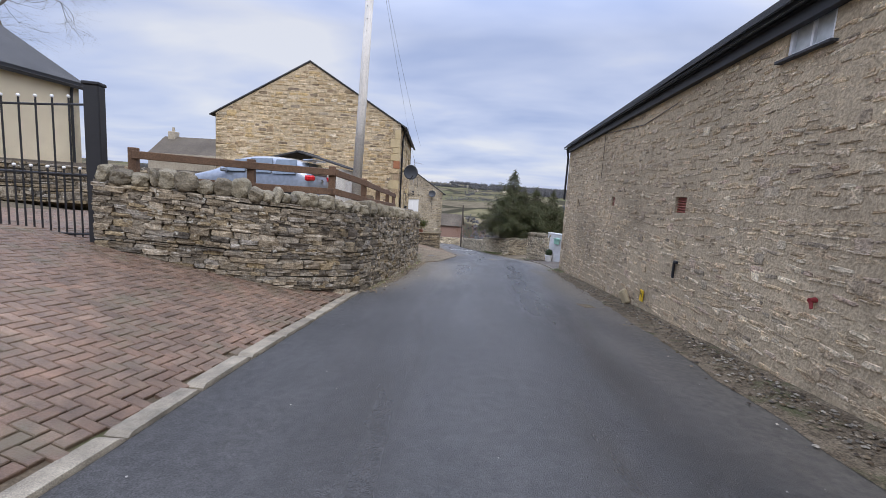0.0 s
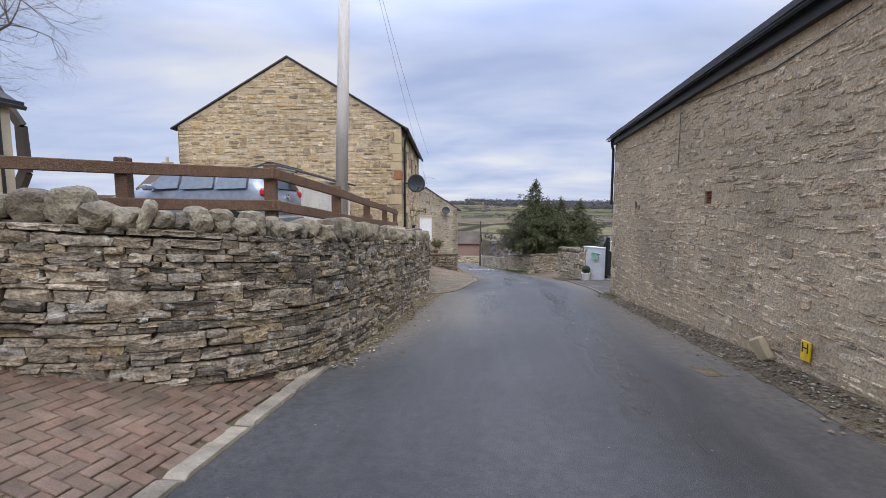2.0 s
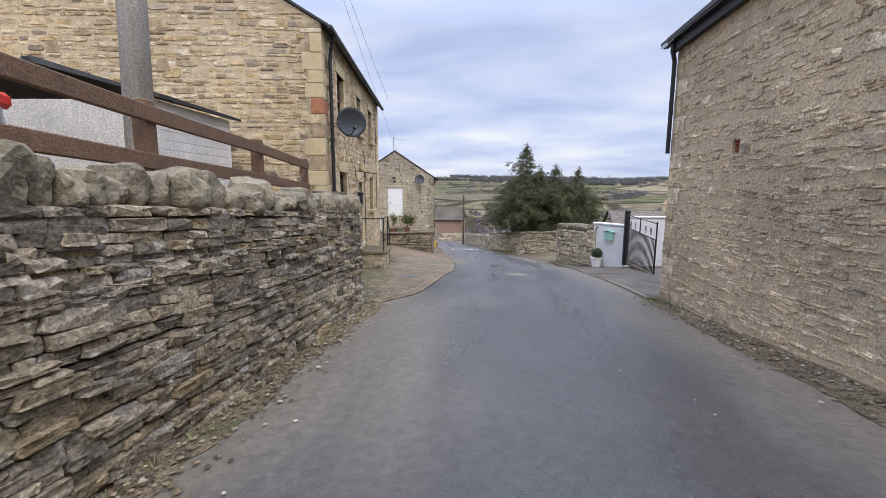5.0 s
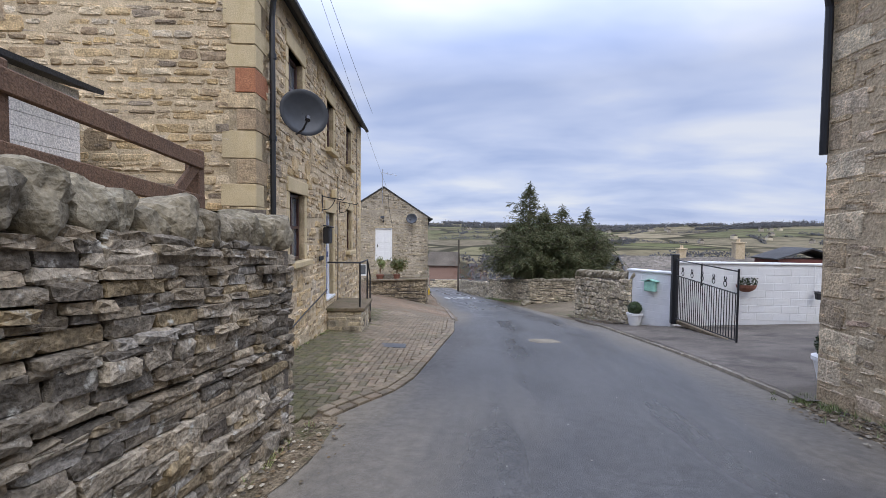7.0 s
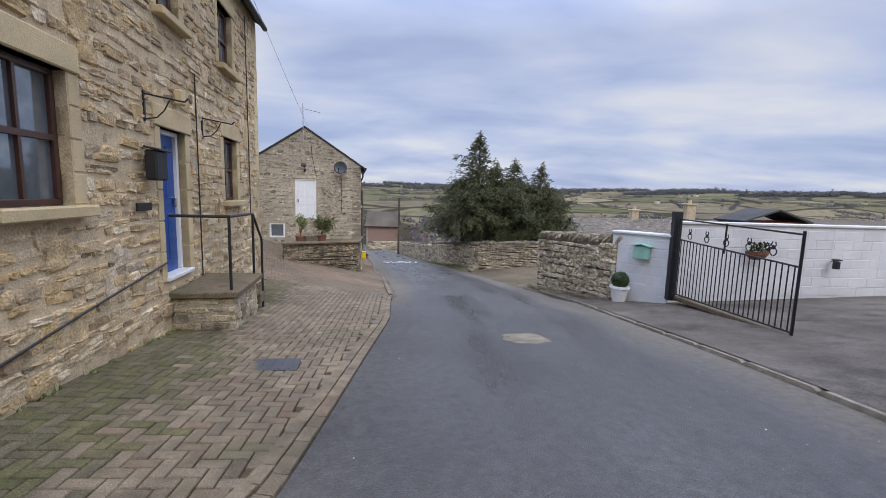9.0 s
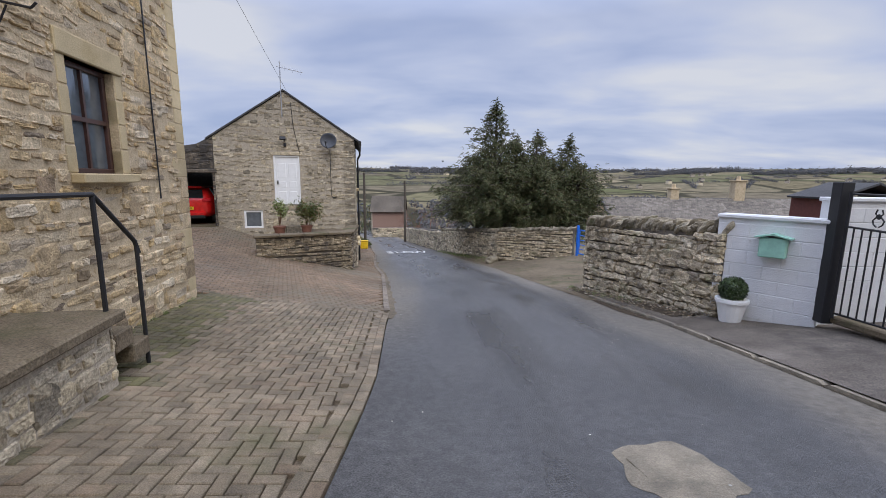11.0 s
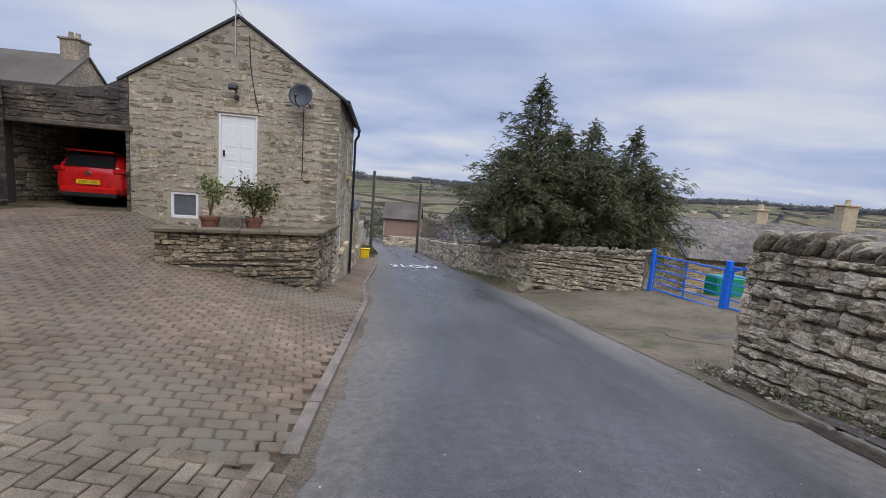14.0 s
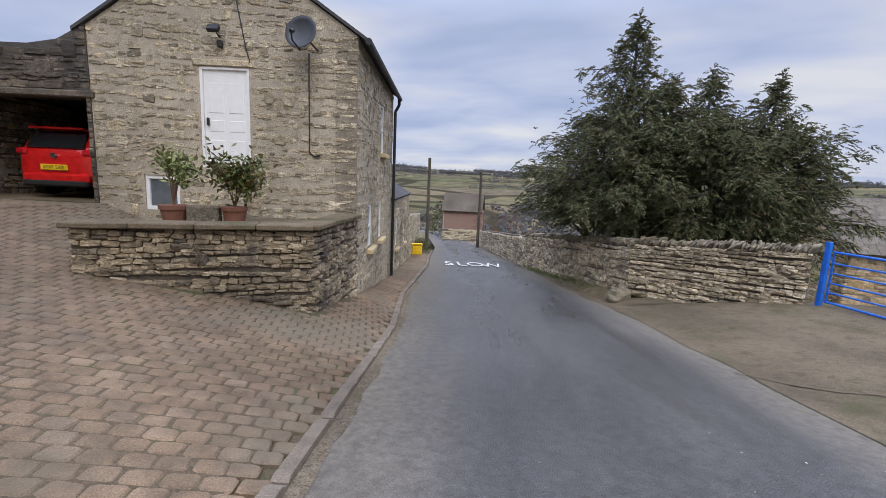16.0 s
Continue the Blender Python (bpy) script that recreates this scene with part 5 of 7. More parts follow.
def cover(name, label, c, w, l, height, material, rot=0, lift=.006, n=10, wob=.16):
    V = [(c[0], c[1], height(c[0], c[1]) + lift)]
    for i in range(n * 3):
        a = 2 * math.pi * i / (n * 3)
        e = 1 + wob * noise.noise(Vector((math.cos(a) * 2, math.sin(a) * 2, c[1])))
        k = max(abs(math.cos(a)), abs(math.sin(a))) ** .6
        u, v = w / 2 * math.cos(a) / k * e, l / 2 * math.sin(a) / k * e
        x, y = c[0] + u * math.cos(rot) - v * math.sin(rot), c[1] + u * math.sin(rot) + v * math.cos(rot)
        V.append((x, y, height(x, y) + lift))
    m = n * 3
    F = [(0, i + 1, (i + 1) % m + 1) for i in range(m)]
    V += [(x, y, z - .03) for x, y, z in V[1:]]
    F += [(i + 1, m + i + 1, m + (i + 1) % m + 1, (i + 1) % m + 1) for i in range(m)]
    return tagged(raw(name, V, F, material), label, name.replace("_", " "))


cover("road_patch", "pale concrete patch round a sunken cover", (.65, 21.6), .62, .62, camber, KERB, .2, .003, 12, .3)
bm = bmesh.new()
bm_box(bm, (0, 0, 0), (.42, .36, .02), None, .004)
mc = part("manhole_cover", bm, KERB, None, "", pose(.65, 21.6, camber(.65, 21.6) - .002, -5, 0, 8))
tagged(mc, "small worn dusty cover set in concrete", "manhole cover")
cover("road_patch", "rough reddish stone patch by the barn", (2.3, 9.1), .3, .42, camber, VERGE, .2, .004, 14, .3)
cover("puddle_stain", "pale damp patch on the concrete", (4.55, 32.25), .75, .32, lambda x, y: rightside(x, y), YARD, .2, .005)
line = [(2.2, 33.35), (2.64, 33.09), (3.0, 32.8), (3.3, 32.76), (3.67, 32.55), (3.58, 32.2), (3.8, 31.85), (4.2, 31.6)]
V, F = [], []
for i, (x, y) in enumerate(line):
    x2, y2 = line[min(i + 1, len(line) - 1)]
    x1, y1 = line[max(i - 1, 0)]
    d = Vector((x2 - x1, y2 - y1)).normalized() * (.012 + .01 * (i % 2))
    for sg in (-1, 1):
        q = (x - d.y * sg, y + d.x * sg)
        V.append((*q, skirt(rightside)(*q) + .004))
    if i:
        F.append((2 * i - 2, 2 * i, 2 * i + 1, 2 * i - 1))
tagged(raw("crack", V, F, SOIL), "dark crack across the concrete entrance", "crack")
bm = bmesh.new()
bm_box(bm, (0, 0, 0), (.46, .4, .02), None, .004)
for i in range(4):
    bm_box(bm, (-.15 + .1 * i, 0, .011), (.03, .34, .006))
dr = part("drain_cover", bm, DISHM, None, "", pose(-2.36, 20.2, court(-2.36, 20.2) - .004, -5, 2, 8))
tagged(dr, "square grey drain cover set in the blocks", "drain cover")


def letters(txt, size, material, m, parent=None, name="lettering", depth=.002, wide=1.0):
    cu = bpy.data.curves.new(name, "FONT")
    cu.body, cu.size, cu.extrude, cu.align_x, cu.align_y = txt, size, depth, "CENTER", "CENTER"
    tmp = bpy.data.objects.new(name, cu)
    scene.collection.objects.link(tmp)
    me = bpy.data.meshes.new_from_object(tmp.evaluated_get(bpy.context.evaluated_depsgraph_get()))
    bpy.data.objects.remove(tmp)
    me.materials.append(material)
    ob = new(name, me)
    ob.parent = parent
    ob.matrix_basis = m @ Matrix.Diagonal((wide, 1, 1, 1))
    return ob


for i, (ch, x) in enumerate(zip("SLOW", (-3.22, -2.68, -2.06, -1.36))):
    y = 46.3 + .12 * i
    tagged(letters(ch, 2.7, ROADWHITE, pose(x, y, camber(x, y) + .035, -6.3, 0, 10), None, "road_letter", .006, .36), "worn white road letter " + ch + " painted on the tarmac", "road marking", "word on the road")

# ---- fence and pole above the wall ----
posts = [(-5.91, 6.75, 2.0), (-4.35, 7.65, 1.97), (-3.08, 8.4, 1.96), (-2.87, 9.95, 1.79), (-3.1, 12.2, 1.66), (-3.3, 14.3, 1.56), (-3.5, 16.2, 1.44)]
fence = thing("fence", pose(-2.87, 9.95, .8), "brown timber post and rail fence behind the wall", "fence")
inv = fence.matrix_basis.inverted()
for x, y, z in posts:
    bm = bmesh.new()
    bm_box(bm, (0, 0, (z - .75) / 2), (.13, .13, z - .75), None, .012)
    part("post", bm, WOODF, fence, "", inv @ pose(x, y, .75, 0, 0, 12))
for (x, y, z), (x2, y2, z2) in zip(posts, posts[1:]):
    for dz in (.12, .5):
        d = Vector((x2 - x, y2 - y, z2 - z))
        M = Matrix.Translation(((x + x2) / 2 + .08, (y + y2) / 2 - .05, (z + z2) / 2 - dz)) @ d.to_track_quat("X", "Z").to_matrix().to_4x4()
        bm = bmesh.new()
        bm_box(bm, (0, 0, 0), (d.length + .12, .045, .13), None, .008)
        part("rail", bm, WOODF, fence, "", inv @ M)
bm = bmesh.new()
bm_box(bm, (0, 0, 0), (.6, .04, .1), None, .006)
part("brace", bm, WOODF, fence, "", inv @ Matrix.Translation((-3.42, 15.95, 1.12)) @ pose(0, 0, 0, 0, -42, 96))

pole = thing("utility_pole", pose(-4.1, 13.3, .8), "weathered grey wooden utility pole", "utility pole")
bm = bmesh.new()
bm_rod(bm, (0, 0, 0), (.28, 0, 8.4), .15, .11, 14)
part("pole_shaft", bm, POLEW, pole, smooth=True)
bm = bmesh.new()
for i in range(4):
    bm_rod(bm, (.2, -.16, 5.4 + .35 * i), (.2, .12, 5.4 + .35 * i), .012, n=6)
part("step_iron", bm, PLASTIC, pole)
for b in ((-5.7, 35.1, 2.9), (-3.9, 24.6, 4.1), (8.5, -6, 7.0)):
    a = Vector((-3.83, 13.3, 9.1))
    b = Vector(b)
    cu = bpy.data.curves.new("overhead_wire", "CURVE")
    cu.dimensions, cu.bevel_depth = "3D", .0045
    sp = cu.splines.new("POLY")
    sp.points.add(16)
    for i in range(17):
        t = i / 16
        p = a.lerp(b, t)
        sp.points[i].co = (p.x, p.y, p.z - 1.2 * t * (1 - t), 1)
    cu.materials.append(PLASTIC)
    tagged(new("overhead_wire", cu), "thin black overhead wire from the pole", "cable", "overhead wires")

# ---- drive gate ----
gate = thing("drive_gate", pose(-5.8, 5.92, .5, 0, 0, 200), "tall black iron drive gate with pale ball finials", "gate")
bm = bmesh.new()
bm_box(bm, (0, .0, 1.15), (.2, .2, 2.3), None, .015)
bm_box(bm, (0, 0, 2.32), (.23, .23, .05), None, .012)
part("gatepost", bm, BLACK, gate, "thick black gatepost", pose(-.02, 0, 0))
dip = lambda s: 2.02 - .1 * math.sin(min(1, s / 3.2) * math.pi)
bm = bmesh.new()
bm_path(bm, [(.1 + .2 * i, 0, dip(.2 * i)) for i in range(17)], .016, 6)
part("top_rail", bm, BLACK, gate)
for z in (.12, 1.0):
    bm = bmesh.new()
    bm_rod(bm, (.1, 0, z), (3.3, 0, z), .018, n=6)
    part("rail", bm, BLACK, gate)
for i in range(31):
    s = .2 + .1 * i
    bm = bmesh.new()
    top = dip(s - .1) + .1 if i % 2 else 1.08
    bm_rod(bm, (s, 0, .08), (s, 0, top), .0125, n=6)
    b = part("bar", bm, BLACK, gate)
    bm = bmesh.new()
    bmesh.ops.create_uvsphere(bm, u_segments=8, v_segments=6, radius=.024, matrix=Matrix.Translation((s, 0, top + .015)))
    part("finial", bm, WHITEP, b, "pale ball finial")

# ---- behind the gate ----
bung = thing("bungalow", pose(-15.05, 14.8, .6, 0, 0, 90), "cream rendered bungalow with grey tiled roof", "house")
slab("wall", 16, lambda s: -.5, lambda s: 4.0, .3, CREAM, bung, facing((0, 0, 0), 180) @ pose(0, 0, 0))
for o in bung.children:
    o.matrix_basis = pose(-16, 0, 0)
slab("end_wall", 8, lambda s: -.5, lambda s: 4.0 + .6 * min(s, 8 - s), .3, CREAM, bung, facing((0, 0, 0), 90), n=2)
bm = bmesh.new()
bm_box(bm, (-8, 1.9, 5.15), (16.6, 5.0, .12), Matrix.Rotation(radians(31), 4, "X"))
part("roof", bm, ROOFD, bung, "dark mossy tiled roof")
bm = bmesh.new()
bm_box(bm, (-8, -.2, 3.98), (16.5, .1, .16), None, .02)
part("gutter", bm, GUTTER, bung, "dark gutter")
bm = bmesh.new()
bm_path(bm, [(-.35, -.12, 3.9), (-.35, -.06, 3.6), (-.35, -.06, -.3)], .045)
part("downpipe", bm, GUTTER, bung, "dark downpipe")
dry_wall("garden_boundary_wall", (-14.0, 9.5), (-9.0, 13.5), lambda s: .5, lambda s: 1.75, .35, "low stone boundary wall behind the drive", DRY, 0, 77, None, h=(.06, .13), w=(.2, .5), proud=(.0, .04))

far_house = thing("far_house", pose(-26.5, 32, 2.2), "distant stone house with grey slate roof and chimney", "house")
bm = bmesh.new()
bm_box(bm, (2.5, 2, .2), (5.6, 4, 1.6))
part("wall", bm, GREY_M, far_house)
bm = bmesh.new()
bm_box(bm, (2.5, 1.0, 1.55), (6.0, 2.9, .12), Matrix.Rotation(radians(38), 4, "X"))
bm_box(bm, (2.5, 3.2, 1.55), (6.0, 2.9, .12), Matrix.Rotation(radians(-38), 4, "X"))
part("roof", bm, TILE, far_house, "grey slate roof")
bm = bmesh.new()
bm_box(bm, (.3, 2.1, 2.4), (.6, .6, 1.0), None, .03)
bm_rod(bm, (.3, 2.1, 2.9), (.3, 2.1, 3.25), .12, .1)
part("chimney", bm, GREY_M, far_house, "stone chimney with one pot")

shed = thing("shed", pose(-6.5, 14.45, .8, 0, 0, 5), "low timber shed with dark felt roof", "shed")
bm = bmesh.new()
for i in range(10):
    bm_box(bm, (0, 0, .07 + .135 * i), (3.2, .03, .13), Matrix.Rotation(.12, 4, "X"))
part("cladding", bm, POLEW, shed, "grey weatherboards")
bm = bmesh.new()
for i in range(10):
    bm_box(bm, (1.6, 1.0, .07 + .135 * i), (.03, 2.0, .13))
part("side_cladding", bm, POLEW, shed, "grey weatherboards")
bm = bmesh.new()
bm_box(bm, (-.85, 1, 1.62), (1.9, 2.3, .05), Matrix.Rotation(radians(-15), 4, "Y"))
bm_box(bm, (.85, 1, 1.62), (1.9, 2.3, .05), Matrix.Rotation(radians(15), 4, "Y"))
part("roof", bm, ROOFD, shed, "dark felt roof")


# ---- cars ----


def car(label, m, paint, plate_txt=None):
    """A small hatchback, 3.95 m long, tail at x = 0, nose towards -x, wheels on z = 0."""
    c = thing("car", m, label, "car")
    st = [  # x, half width, bottom, belt, roof half width, roof z
        (.0, .62, .42, .78, .58, .80), (-.05, .74, .28, .92, .6, 1.02), (-.22, .82, .24, .98, .60, 1.30), (-.5, .85, .22, .98, .60, 1.42), (-1.1, .86, .22, .96, .61, 1.47), (-1.7, .86, .22, .94, .60, 1.46), (-2.2, .86, .22, .93, .57, 1.36), (-2.75, .86, .22, .92, .55, 1.0), (-3.3, .84, .22, .84, .5, .88), (-3.75, .76, .26, .70, .42, .72), (-3.95, .58, .38, .56, .34, .58)]
    bm = bmesh.new()
    rings = []
    for x, hw, zb, zw, rw, zr in st:
        prof = [(0, zb), (hw * .85, zb), (hw, zb + .12), (hw, (zb + zw) / 2), (hw * .97, zw), ((hw * .97 + rw) / 2 + .02, (zw + zr) / 2), (rw, zr - .03 * (zr > zw + .1)), (rw * .6, zr), (0, zr + .01)]
        full = prof + [(-a, b) for a, b in prof[-2:0:-1]]
        rings.append([bm.verts.new((x, a, b)) for a, b in full])
    n = len(rings[0])
    for r1, r2 in zip(rings, rings[1:]):
        for i in range(n):
            bm.faces.new((r1[i], r1[(i + 1) % n], r2[(i + 1) % n], r2[i]))
    bm.faces.new(rings[0][::-1])
    bm.faces.new(rings[-1])
    bmesh.ops.recalc_face_normals(bm, faces=bm.faces)
    body = part("body", bm, paint, c, smooth=True)
    sub = body.modifiers.new("smooth", "SUBSURF")
    sub.levels = sub.render_levels = 1
    # glass stands just proud of the shell
    bm = bmesh.new()
    vs = [bm.verts.new(p) for p in ((-.06, -.56, 1.02), (-.06, .56, 1.02), (-.24, .5, 1.33), (-.24, -.5, 1.33))]
    bm.faces.new(vs)
    r = bmesh.ops.extrude_face_region(bm, geom=list(bm.faces))
    bmesh.ops.translate(bm, vec=(.03, 0, .0), verts=[q for q in r["geom"] if isinstance(q, bmesh.types.BMVert)])
    part("rear_window", bm, REARGLASS, c, "dark rear window")
    for sy in (-1, 1):
        for x0, x1 in ((-.42, -1.02), (-1.08, -1.72), (-1.78, -2.4)):
            bm = bmesh.new()
            top = 1.36 if x1 > -2 else 1.3
            xs = x1 + (.28 if x1 < -2 else .03)
            vs = [bm.verts.new(p) for p in ((x0, .84 * sy, 1.0), (x1, .845 * sy, .98), (xs, .68 * sy, top), (x0 - .02, .67 * sy, top + .02))]
            f = bm.faces.new(vs)
            r = bmesh.ops.extrude_face_region(bm, geom=[f])
            bmesh.ops.translate(bm, vec=(0, .025 * sy, .006), verts=[q for q in r["geom"] if isinstance(q, bmesh.types.BMVert)])
            part("side_window", bm, CARGLASS, c, "dark side window")
        bm = bmesh.new()
        bm_box(bm, (-.10, .66 * sy, .93), (.16, .30, .15), Matrix.Rotation(.35 * sy, 4, "Z"), .04)
        part("tail_light", bm, TAILR, c, "red tail light")
        bm = bmesh.new()
        bm_box(bm, (-2.3, .95 * sy, 1.02), (.12, .18, .12), None, .03)
        part("wing_mirror", bm, paint, c)
        for x in (-.72, -3.15):
            bm = bmesh.new()
            bm_rod(bm, (x, .68 * sy, .30), (x, .875 * sy, .30), .30, n=24)
            w = part("wheel", bm, TYRE, c, "black tyre")
            bm = bmesh.new()
            bm_rod(bm, (x, .87 * sy, .30), (x, .89 * sy, .30), .19, n=20)
            for k in range(5):
                a = k * 1.257
                bm_box(bm, (x + .1 * math.cos(a), .893 * sy, .3 + .1 * math.sin(a)), (.17, .012, .04), Matrix.Rotation(-a, 4, "Y"))
            part("rim", bm, STEEL, w, "grey alloy rim")
    bm = bmesh.new()
    bm_box(bm, (-.02, 0, .40), (.14, 1.3, .2), None, .05)
    part("bumper", bm, paint, c, "body-coloured bumper")
    bm = bmesh.new()
    bm_box(bm, (-.01, 0, .29), (.15, 1.24, .15), None, .04)
    part("diffuser", bm, TYRE, c, "black lower bumper insert")
    bm = bmesh.new()
    bm_box(bm, (-.22, 0, 1.415), (.3, 1.06, .045), Matrix.Rotation(-.1, 4, "Y"), .018)
    part("spoiler", bm, paint, c, "body-coloured roof spoiler")
    bm = bmesh.new()
    bm_rod(bm, (.0, 0, .86), (.025, 0, .86), .055, n=16)
    part("badge", bm, CHROME, c, "round chrome badge")
    bm = bmesh.new()
    bm_box(bm, (.02, 0, .62), (.02, .52, .115), None, .004)
    pl = part("number_plate", bm, YELLOW, c, "yellow rear number plate")
    if plate_txt:
        letters(plate_txt, .1, BLACK, pose(.033, 0, .62, 90, 0, 90), pl, "plate_text", .001)
    return c


car("silver hatchback parked behind the fence", pose(-4.6, 11.75, .80, 0, 0, 2), SILVER)
car("bright red hatchback parked nose-in in the garage", pose(-9.5, 34.95, -1.6, 0, 0, -81.2) @ Matrix.Diagonal((1, 1, .93, 1)), REDCAR, "SY69 SXR")

# ---- house front details (house axes) ----


def dish(label, m, r, arm):
    """A satellite dish whose bowl faces -y, on a bracket to the wall behind."""
    d = thing("satellite_dish", m, label, "satellite dish")
    bm = bmesh.new()
    n, k = 24, 5
    rg = []
    for j in range(1, k + 1):
        t = j / k
        rg.append([bm.verts.new((r * t * math.cos(2 * math.pi * i / n), -.28 * r * t * t, r * .9 * t * math.sin(2 * math.pi * i / n))) for i in range(n)])
    c = bm.verts.new((0, 0, 0))
    for i in range(n):
        bm.faces.new((c, rg[0][i], rg[0][(i + 1) % n]))
    for a, b in zip(rg, rg[1:]):
        for i in range(n):
            bm.faces.new((a[i], b[i], b[(i + 1) % n], a[(i + 1) % n]))
    bowl = part("bowl", bm, DISHM, d, "grey mesh bowl", smooth=True)
    so = bowl.modifiers.new("thick", "SOLIDIFY")
    so.thickness = .008
    bm = bmesh.new()
    bm_path(bm, [(0, .02, -r * .9), (0, -r * .75, -r * .75), (0, -r * 1.0, -r * .35)], .014, 8)
    part("feed_arm", bm, PLASTIC, d)
    bm = bmesh.new()
    bm_rod(bm, (0, -r * 1.0, -r * .38), (0, -r * .85, -r * .24), .035, n=12)
    part("feed_head", bm, PLASTIC, d)
    bm = bmesh.new()
    bm_path(bm, [(0, 0, 0), (0, .06, -.02), arm], .018, 8)
    part("bracket", bm, PLASTIC, d)
    return d


dish("grey satellite dish on the house corner", hm @ pose(.42, .62, 2.34, 8, 14, 34), .34, (-.2, .32, -.1))

steps = thing("entrance_steps", hm, "stone entrance platform with flagstone top and black rail", "steps")
bm = bmesh.new()
bm_box(bm, (.39, 4.6, -1.42), (.72, 1.3, .62))
pb = part("platform", bm, GREY_M, steps)
lay(pb, "stone", STONES, [(pose(0, 0, 0, 0, 0, a) @ M, k) for a, off, L in ((0, 3.95, .78), (90, 0, 1.3)) for M, k in [((Matrix.Translation((0, off, 0)) if a == 0 else Matrix.Translation((off, -.75, 0)) @ Matrix.Translation((3.95, 0, 0))) @ q, kk) for q, kk in courses(L, lambda s: -1.72, lambda s: -1.1, h=(.09, .16), w=(.16, .36), proud=(.005, .02), gap=.014, seed=70 + a)]], GREYST, lambda k: k[0])
box_part("flagstone", (.41, 4.6, -1.06), (.86, 1.42, .09), CONC, steps, "grey flagstone top", .015)
for i in range(2):
    box_part("tread", (.39, 5.42 + .26 * i, -1.33 - .19 * i), (.72, .28, .17), CONC, steps, "stone step", .012)
bm = bmesh.new()
bm_path(bm, [(.0, 4.02, -.02), (.72, 4.02, -.02), (.72, 5.25, -.04), (.72, 5.8, -.5), (.72, 5.85, -.62)], .02, 8)
part("hand_rail", bm, BLACK, steps, "black iron handrail")
for y, z0, z1 in ((4.02, -1.02, -.02), (5.25, -1.02, -.04), (5.82, -1.75, -.55)):
    bm = bmesh.new()
    bm_rod(bm, (.72, y, z0), (.72, y, z1), .02, n=8)
    part("rail_post", bm, BLACK, steps)

mb = thing("letter_box", hm @ facing((0, 0, 0), 90) @ pose(3.42, -.14, .42), "black metal letter box beside the front door", "letter box")
bm = bmesh.new()
bm_box(bm, (0, 0, .17), (.28, .13, .34), None, .02)
part("box", bm, BLACK, mb)
bm = bmesh.new()
bm_box(bm, (0, -.02, .355), (.31, .17, .025), Matrix.Rotation(.2, 4, "X"), .008)
part("lid", bm, BLACK, mb)
box_part("name_plate", (3.3, -.04, .12), (.32, .025, .09), BLACK, house, "small dark name plate", .005, hs)


def bracket(s, z, label):
    b = thing("wall_bracket", hm @ facing((0, 0, 0), 90) @ pose(s, -.02, z), label, "wall bracket", "brackets by the door")
    bm = bmesh.new()
    bm_path(bm, [(0, 0, .12), (0, -.42, .05), (0, -.46, .09)], .010, 6)
    part("arm", bm, BLACK, b)
    bm = bmesh.new()
    bm_path(bm, [(0, 0, -.16), (0, -.12, -.14), (0, -.2, -.06), (0, -.26, .06)], .008, 6)
    part("scroll", bm, BLACK, b)
    box_part("back_plate", (0, .01, -.02), (.03, .02, .34), BLACK, b)


bracket(3.5, 1.28, "curved black iron hanging bracket")
bracket(5.3, 1.3, "curved black iron hanging bracket")
lampb = thing("wall_lamp", hm @ facing((0, 0, 0), 90) @ pose(4.3, -.09, 1.42), "small pale wall lamp over the door", "lamp")
bm = bmesh.new()
bm_box(bm, (0, 0, .1), (.13, .12, .2), None, .02)
part("shade", bm, DRESSED, lampb)

# ---- cottage details ----
dish("dark grey satellite dish on the cottage gable", cm @ pose(-.86, -.33, 1.38, -10, 8, -18), .3, (.1, .34, -.12))
fl = thing("flood_light", cm @ pose(-2.42, -.02, 1.35), "black flood light with sensor on the gable", "lamp")
bm = bmesh.new()
bm_box(bm, (-.03, -.16, .1), (.2, .08, .13), Matrix.Rotation(-.6, 4, "X"), .012)
part("lamp_head", bm, BLACK, fl)
bm = bmesh.new()
bm_path(bm, [(0, 0, 0), (.01, -.1, .02), (-.01, -.14, .08)], .014, 6)
bm_box(bm, (.02, -.05, -.12), (.09, .09, .12), None, .02)
part("sensor", bm, BLACK, fl)
bm = bmesh.new()
bm_path(bm, [(-.86, -.03, 1.15), (-.86, -.03, -.55), (-.78, -.03, -.62), (-.66, -.03, -.6)], .012, 6)
part("cable", bm, PLASTIC, cottage, "black cable on the gable")
bm = bmesh.new()
bm_path(bm, [(-2.15, -.03, 2.7), (-2.1, -.03, 1.9), (-1.97, -.03, 1.2), (-1.9, -.03, .95)], .01, 6)
part("cable", bm, PLASTIC, cottage, "black cable on the gable")
ae = thing("tv_aerial", cm @ pose(-2.45, -.05, 2.6), "thin television aerial on a pole at the gable", "aerial")
bm = bmesh.new()
bm_rod(bm, (0, 0, -.4), (0, 0, 1.45), .018, n=8)
part("mast", bm, STEEL, ae)
bm = bmesh.new()
bm_rod(bm, (-.1, -.05, 1.25), (.75, .1, 1.12), .012, n=6)
for i in range(9):
    x = .0 + .085 * i
    bm_rod(bm, (x, -.12 + .018 * i, 1.235 - .013 * i - .09), (x, .12 + .018 * i - .15, 1.235 - .013 * i + .09), .005, n=5)
part("boom", bm, STEEL, ae)
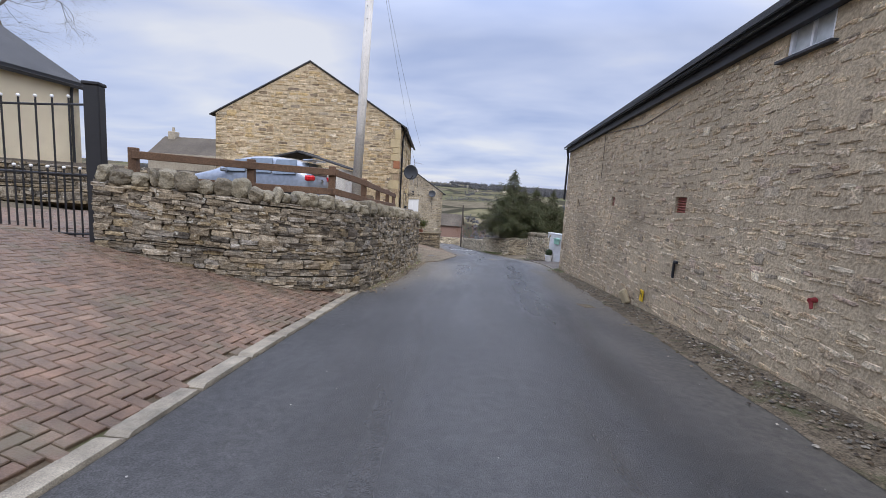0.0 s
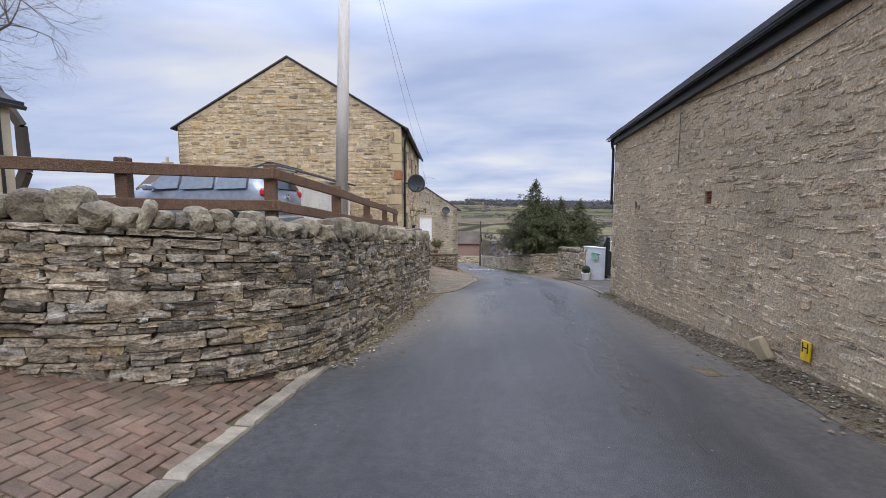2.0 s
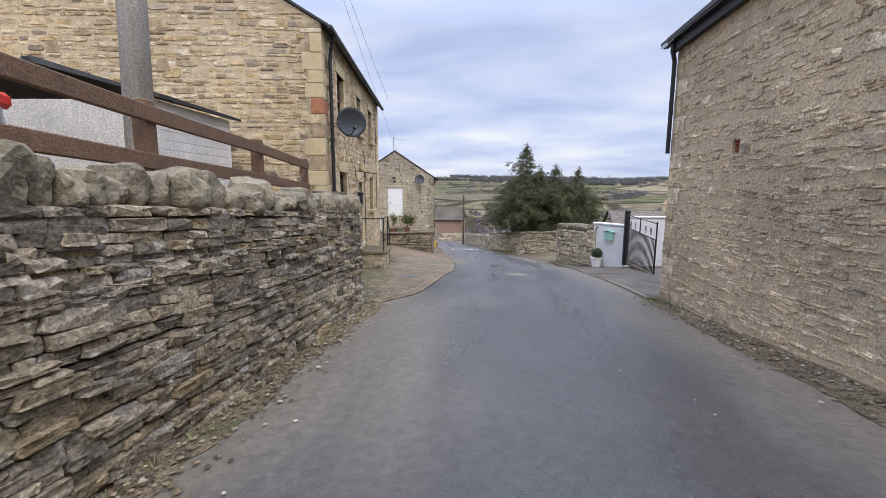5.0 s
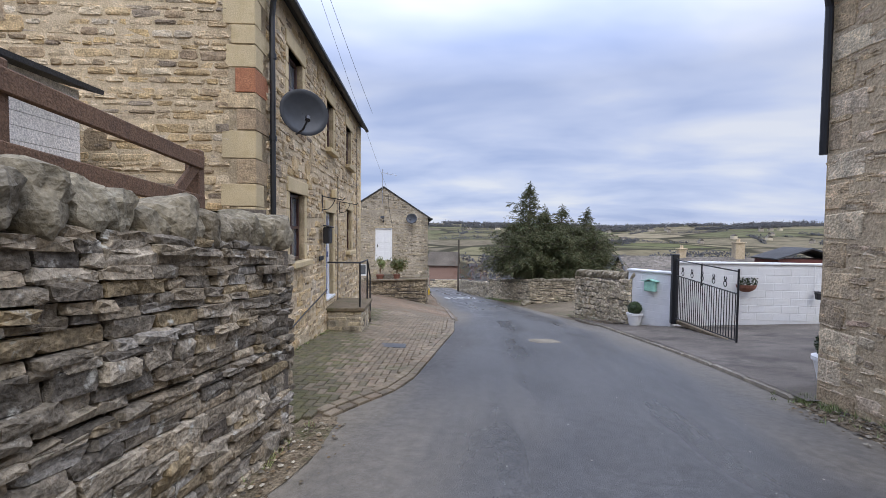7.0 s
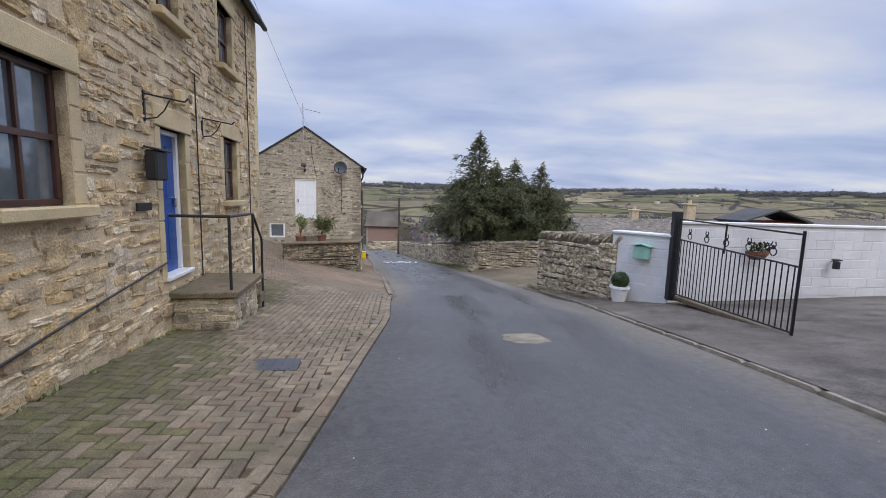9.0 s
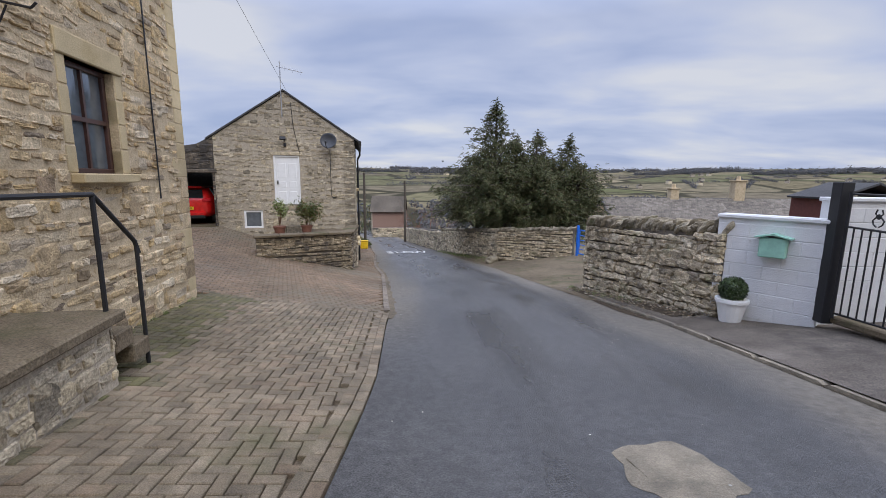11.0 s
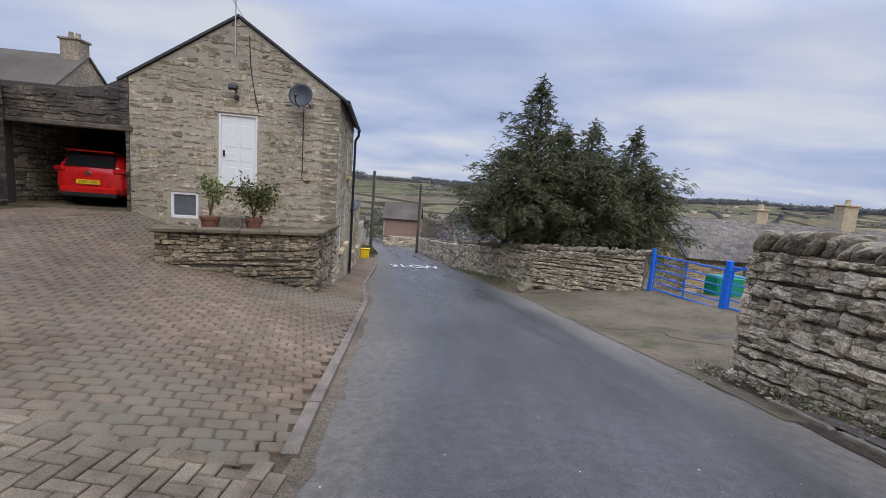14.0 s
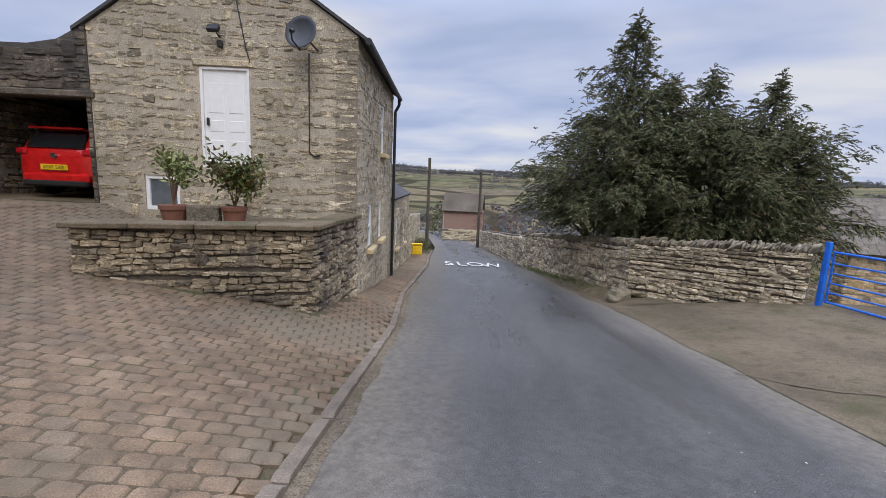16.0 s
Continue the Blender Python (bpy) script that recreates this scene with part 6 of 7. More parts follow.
# terrace cap
for p, q in (((-6.05, 32.1), (-3.36, 33.26)), ((-3.36, 33.26), (-3.5, 35.36))):
    d = Vector((q[0] - p[0], q[1] - p[1]))
    n = max(2, int(d.length / .62))
    for i in range(n):
        t = (i + .5) / n
        M = pose(p[0] + d.x * t, p[1] + d.y * t, -1.665, RNG.uniform(-.7, .7), RNG.uniform(-.7, .7), math.degrees(math.atan2(d.y, d.x))) @ pose(0, .14, 0)
        tagged(box_part("cap_stone", (0, 0, 0), (d.length / n - .01, .44, .075), CONC, None, "", .014, M), "flat grey cap stone on the terrace wall", "cap stone", "cap stones of the terrace")
tagged(raw("terrace_floor", [(-5.95, 32.45, -1.775), (-3.62, 33.5, -1.775), (-3.7, 35.3, -1.775), (-6.2, 34.95, -1.775)], [(0, 1, 2, 3)], CONC), "paved terrace behind its wall", kind="structure")


def pot_plant(label, m, r, h, leaves, size, material, sparse, pot_mat=None):
    p = thing("potted_plant", m, label, "potted plant")
    bm = bmesh.new()
    bm_rod(bm, (0, 0, 0), (0, 0, .24), r * .75, r, 18)
    bm_rod(bm, (0, 0, .22), (0, 0, .28), r * 1.08, r * 1.1, 18)
    part("pot", bm, pot_mat or TERRA, p, "terracotta pot")
    rng = random.Random(int(r * 1000) + leaves)
    bm = bmesh.new()
    V, F = [], []
    for i in range(9 if sparse else 7):
        a, sp = rng.uniform(0, 6.3), rng.uniform(.15, .75) * (size * .5)
        top = Vector((sp * math.cos(a), sp * math.sin(a), .28 + h * rng.uniform(.55, 1)))
        mid = Vector((top.x * .35, top.y * .35, .28 + (top.z - .28) * .55))
        bm_path(bm, [(0, 0, .25), mid, top], .008, 5)
        for _ in range(leaves // 8):
            t = rng.uniform(.3, 1.05)
            c = mid.lerp(top, min(1, t)) + Vector([rng.gauss(0, .09 if sparse else .12) for _ in range(3)])
            u = Vector([rng.gauss(0, 1) for _ in range(3)]).normalized() * rng.uniform(.04, .07)
            v = u.cross(Vector((rng.gauss(0, 1), rng.gauss(0, 1), 1))).normalized() * .022
            k = len(V)
            V += [c - u, c + v, c + u, c - v]
            F.append((k, k + 1, k + 2, k + 3))
    part("stem", bm, WOODF, p, "thin woody stems")
    raw("foliage", V, F, material, p)
    return p


LEAFG = mat("bay_leaf", [(.05, .075, .02), (.10, .13, .035), (.16, .15, .05), (.14, .09, .04)], pieces=True, bump=0, rough=.5)
LEAFY = mat("pale_leaf", [(.12, .16, .05), (.20, .24, .08), (.26, .27, .12)], pieces=True, bump=0, rough=.5)
pot_plant("leggy pale green shrub in a terracotta pot on the terrace", pose(-5.75, 33.55, -1.77), .19, .85, 340, 1.1, LEAFY, True)
pot_plant("dense bay shrub in a terracotta pot on the terrace", pose(-4.95, 33.85, -1.77), .18, .68, 1300, 1.15, LEAFG, False)
box_part_t = tagged(box_part("planter_trough", (0, 0, .14), (.45, .2, .28), DRY, None, "", .02, pose(-5.36, 33.7, -1.77, 0, 0, 22)), "dark stone trough between the pots", "trough")

gb = thing("grit_bin", pose(-5.25, 48.9, fall(48.9) + .1, 0, 0, 12), "yellow plastic grit bin on the pavement", "grit bin")
bm = bmesh.new()
bm_box(bm, (0, 0, .3), (.52, .42, .5), None, .05)
part("bin", bm, YELLOW, gb)
bm = bmesh.new()
bm_box(bm, (0, -.02, .55), (.58, .48, .12), Matrix.Rotation(-.3, 4, "X"), .05)
part("lid", bm, YELLOW, gb)

# ---- yard, white wall and gate ----


def white_wall(name, label, p, q, zlo, zhi, th, near):
    d = Vector((q[0] - p[0], q[1] - p[1]))
    w = slab(name, d.length, lambda s: zlo - .3, lambda s: zhi, th, WHITE_W, None, facing((p[0], p[1], 0), math.degrees(math.atan2(d.y, d.x))))
    tagged(w, label, "wall")
    rng = random.Random(4)
    pl, z, j = [], zlo, 0
    while z < zhi - .05:
        s = -.22 * (j % 2)
        while s < d.length:
            a, b = max(0, s), min(d.length, s + .44)
            if b - a > .05:
                pl.append((pose((a + b) / 2, .03, z + .1075) @ Matrix.Diagonal((b - a - .006, .034 + rng.uniform(0, .005), min(.215, zhi - z) - .006, 1)), (s, z)))
            s += .44
        z += .215
        j += 1
    lay(w, "block", FLATB, pl, WHITE_W, lambda k: k[0])
    cp = bmesh.new()
    bm_box(cp, (d.length / 2, th / 2, zhi + .03), (d.length + .04, th + .08, .06), None, .012)
    part("coping", cp, WHITE_W, w, "white coping")
    return w


def unit_flat():
    v, f = unit_block(.02)
    return np.stack([v[:, 0], -1 - v[:, 2] * 1.0, v[:, 1]], 1) * np.array([1, 1, 1]), f


fv, ff = unit_flat()
fv[:, 1] = -(fv[:, 1] + 1) * -1 - 1
FLATB = [(fv, ff)]
white_wall("pier_wall", "white-painted rough block wall by the gatepost", (3.93, 26.13), (4.78, 25.05), -2.05, -.47, .3, 0)
white_wall("yard_wall", "long white-painted block wall closing the yard", (4.95, 25.2), (17, 24.84), -1.75, -.16, .22, 0)
pg = thing("yard_gate", pose(4.83, 24.98, -1.88, 0, 0, 265.6), "black wrought iron yard gate with scrollwork", "gate")
bm = bmesh.new()
bm_box(bm, (-.02, 0, 1.0), (.17, .17, 2.0), None, .01)
part("gatepost", bm, BLACK, pg, "square black gatepost")
GL = 3.45
lift_g = lambda s: .12 + .055 * s
for z in (.06, 1.28, 1.62):
    bm = bmesh.new()
    bm_rod(bm, (.1, 0, lift_g(0) + z + (.1 if z == 1.62 else 0)), (GL, 0, lift_g(GL) + z - (.12 if z == 1.62 else .25 if z > 1 else 0)), .015, n=6)
    part("rail", bm, BLACK, pg)
for s in (.12, GL):
    bm = bmesh.new()
    bm_rod(bm, (s, 0, lift_g(s) - (.02 if s < 1 else .15)), (s, 0, lift_g(s) + (1.75 if s < 1 else 1.55)), .022, n=8)
    part("stile", bm, BLACK, pg)
for i in range(27):
    s = .24 + .12 * i
    bm = bmesh.new()
    bm_rod(bm, (s, 0, lift_g(s) + .06), (s, 0, lift_g(s) + 1.28 - .25 * s / GL), .0105, n=6)
    part("bar", bm, BLACK, pg)
for s in (.55, 1.15, 1.75, 2.35, 2.9):
    bm = bmesh.new()
    z = lift_g(s) + 1.45 - .2 * s / GL
    for sx in (-1, 1):
        bm_path(bm, [(s + sx * .015, 0, z - .13), (s + sx * .06, 0, z - .1), (s + sx * .075, 0, z - .05), (s + sx * .045, 0, z - .02), (s + sx * .015, 0, z), (s + sx * .05, 0, z + .04), (s + sx * .03, 0, z + .09)], .009, 5)
    bm_box(bm, (s, 0, z), (.05, .02, .05), Matrix.Rotation(.785, 4, "Y"))
    part("scroll", bm, BLACK, pg, "iron scroll with leaf")
bm = bmesh.new()
bm_rod(bm, (1.72, 0, 1.3), (1.72, 0, 1.85), .018, n=6)
part("mid_stile", bm, BLACK, pg)

gx_m = facing((3.93, 26.13, 0), math.degrees(math.atan2(-1.08, .85)))
gl = thing("letter_box", gx_m @ pose(.78, -.09, -1.02), "sage green metal letter box on the white wall", "letter box")
bm = bmesh.new()
bm_box(bm, (0, 0, .15), (.34, .14, .3), None, .015)
part("box", bm, GREENB, gl)
bm = bmesh.new()
bm_box(bm, (-.1, -.01, .33), (.26, .19, .02), Matrix.Rotation(-.22, 4, "Y"))
bm_box(bm, (.1, -.01, .33), (.26, .19, .02), Matrix.Rotation(.22, 4, "Y"))
part("lid", bm, GREENB, gl)
BOX = mat("box_leaf", [(.012, .025, .008), (.03, .05, .014), (.05, .08, .02)], pieces=True, bump=0, rough=.5)


def box_ball(label, m, r):
    p = thing("potted_plant", m, label, "potted plant", "clipped balls at the gate")
    bm = bmesh.new()
    bm_rod(bm, (0, 0, 0), (0, 0, .36), .15, .22, 20)
    bm_rod(bm, (0, 0, .33), (0, 0, .38), .235, .235, 20)
    part("pot", bm, WHITEP, p, "white tapered pot")
    rng = random.Random(3)
    V, F = [], []
    for _ in range(2600):
        d = Vector([rng.gauss(0, 1) for _ in range(3)]).normalized()
        c = d * r * rng.uniform(.82, 1.03) + Vector((0, 0, .38 + r * .75))
        u = Vector([rng.gauss(0, 1) for _ in range(3)]).normalized() * .018
        v = u.cross(d).normalized() * .011
        k = len(V)
        V += [c - u, c + v, c + u, c - v]
        F.append((k, k + 1, k + 2, k + 3))
    raw("foliage", V, F, BOX, p)
    bm = bmesh.new()
    bmesh.ops.create_icosphere(bm, subdivisions=2, radius=r * .85, matrix=Matrix.Translation((0, 0, .38 + r * .75)))
    part("core", bm, BOX, p)


box_ball("clipped box ball in a white pot by the white wall", pose(4.0, 25.72, rightside(4.0, 25.72) + .02), .2)
box_ball("clipped box ball in a white pot by the barn corner", pose(3.78, 18.1, rightside(3.78, 18.1) + .025), .2)
for x, z in ((6.8, -.72), (10.55, -.66)):
    hb = thing("wall_basket", pose(x, 25.13 - (x - 5) * .03 - .02, z), "half-round coir wall basket with small shrubs", "wall basket", "baskets on the yard wall")
    bm = bmesh.new()
    bmesh.ops.create_uvsphere(bm, u_segments=16, v_segments=8, radius=1, matrix=Matrix.Diagonal((.28, .2, .22, 1)))
    bmesh.ops.delete(bm, geom=[q for q in bm.verts if q.co.z > .01 or q.co.y > .02], context="VERTS")
    part("basket", bm, TERRA, hb, "brown coir liner")
    rng = random.Random(8)
    V, F = [], []
    for _ in range(260):
        c = Vector((rng.choice((-.15, 0, .15)) + rng.gauss(0, .04), -.1 + rng.gauss(0, .04), rng.uniform(0, .2)))
        u = Vector([rng.gauss(0, 1) for _ in range(3)]).normalized() * .03
        v = u.cross(Vector((1, .3, .5))).normalized() * .015
        k = len(V)
        V += [c - u, c + v, c + u, c - v]
        F.append((k, k + 1, k + 2, k + 3))
    raw("foliage", V, F, BOX, hb)
yl = thing("wall_lantern", pose(8.63, 25.0, -1.0), "small black wall lantern on the white wall", "lamp")
bm = bmesh.new()
bm_box(bm, (0, -.08, 0), (.11, .11, .18), None, .015)
bm_box(bm, (0, -.08, .12), (.15, .15, .03), None, .01)
bm_rod(bm, (0, .06, .06), (0, -.08, .14), .012, n=6)
part("lantern", bm, BLACK, yl)
bm = bmesh.new()
bm_rod(bm, (0, .05, .1), (0, .05, .82), .008, n=6)
part("conduit", bm, WHITEP, yl, "white conduit")
ys = thing("yard_shed", pose(14.95, 34.0, -2.9), "small dark red shed with shallow felt roof", "shed")
bm = bmesh.new()
bm_box(bm, (0, .9, 1.2), (2.8, 1.8, 2.5))
part("wall", bm, plain("dark_red_boards", (.12, .035, .026), .7), ys, "dark red boarding")
for sx in (-1, 1):
    bm = bmesh.new()
    bm_box(bm, (.79 * sx, .8, 2.71), (1.68, 2.0, .07), Matrix.Rotation(radians(18.5 * sx), 4, "Y"))
    part("roof", bm, ROOFD, ys, "dark felt roof slope")
fr_ = thing("long_outbuilding", pose(27.5, 36.5, -3.0), "long low outbuilding with grey roof behind the yard", "outbuilding")
bm = bmesh.new()
bm_box(bm, (0, 0, .8), (18, 5, 1.8))
part("wall", bm, GREY_M, fr_)
bm = bmesh.new()
bm_box(bm, (0, -1.6, 2.05), (18.4, 3.6, .1), Matrix.Rotation(radians(17), 4, "X"))
part("roof", bm, TILE, fr_, "grey sheet roof")

# ---- farm entrance ----
bgates = [((5.62, 37.3), (6.35, 34.95)), ((6.35, 34.95), (7.2, 32.3))]
for gi, (p, q) in enumerate(bgates):
    d = Vector((q[0] - p[0], q[1] - p[1]))
    g = thing("field_gate", pose(p[0], p[1], -3.18 + .12 * gi, 0, 0, math.degrees(math.atan2(d.y, d.x))), "bright blue tubular steel field gate", "gate", "blue gates")
    L = d.length
    bm = bmesh.new()
    w = .09 if gi == 0 else .13
    bm_box(bm, (0, 0, .66), (w, w, 1.4 if gi == 0 else 1.3), None, .008)
    part("gatepost", bm, BLUEG, g, "blue steel gatepost")
    for z in (.16, .36, .55, .75, .95, 1.17):
        bm = bmesh.new()
        bm_rod(bm, (.12, 0, z), (L - .08, 0, z + .02), .024 if z in (.16, 1.17) else .017, n=8)
        part("rail", bm, BLUEG, g)
    for s in (.13, L * .5, L - .1):
        bm = bmesh.new()
        bm_box(bm, (s, 0, .67), (.035, .02, 1.02))
        part("upright", bm, BLUEG, g)
    if gi:
        bm = bmesh.new()
        bm_box(bm, (.3, 0, 1.15), (.65, .03, .05), Matrix.Rotation(-.45, 4, "Y"))
        part("latch_bar", bm, BLUEG, g)

farm = thing("farm_cottage", pose(9.6, 42.4, -4.9, 0, 0, -3), "low stone farm building with stone slate roof", "house")
fop = [(2.3, 2.9, 1.0, 2.2), (4.4, 5.0, 1.0, 2.2), (7.2, 8.0, .9, 2.2)]
fw = slab("wall", 16, lambda s: -.6, lambda s: 2.45, .4, GREY_M, farm, pose(0, 0, 0), fop)
lay(fw, "stone", STONES, courses(9, lambda s: 0, lambda s: 2.4, fop, h=(.1, .2), w=(.2, .55), proud=(0, .03), gap=.016, seed=81), GOLD, lambda k: k[0], 150)
fe = slab("gable_wall", 5, lambda s: -.6, lambda s: 2.45 + 1.5 * (1 - abs(2 * s / 5 - 1)), .4, GREY_M, farm, facing((0, 5, 0), -90), n=2)
lay(fe, "stone", STONES, courses(5, lambda s: 0, lambda s: 2.4 + 1.5 * (1 - abs(2 * s / 5 - 1)), h=(.1, .2), w=(.2, .55), proud=(0, .03), gap=.016, seed=82), GOLD, lambda k: -k[0], 150)
for a, b, c, d in fop:
    window(farm, pose(a, 0, c), b - a, d - c, POLEW, (1, 0), True, True, deep=.1)
fro = box_part("roof", (0, 0, 0), (16.4, 3.2, .06), ROOFD, farm, "stone slate roof slope", 0, pose(8, 1.15, 3.15, 31, 0, 0))
box_part("roof", (0, 0, 0), (16.4, 3.2, .06), ROOFD, farm, "stone slate roof slope", 0, pose(8, 3.85, 3.15, -31, 0, 0))
pl = []
for j in range(20):
    x = -8.1 + .12 * (j % 2)
    while x < 8.1:
        w = RNG.uniform(.18, .36)
        pl.append((pose(x + w / 2, -1.55 + .155 * j, .06, 9 + RNG.uniform(-1.5, 1.5), RNG.uniform(-.6, .6), RNG.uniform(-.6, .6)) @ Matrix.Diagonal((w - .008, .22, .045, 1)), (x, j)))
        x += w
lay(fro, "slate", BLOCKS, pl, SLATE, lambda k: k[0])
for x, w, top in ((4.2, .5, 4.55), (8.0, .62, 5.05)):
    bm = bmesh.new()
    bm_box(bm, (x, 2.5, (top + 3.6) / 2), (w, w * .9, top - 3.6), None, .02)
    bm_box(bm, (x, 2.5, top), (w + .12, w * .9 + .12, .09), None, .02)
    bm_rod(bm, (x, 2.5, top), (x, 2.5, top + .28), .12, .1, 12)
    part("chimney", bm, GOLD_M, farm, "stone chimney with a clay pot")
tagged(box_part("water_trough", (0, 0, .3), (1.2, .6, .7), plain("green_plastic", (.01, .25, .13), .4), None, "", .06, pose(8.3, 37.8, rightside(8.3, 37.8) - .01, 0, 0, 10)), "green plastic trough beside the farm building", "trough")
lr = unit_boulder(random.Random(2))
tagged(raw("boulder", lr[0] * np.array([.55, .4, .32]), lr[1], COPE, None, pose(2.2, 39.0, rightside(2.2, 39.0) + .1, 0, 0, 30)), "mossy boulder at the corner of the lane wall", "boulder")

# ---- barn foot ----
sl = tagged(box_part("stone_slab", (0, 0, 0), (.27, .10, .33), DRESSED, None, "", .03, bm_m @ pose(7.85, -.13, -.47, 16, -28, 0)), "broken pale stone slab leaning against the barn", "slab")
hy = thing("hydrant_sign", bm_m @ pose(8.52, -.035, -.27), "small yellow hydrant marker plate with a black H", "sign")
bm = bmesh.new()
bm_box(bm, (0, 0, 0), (.15, .02, .24), None, .004)
pt = part("plate", bm, YELLOW, hy)
letters("H", .17, BLACK, pose(0, -.0125, .03, 90, 0, 0), pt, "plate_letter", .001)
ti = thing("wall_tie", bm_m @ pose(9.75, -.04, .5), "rusty black iron tie bar on the barn", "wall tie")
bm = bmesh.new()
bm_box(bm, (0, 0, 0), (.05, .04, .3), None, .01)
bm_box(bm, (.05, 0, .14), (.12, .04, .05), None, .01)
part("bar", bm, BLACK, ti)
rd = thing("hose_reel_cap", bm_m @ pose(12.85, -.05, .73), "faded red plastic cap on a short pipe", "pipe cap")
bm = bmesh.new()
bm_rod(bm, (0, .04, 0), (.01, -.03, -.01), .03, .026, 12)
bm_rod(bm, (.01, -.01, -.02), (.04, -.02, -.09), .02, .014, 10)
part("cap", bm, plain("faded_red", (.28, .03, .03), .6), rd)

rh = thing("rear_house", pose(-19.5, 44.5, -1.45, 0, 0, 6), "grey stone house with stone slate roof and chimney behind the garage", "house")
bm = bmesh.new()
bm_box(bm, (-6, 3, 1.8), (12, 6, 3.8))
part("wall", bm, OLDWALL, rh)
raw("gable_wall", [(.02, -.02, -.2), (.02, 6.02, -.2), (.02, 6.02, 3.7), (.02, 3, 6.2), (.02, -.02, 3.7), (-.3, -.02, -.2), (-.3, 6.02, -.2), (-.3, 6.02, 3.7), (-.3, 3, 6.2), (-.3, -.02, 3.7)], [(0, 1, 2, 3, 4), (9, 8, 7, 6, 5), (0, 5, 6, 1), (1, 6, 7, 2), (2, 7, 8, 3), (3, 8, 9, 4), (4, 9, 5, 0)], OLDWALL, rh)
for sy, y in ((1, 1.4), (-1, 4.6)):
    bm = bmesh.new()
    bm_box(bm, (-6, y, 4.98), (12.2, 4.1, .1), Matrix.Rotation(radians(39.5 * sy), 4, "X"))
    part("roof", bm, TILE, rh, "stone slate roof slope")
bm = bmesh.new()
bm_box(bm, (-.6, 3, 6.4), (.9, .8, 1.3), None, .03)
bm_box(bm, (-.6, 3, 7.05), (1.05, .95, .12), None, .03)
bm_rod(bm, (-.75, 3, 7.1), (-.75, 3, 7.45), .13, .1, 12)
bm_rod(bm, (-.42, 3, 7.1), (-.42, 3, 7.4), .13, .1, 12)
part("chimney", bm, OLDWALL, rh, "stone chimney with two pots")

st_ = tagged(box_part("gate_threshold", (0, 0, 0), (.26, 3.5, .1), CONC, None, "", .02, pose(4.86, 23.2, -1.72, -3.2, 0, -4.4)), "concrete threshold strip under the yard gate", "threshold")


def tufts(label, n, where, seed, tall=(.05, .16)):
    rng = random.Random(seed)
    V, F = [], []
    for _ in range(n):
        x, y, z = where(rng)
        for _ in range(7):
            a = rng.uniform(0, 6.3)
            hgt, out = rng.uniform(*tall), rng.uniform(.01, .07)
            px, py = -math.sin(a) * .005, math.cos(a) * .005
            bx, by = x + rng.gauss(0, .02), y + rng.gauss(0, .02)
            k = len(V)
            V += [(bx - px, by - py, z - .01), (bx + px, by + py, z - .01), (bx + math.cos(a) * out, by + math.sin(a) * out, z + hgt)]
            F.append((k, k + 1, k + 2))
    return tagged(raw("grass", V, F, LEAFY), label, "grass", kind="stuff")


def at_barn(r):
    y = r.uniform(16.3, 17.9)
    x = 3.22 - abs(r.gauss(0, .16))
    return x, y, camber(min(x, lerp(RIGHT, y)), y) + .02 + .1 * max(0, x - 3)


def at_lane_wall(r):
    y = r.uniform(39.6, 47.5)
    x = 2.5 - (y - 39.3) * .28 - abs(r.gauss(0, .2))
    return x, y, rightside(x, y) + .03


def at_field_wall(r):
    y = r.uniform(27.5, 30.4)
    x = lerp([(25.6, 3.95), (29.9, 3.05)], y) - abs(r.gauss(0, .14))
    return x, y, rightside(x, y) + .04


def at_house(r):
    y = r.uniform(17.6, 26.2)
    x = house_x(y) + .03 + abs(r.gauss(0, .03))
    return x, y, court(x, y)


def at_road_wall(r):
    y = r.uniform(8.9, 16.2)
    return -2.36 + abs(r.gauss(0, .05)), y, camber(-2.35, y) + .01


tufts("green weeds at the barn corner", 80, at_barn, 1, (.02, .08))
tufts("rough grass along the lane wall", 420, at_lane_wall, 2)
tufts("rough grass along the field wall", 70, at_field_wall, 3, (.02, .09))
tufts("weeds along the foot of the house", 90, at_house, 4, (.02, .07))
tufts("weeds along the foot of the roadside wall", 60, at_road_wall, 5, (.02, .08))

# ---- trees and shrubs ----
NEEDLE = mat("cypress_leaf", [(0.038, 0.058, 0.022), (0.064, 0.085, 0.031), (0.111, 0.111, 0.044), (0.049, 0.070, 0.027), (0.170, 0.132, 0.068), (0.085, 0.100, 0.039)], pieces=True, bump=0, rough=.8, big=0, grain=.2)
BARK = mat("bark", [(.06, .048, .036), (.11, .09, .07)], scale=9, bump=.8, squash=(3, 3, .6))


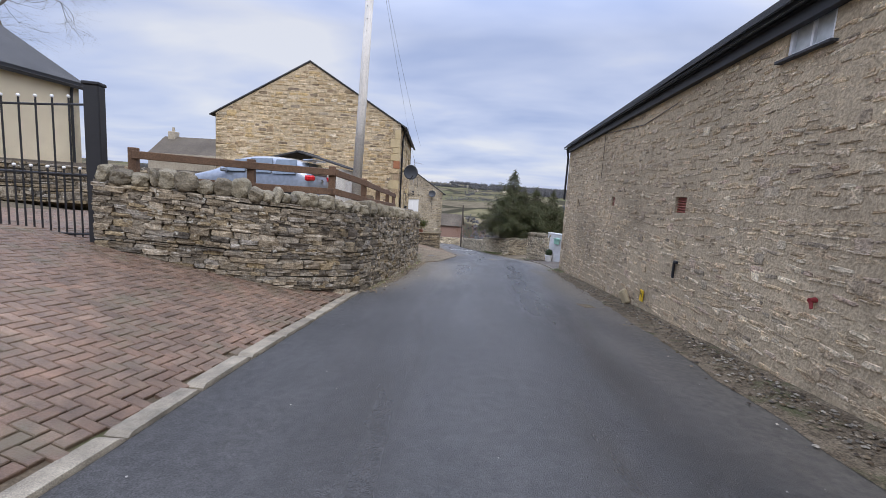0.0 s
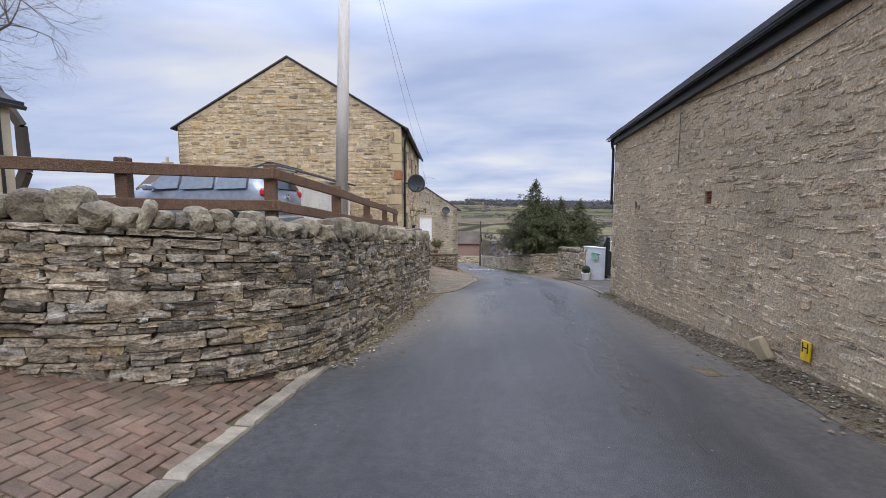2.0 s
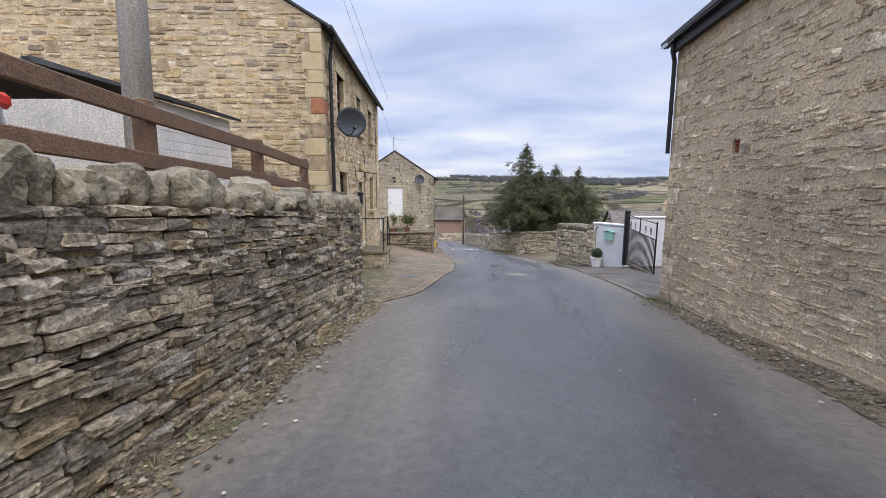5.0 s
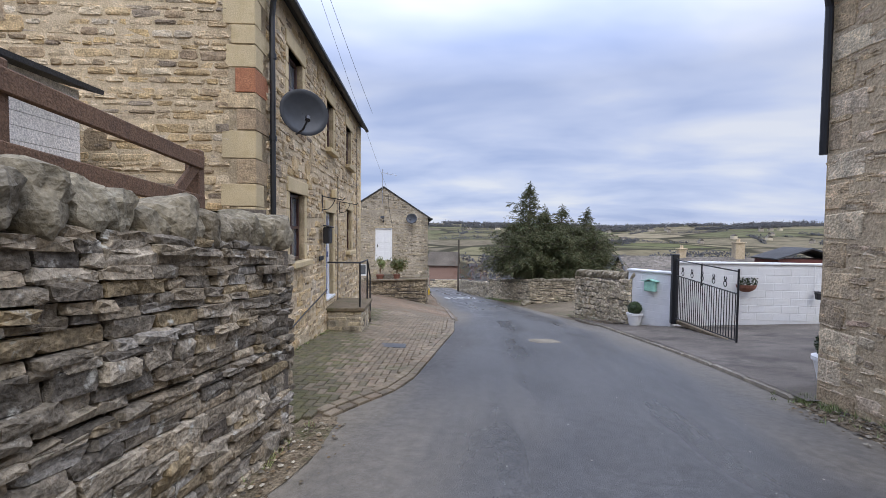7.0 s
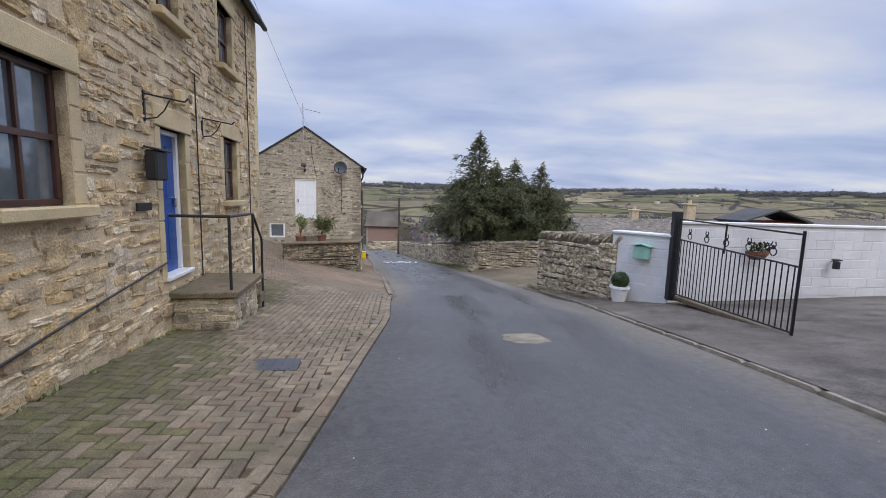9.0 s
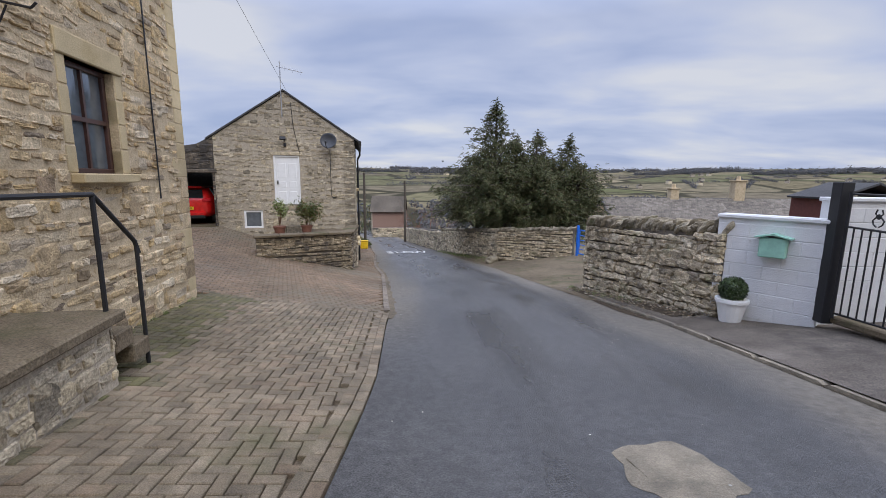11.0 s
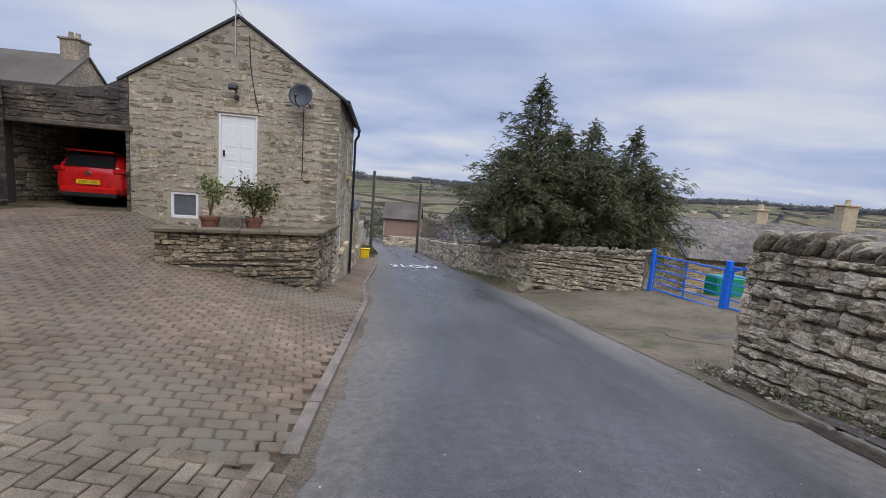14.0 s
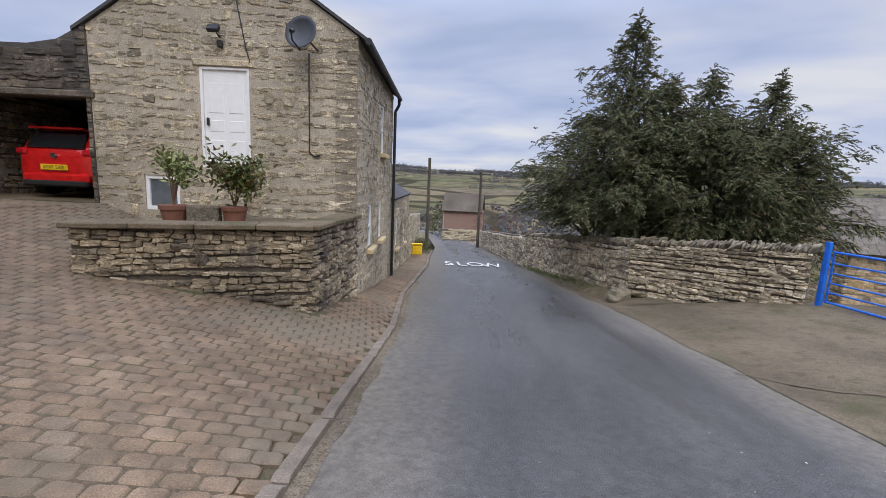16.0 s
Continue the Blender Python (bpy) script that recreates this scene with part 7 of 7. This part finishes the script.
def conifer(label, base, h, spread, seed, n=150, sprays=20, low=.12, lean=(0, 0), power=.8):
    """A loose cypress: a trunk, arching limbs with drooping tips, and hanging feathery sprays with gaps between."""
    t = thing("conifer", pose(*base), label, "tree", "conifers behind the wall")
    rng = random.Random(seed)
    bm = bmesh.new()
    bm_rod(bm, (0, 0, 0), (lean[0] * .5, lean[1] * .5, h * .55), .16, .09, 10)
    bm_rod(bm, (lean[0] * .5, lean[1] * .5, h * .55), (lean[0], lean[1], h * .985), .09, .01, 8)
    part("trunk", bm, BARK, t)
    limbs = bmesh.new()
    P, U, W = [], [], []

    def frond(c, d, L):
        """One flat spray: a curved rachis with short leaflets to both sides, hanging at its tip."""
        side = d.cross(Vector((rng.gauss(0, .35), rng.gauss(0, .35), 1))).normalized()
        for k in range(7):
            f = k / 7
            q = c + d * (L * f) + Vector((0, 0, -.45 * L * f * f))
            for sg in (-1, 1):
                dr = (d * .8 + side * sg * rng.uniform(.5, 1.0) + Vector((0, 0, -.35 - .4 * f + rng.gauss(0, .15)))).normalized()
                P.append(q)
                U.append(dr * L * rng.uniform(.3, .55) * (1.1 - .6 * f))
                W.append(rng.uniform(.009, .018))

    for i in range(n):
        u = low + (1 - low) * (i + rng.random()) / n
        z0 = h * u * .95
        prof = max(.03, (1 - u) ** power) * (1.0 if u > .25 else .8 + .8 * u)
        a = rng.uniform(0, 2 * math.pi)
        L = spread * prof * rng.choice((.55, .75, .9, 1.0, 1.1, 1.4)) * rng.uniform(.85, 1.1)
        ax = Vector((math.cos(a), math.sin(a), 0))
        L *= max(.35, 1 + .95 * noise.noise(Vector((ax.x * 1.1 + seed, ax.y * 1.1, z0 * .75))))
        p0 = Vector((lean[0] * u, lean[1] * u, z0))
        L = min(L, spread * 1.12)
        up_k = rng.uniform(.35, .95) + .7 * u
        p1 = p0 + ax * L * .55 + Vector((0, 0, L * .45 * up_k))
        p2 = p0 + ax * L + Vector((0, 0, L * (.62 * up_k - .15) + rng.uniform(-.15, .15)))
        bm_path(limbs, [p0, p1, p2], .008 + .018 * (1 - u), 5)
        m = int(sprays * (.35 + 1.0 * L / spread) * (1 if u < .75 else .6)) + 1
        for k in range(m):
            s = .2 + .85 * rng.random() ** .7
            c = p0.lerp(p1, s / .55) if s < .55 else p1.lerp(p2, (s - .55) / .45)
            off = Vector((-ax.y, ax.x, 0)) * rng.gauss(0, (.11 * L + .02) * (1.15 - .6 * s))
            c = c + off + Vector((0, 0, rng.gauss(-.04, .13)))
            d = (ax * rng.uniform(.5, 1.1) + off.normalized() * rng.uniform(0, .9) + Vector((0, 0, rng.uniform(-.95, .45) + .7 * u))).normalized()
            frond(c, d, rng.uniform(.2, .46) * (1.05 - .45 * u))
    part("limb", limbs, BARK, t)
    for k in range(26):
        z = h * (.86 + .14 * k / 26)
        a = rng.uniform(0, 6.3)
        frond(Vector((lean[0], lean[1], z)), Vector((math.cos(a), math.sin(a), rng.uniform(.5, 1.6))).normalized(), rng.uniform(.12, .26))
    P, U, W = np.array(P), np.array(U), np.array(W)
    rs = np.random.RandomState(seed)
    S = np.cross(U, rs.normal(size=U.shape))
    S /= np.linalg.norm(S, axis=1)[:, None] + 1e-9
    S *= W[:, None]
    V = np.stack([P, P + U * .5 + S, P + U, P + U * .5 - S], 1).reshape(-1, 3)
    me = bpy.data.meshes.new("crown")
    me.from_pydata(V.tolist(), [], [(4 * i, 4 * i + 1, 4 * i + 2, 4 * i + 3) for i in range(len(P))])
    me.materials.append(NEEDLE)
    cr = new("crown", me)
    cr.parent = t
    return t


conifer("tall dark green cypress with a thin open top", (2.65, 41.8, -3.9), 8.1, 2.5, 1, 230, 26, low=.2, power=.75)
conifer("dark green cypress beside the tallest one", (1.9, 42.9, -4.1), 5.4, 2.3, 11, 170, 26, low=.28, power=.5)
conifer("dark green cypress with drooping sprays", (3.75, 41.6, -3.7), 6.0, 1.9, 2, 150, 24, low=.2, power=.7)
conifer("dark green cypress with a feathery top", (4.75, 41.6, -3.7), 6.3, 1.9, 7, 150, 24, low=.2, power=.75)
conifer("dark green cypress with a slender leaning spire", (5.9, 41.3, -3.7), 6.1, 1.7, 3, 150, 24, low=.2, lean=(.5, 0), power=.8)
conifer("broad low cypress leaning over the gate", (6.2, 40.9, -3.6), 4.4, 1.9, 4, 130, 26, low=.2, lean=(.7, -.1), power=.5)
conifer("low dense cypress behind the lane wall", (3.2, 41.0, -3.7), 4.6, 1.9, 6, 150, 28, low=.25, power=.45)
conifer("low dense cypress behind the gate wall", (4.9, 40.7, -3.4), 4.3, 1.9, 8, 150, 28, low=.22, power=.45)


def bare_tree(name, label, base, h, seed, material=None, depth=6, spread=.55, thick=.16, group="", lean=(.05, 0)):
    t = thing(name, pose(*base), label, "tree" if "tree" in name else "shrub", group)
    rng = random.Random(seed)
    V, F = [], []

    def limb(p, d, L, r, k):
        segs = 3 if k > 2 else 2
        for _ in range(segs):
            q = p + d * (L / segs)
            n = 5 if k > 2 else 3
            a = d.orthogonal().normalized()
            b = d.cross(a)
            r2 = r * (.86 if k > 1 else .6)
            i0 = len(V)
            for c, rr in ((p, r), (q, r2)):
                for i in range(n):
                    th = 2 * math.pi * i / n
                    V.append(c + a * (rr * math.cos(th)) + b * (rr * math.sin(th)))
            for i in range(n):
                F.append((i0 + i, i0 + (i + 1) % n, i0 + n + (i + 1) % n, i0 + n + i))
            if k > 0 and k < depth:
                e = (d + Vector((rng.gauss(0, spread), rng.gauss(0, spread), rng.gauss(.05, spread * .6)))).normalized()
                limb(q, e, L * rng.uniform(.55, .8), r2 * .6, k - 1)
            d = (d + Vector((rng.gauss(0, .2), rng.gauss(0, .2), rng.gauss(.03, .12)))).normalized()
            p, r = q, r2
        if k > 0:
            for _ in range(2):
                e = (d + Vector((rng.gauss(0, spread), rng.gauss(0, spread), rng.gauss(.05, spread * .6)))).normalized()
                limb(p, e, L * rng.uniform(.6, .85), r * .75, k - 1)

    limb(Vector((0, 0, 0)), Vector((*lean, 1)).normalized(), h * .3, thick, depth)
    raw("crown", V, F, material or BARK, t)
    return t


bare_tree("bare_tree", "leafless winter tree behind the bungalow", (-37.2, 31.2, 1.2), 34, 5, depth=7, spread=.8, thick=.5, lean=(.58, 0))
TWIG = plain("red_twig", (.16, .07, .045), .9)
for i, (x, y, s) in enumerate(((-3.4, 72, 6.2), (-2.0, 70, 5.4), (-.6, 73, 6.0), (.8, 71, 5.2), (-5.2, 76, 3.8))):
    bare_tree("bare_shrub", "reddish leafless shrub behind the lane wall", (x, y, fall(y) - .6), s, 20 + i, TWIG, 5, .55, .05, "reddish shrubs")
for i, (x, y, s) in enumerate(((19, 37, 4.2), (23, 40, 4.5), (16, 35, 3.4), (27, 42, 5), (31, 41, 4.6))):
    bare_tree("bare_shrub", "leafless grey-brown shrub beyond the yard", (x, y, terrain(x, y)), s, 40 + i, BARK, 5, .6, .05, "shrubs beyond the yard")


def bush(label, base, r, n, material, seed, squash=.8, leaf=.05):
    t = thing("shrub", pose(*base), label, "shrub")
    rng = random.Random(seed)
    V, F = [], []
    for _ in range(n):
        d = Vector([rng.gauss(0, 1) for _ in range(3)]).normalized()
        c = d * r * (1 + .3 * noise.noise(d * 2.5 + Vector((seed, 0, 0)))) * rng.uniform(.6, 1)
        c.z = abs(c.z) * squash
        u = Vector([rng.gauss(0, 1) for _ in range(3)]).normalized() * leaf * rng.uniform(.7, 1.4)
        v = u.cross(Vector([rng.gauss(0, 1) for _ in range(3)])).normalized() * leaf * .4
        k = len(V)
        V += [c - u, c + v, c + u, c - v]
        F.append((k, k + 1, k + 2, k + 3))
    raw("foliage", V, F, material, t)
    return t


bush("evergreen shrub on the pavement corner", (-6.3, 54, fall(54) + .1), .9, 1800, LEAFG, 3)
bush("rust-coloured clipped shrub behind the lane wall", (-1.9, 64.5, -6.0), 1.1, 1500, TWIG, 4, 1.1)
bush("green garden tree beside the far barn", (-9.5, 84, -8.5), 2.2, 2200, LEAFG, 6, 2.3, .12)
bush("yellow-green shrub beyond the conifers", (8.2, 43.2, -3.6), 1.2, 1600, LEAFY, 7, 1.2)

# ---- down the lane ----
fb = thing("far_barn", pose(-8.6, 80, -7.6, 0, 0, 0), "distant stone barn with grey roof and pinkish wall", "barn")
bm = bmesh.new()
bm_box(bm, (2.3, 2.2, 1.3), (4.6, 4.4, 3.4))
part("wall", bm, PINKW, fb, "pinkish brick wall")
bm = bmesh.new()
for q in ((-.15, 0, -.6), (-.15, 4.4, -.6), (-.15, 4.4, 3.0), (-.15, 2.2, 4.9), (-.15, 0, 3.0)):
    bm.verts.new(q)
bm.verts.ensure_lookup_table()
f = bm.faces.new(bm.verts)
r = bmesh.ops.extrude_face_region(bm, geom=[f])
bmesh.ops.translate(bm, vec=(.14, 0, 0), verts=[q for q in r["geom"] if isinstance(q, bmesh.types.BMVert)])
part("gable_wall", bm, GREY_M, fb, "stone gable")
bm = bmesh.new()
bm_box(bm, (2.2, .85, 4.0), (5.0, 3.2, .1), Matrix.Rotation(radians(41), 4, "X"))
part("roof", bm, TILE, fb, "grey slate roof")
bm = bmesh.new()
bm_box(bm, (2.2, 3.55, 4.0), (5.0, 3.2, .1), Matrix.Rotation(radians(-41), 4, "X"))
part("roof", bm, TILE, fb, "grey slate roof")
dry_wall("lane_end_wall", (-7.6, 72), (-2.8, 72.5), lambda s: -7.6, lambda s: -6.0, .4, "stone wall at the bend of the lane", DRY_R, 0, 91, None, h=(.1, .2), w=(.3, .7), proud=(0, .04))
for x, y, z in ((-6.46, 57.86, .55), (-3.15, 63.1, -.15)):
    up_ = thing("utility_pole", pose(x, y, fall(y) - .2), "dark wooden utility pole down the lane", "utility pole", "far poles")
    bm = bmesh.new()
    bm_rod(bm, (0, 0, 0), (0, 0, z - fall(y) + .2), .13, .1, 10)
    part("pole_shaft", bm, BARK, up_)
    bm = bmesh.new()
    bm_box(bm, (0, 0, z - fall(y)), (.1, .1, .25))
    part("pole_cap", bm, BLACK, up_)

# ---- valley: woods, hedges and far houses ----
# tree colours greyed towards blue: distance haze painted into the material
WOOD = mat("hazy_far_wood", [(.085, .084, .086), (.105, .098, .095), (.075, .082, .085), (.125, .112, .10)], pieces=True, bump=0, big=0, rough=1)


def clumps(name, label, spots, material, seed):
    rng = random.Random(seed)
    V, F = [], []
    for x, y, s in spots:
        z = terrain(x, y)
        for _ in range(26):
            c = Vector((x + rng.gauss(0, s * .45), y + rng.gauss(0, s * .45), z + s * abs(rng.gauss(.35, .35))))
            r = s * rng.uniform(.1, .3)
            k = len(V)
            a = rng.uniform(0, 6.3)
            for j in range(3):
                V.append(c + Vector((math.cos(a + 2.1 * j), math.sin(a + 2.1 * j), rng.uniform(-.7, .7))) * r)
            V.append(c + Vector((rng.uniform(-.5, .5), rng.uniform(-.5, .5), 1)) * r)
            F += [(k, k + 1, k + 3), (k + 1, k + 2, k + 3), (k + 2, k, k + 3)]
    return tagged(raw(name, V, F, material), label, "trees", kind="stuff")


rng = random.Random(77)
spots = []
for _ in range(70):  # hedgerows
    x, y = rng.uniform(-500, 900), rng.uniform(150, 1300)
    a, L = rng.choice((.1, 1.5, .5, 1.1)) + rng.gauss(0, .15), rng.uniform(60, 200)
    for i in range(int(L / 7)):
        spots.append((x + math.cos(a) * 7 * i, y + math.sin(a) * 7 * i, rng.uniform(2.0, 5.5)))
clumps("hedgerow", "brown winter hedges and trees between fields", spots, WOOD, 1)
spots = []
for _ in range(26):  # woods near the skyline
    x, y, n = rng.uniform(-1100, 1900), rng.uniform(1000, 1900), rng.randrange(60, 160)
    for i in range(n):
        spots.append((x + rng.uniform(-130, 130), y + rng.gauss(0, 18), rng.uniform(6, 11)))
clumps("woodland", "dark bare woods along the far hills", spots, WOOD, 2)
spots = []
for _ in range(520):
    x, y = rng.uniform(-60, 420), rng.uniform(90, 420)
    if x < 12 and y < 200:
        continue
    spots.append((x, y, rng.uniform(3, 7)))
clumps("woodland", "bare brown trees on the valley floor", spots, WOOD, 3)
for i in range(26):
    x, y = rng.uniform(-420, 900), rng.uniform(450, 1250)
    fh = thing("distant_house", pose(x, y, terrain(x, y) - .5, 0, 0, rng.uniform(0, 90)), "distant pale stone farmhouse across the valley", "house", "houses across the valley")
    w, l, hh = rng.uniform(8, 16), rng.uniform(6, 8), rng.uniform(4, 6)
    bm = bmesh.new()
    bm_box(bm, (0, 0, hh / 2), (w, l, hh))
    part("wall", bm, GREY_M if i % 4 else CREAM, fh)
    bm = bmesh.new()
    vs = [bm.verts.new(q) for q in ((-w / 2 - .3, -l / 2 - .3, hh), (w / 2 + .3, -l / 2 - .3, hh), (w / 2 + .3, l / 2 + .3, hh), (-w / 2 - .3, l / 2 + .3, hh), (-w / 2 - .3, 0, hh + 3), (w / 2 + .3, 0, hh + 3))]
    for q in ((0, 1, 5, 4), (2, 3, 4, 5), (0, 4, 3), (1, 2, 5), (3, 2, 1, 0)):
        bm.faces.new([vs[j] for j in q])
    part("roof", bm, TILE, fh, "grey slate roof")
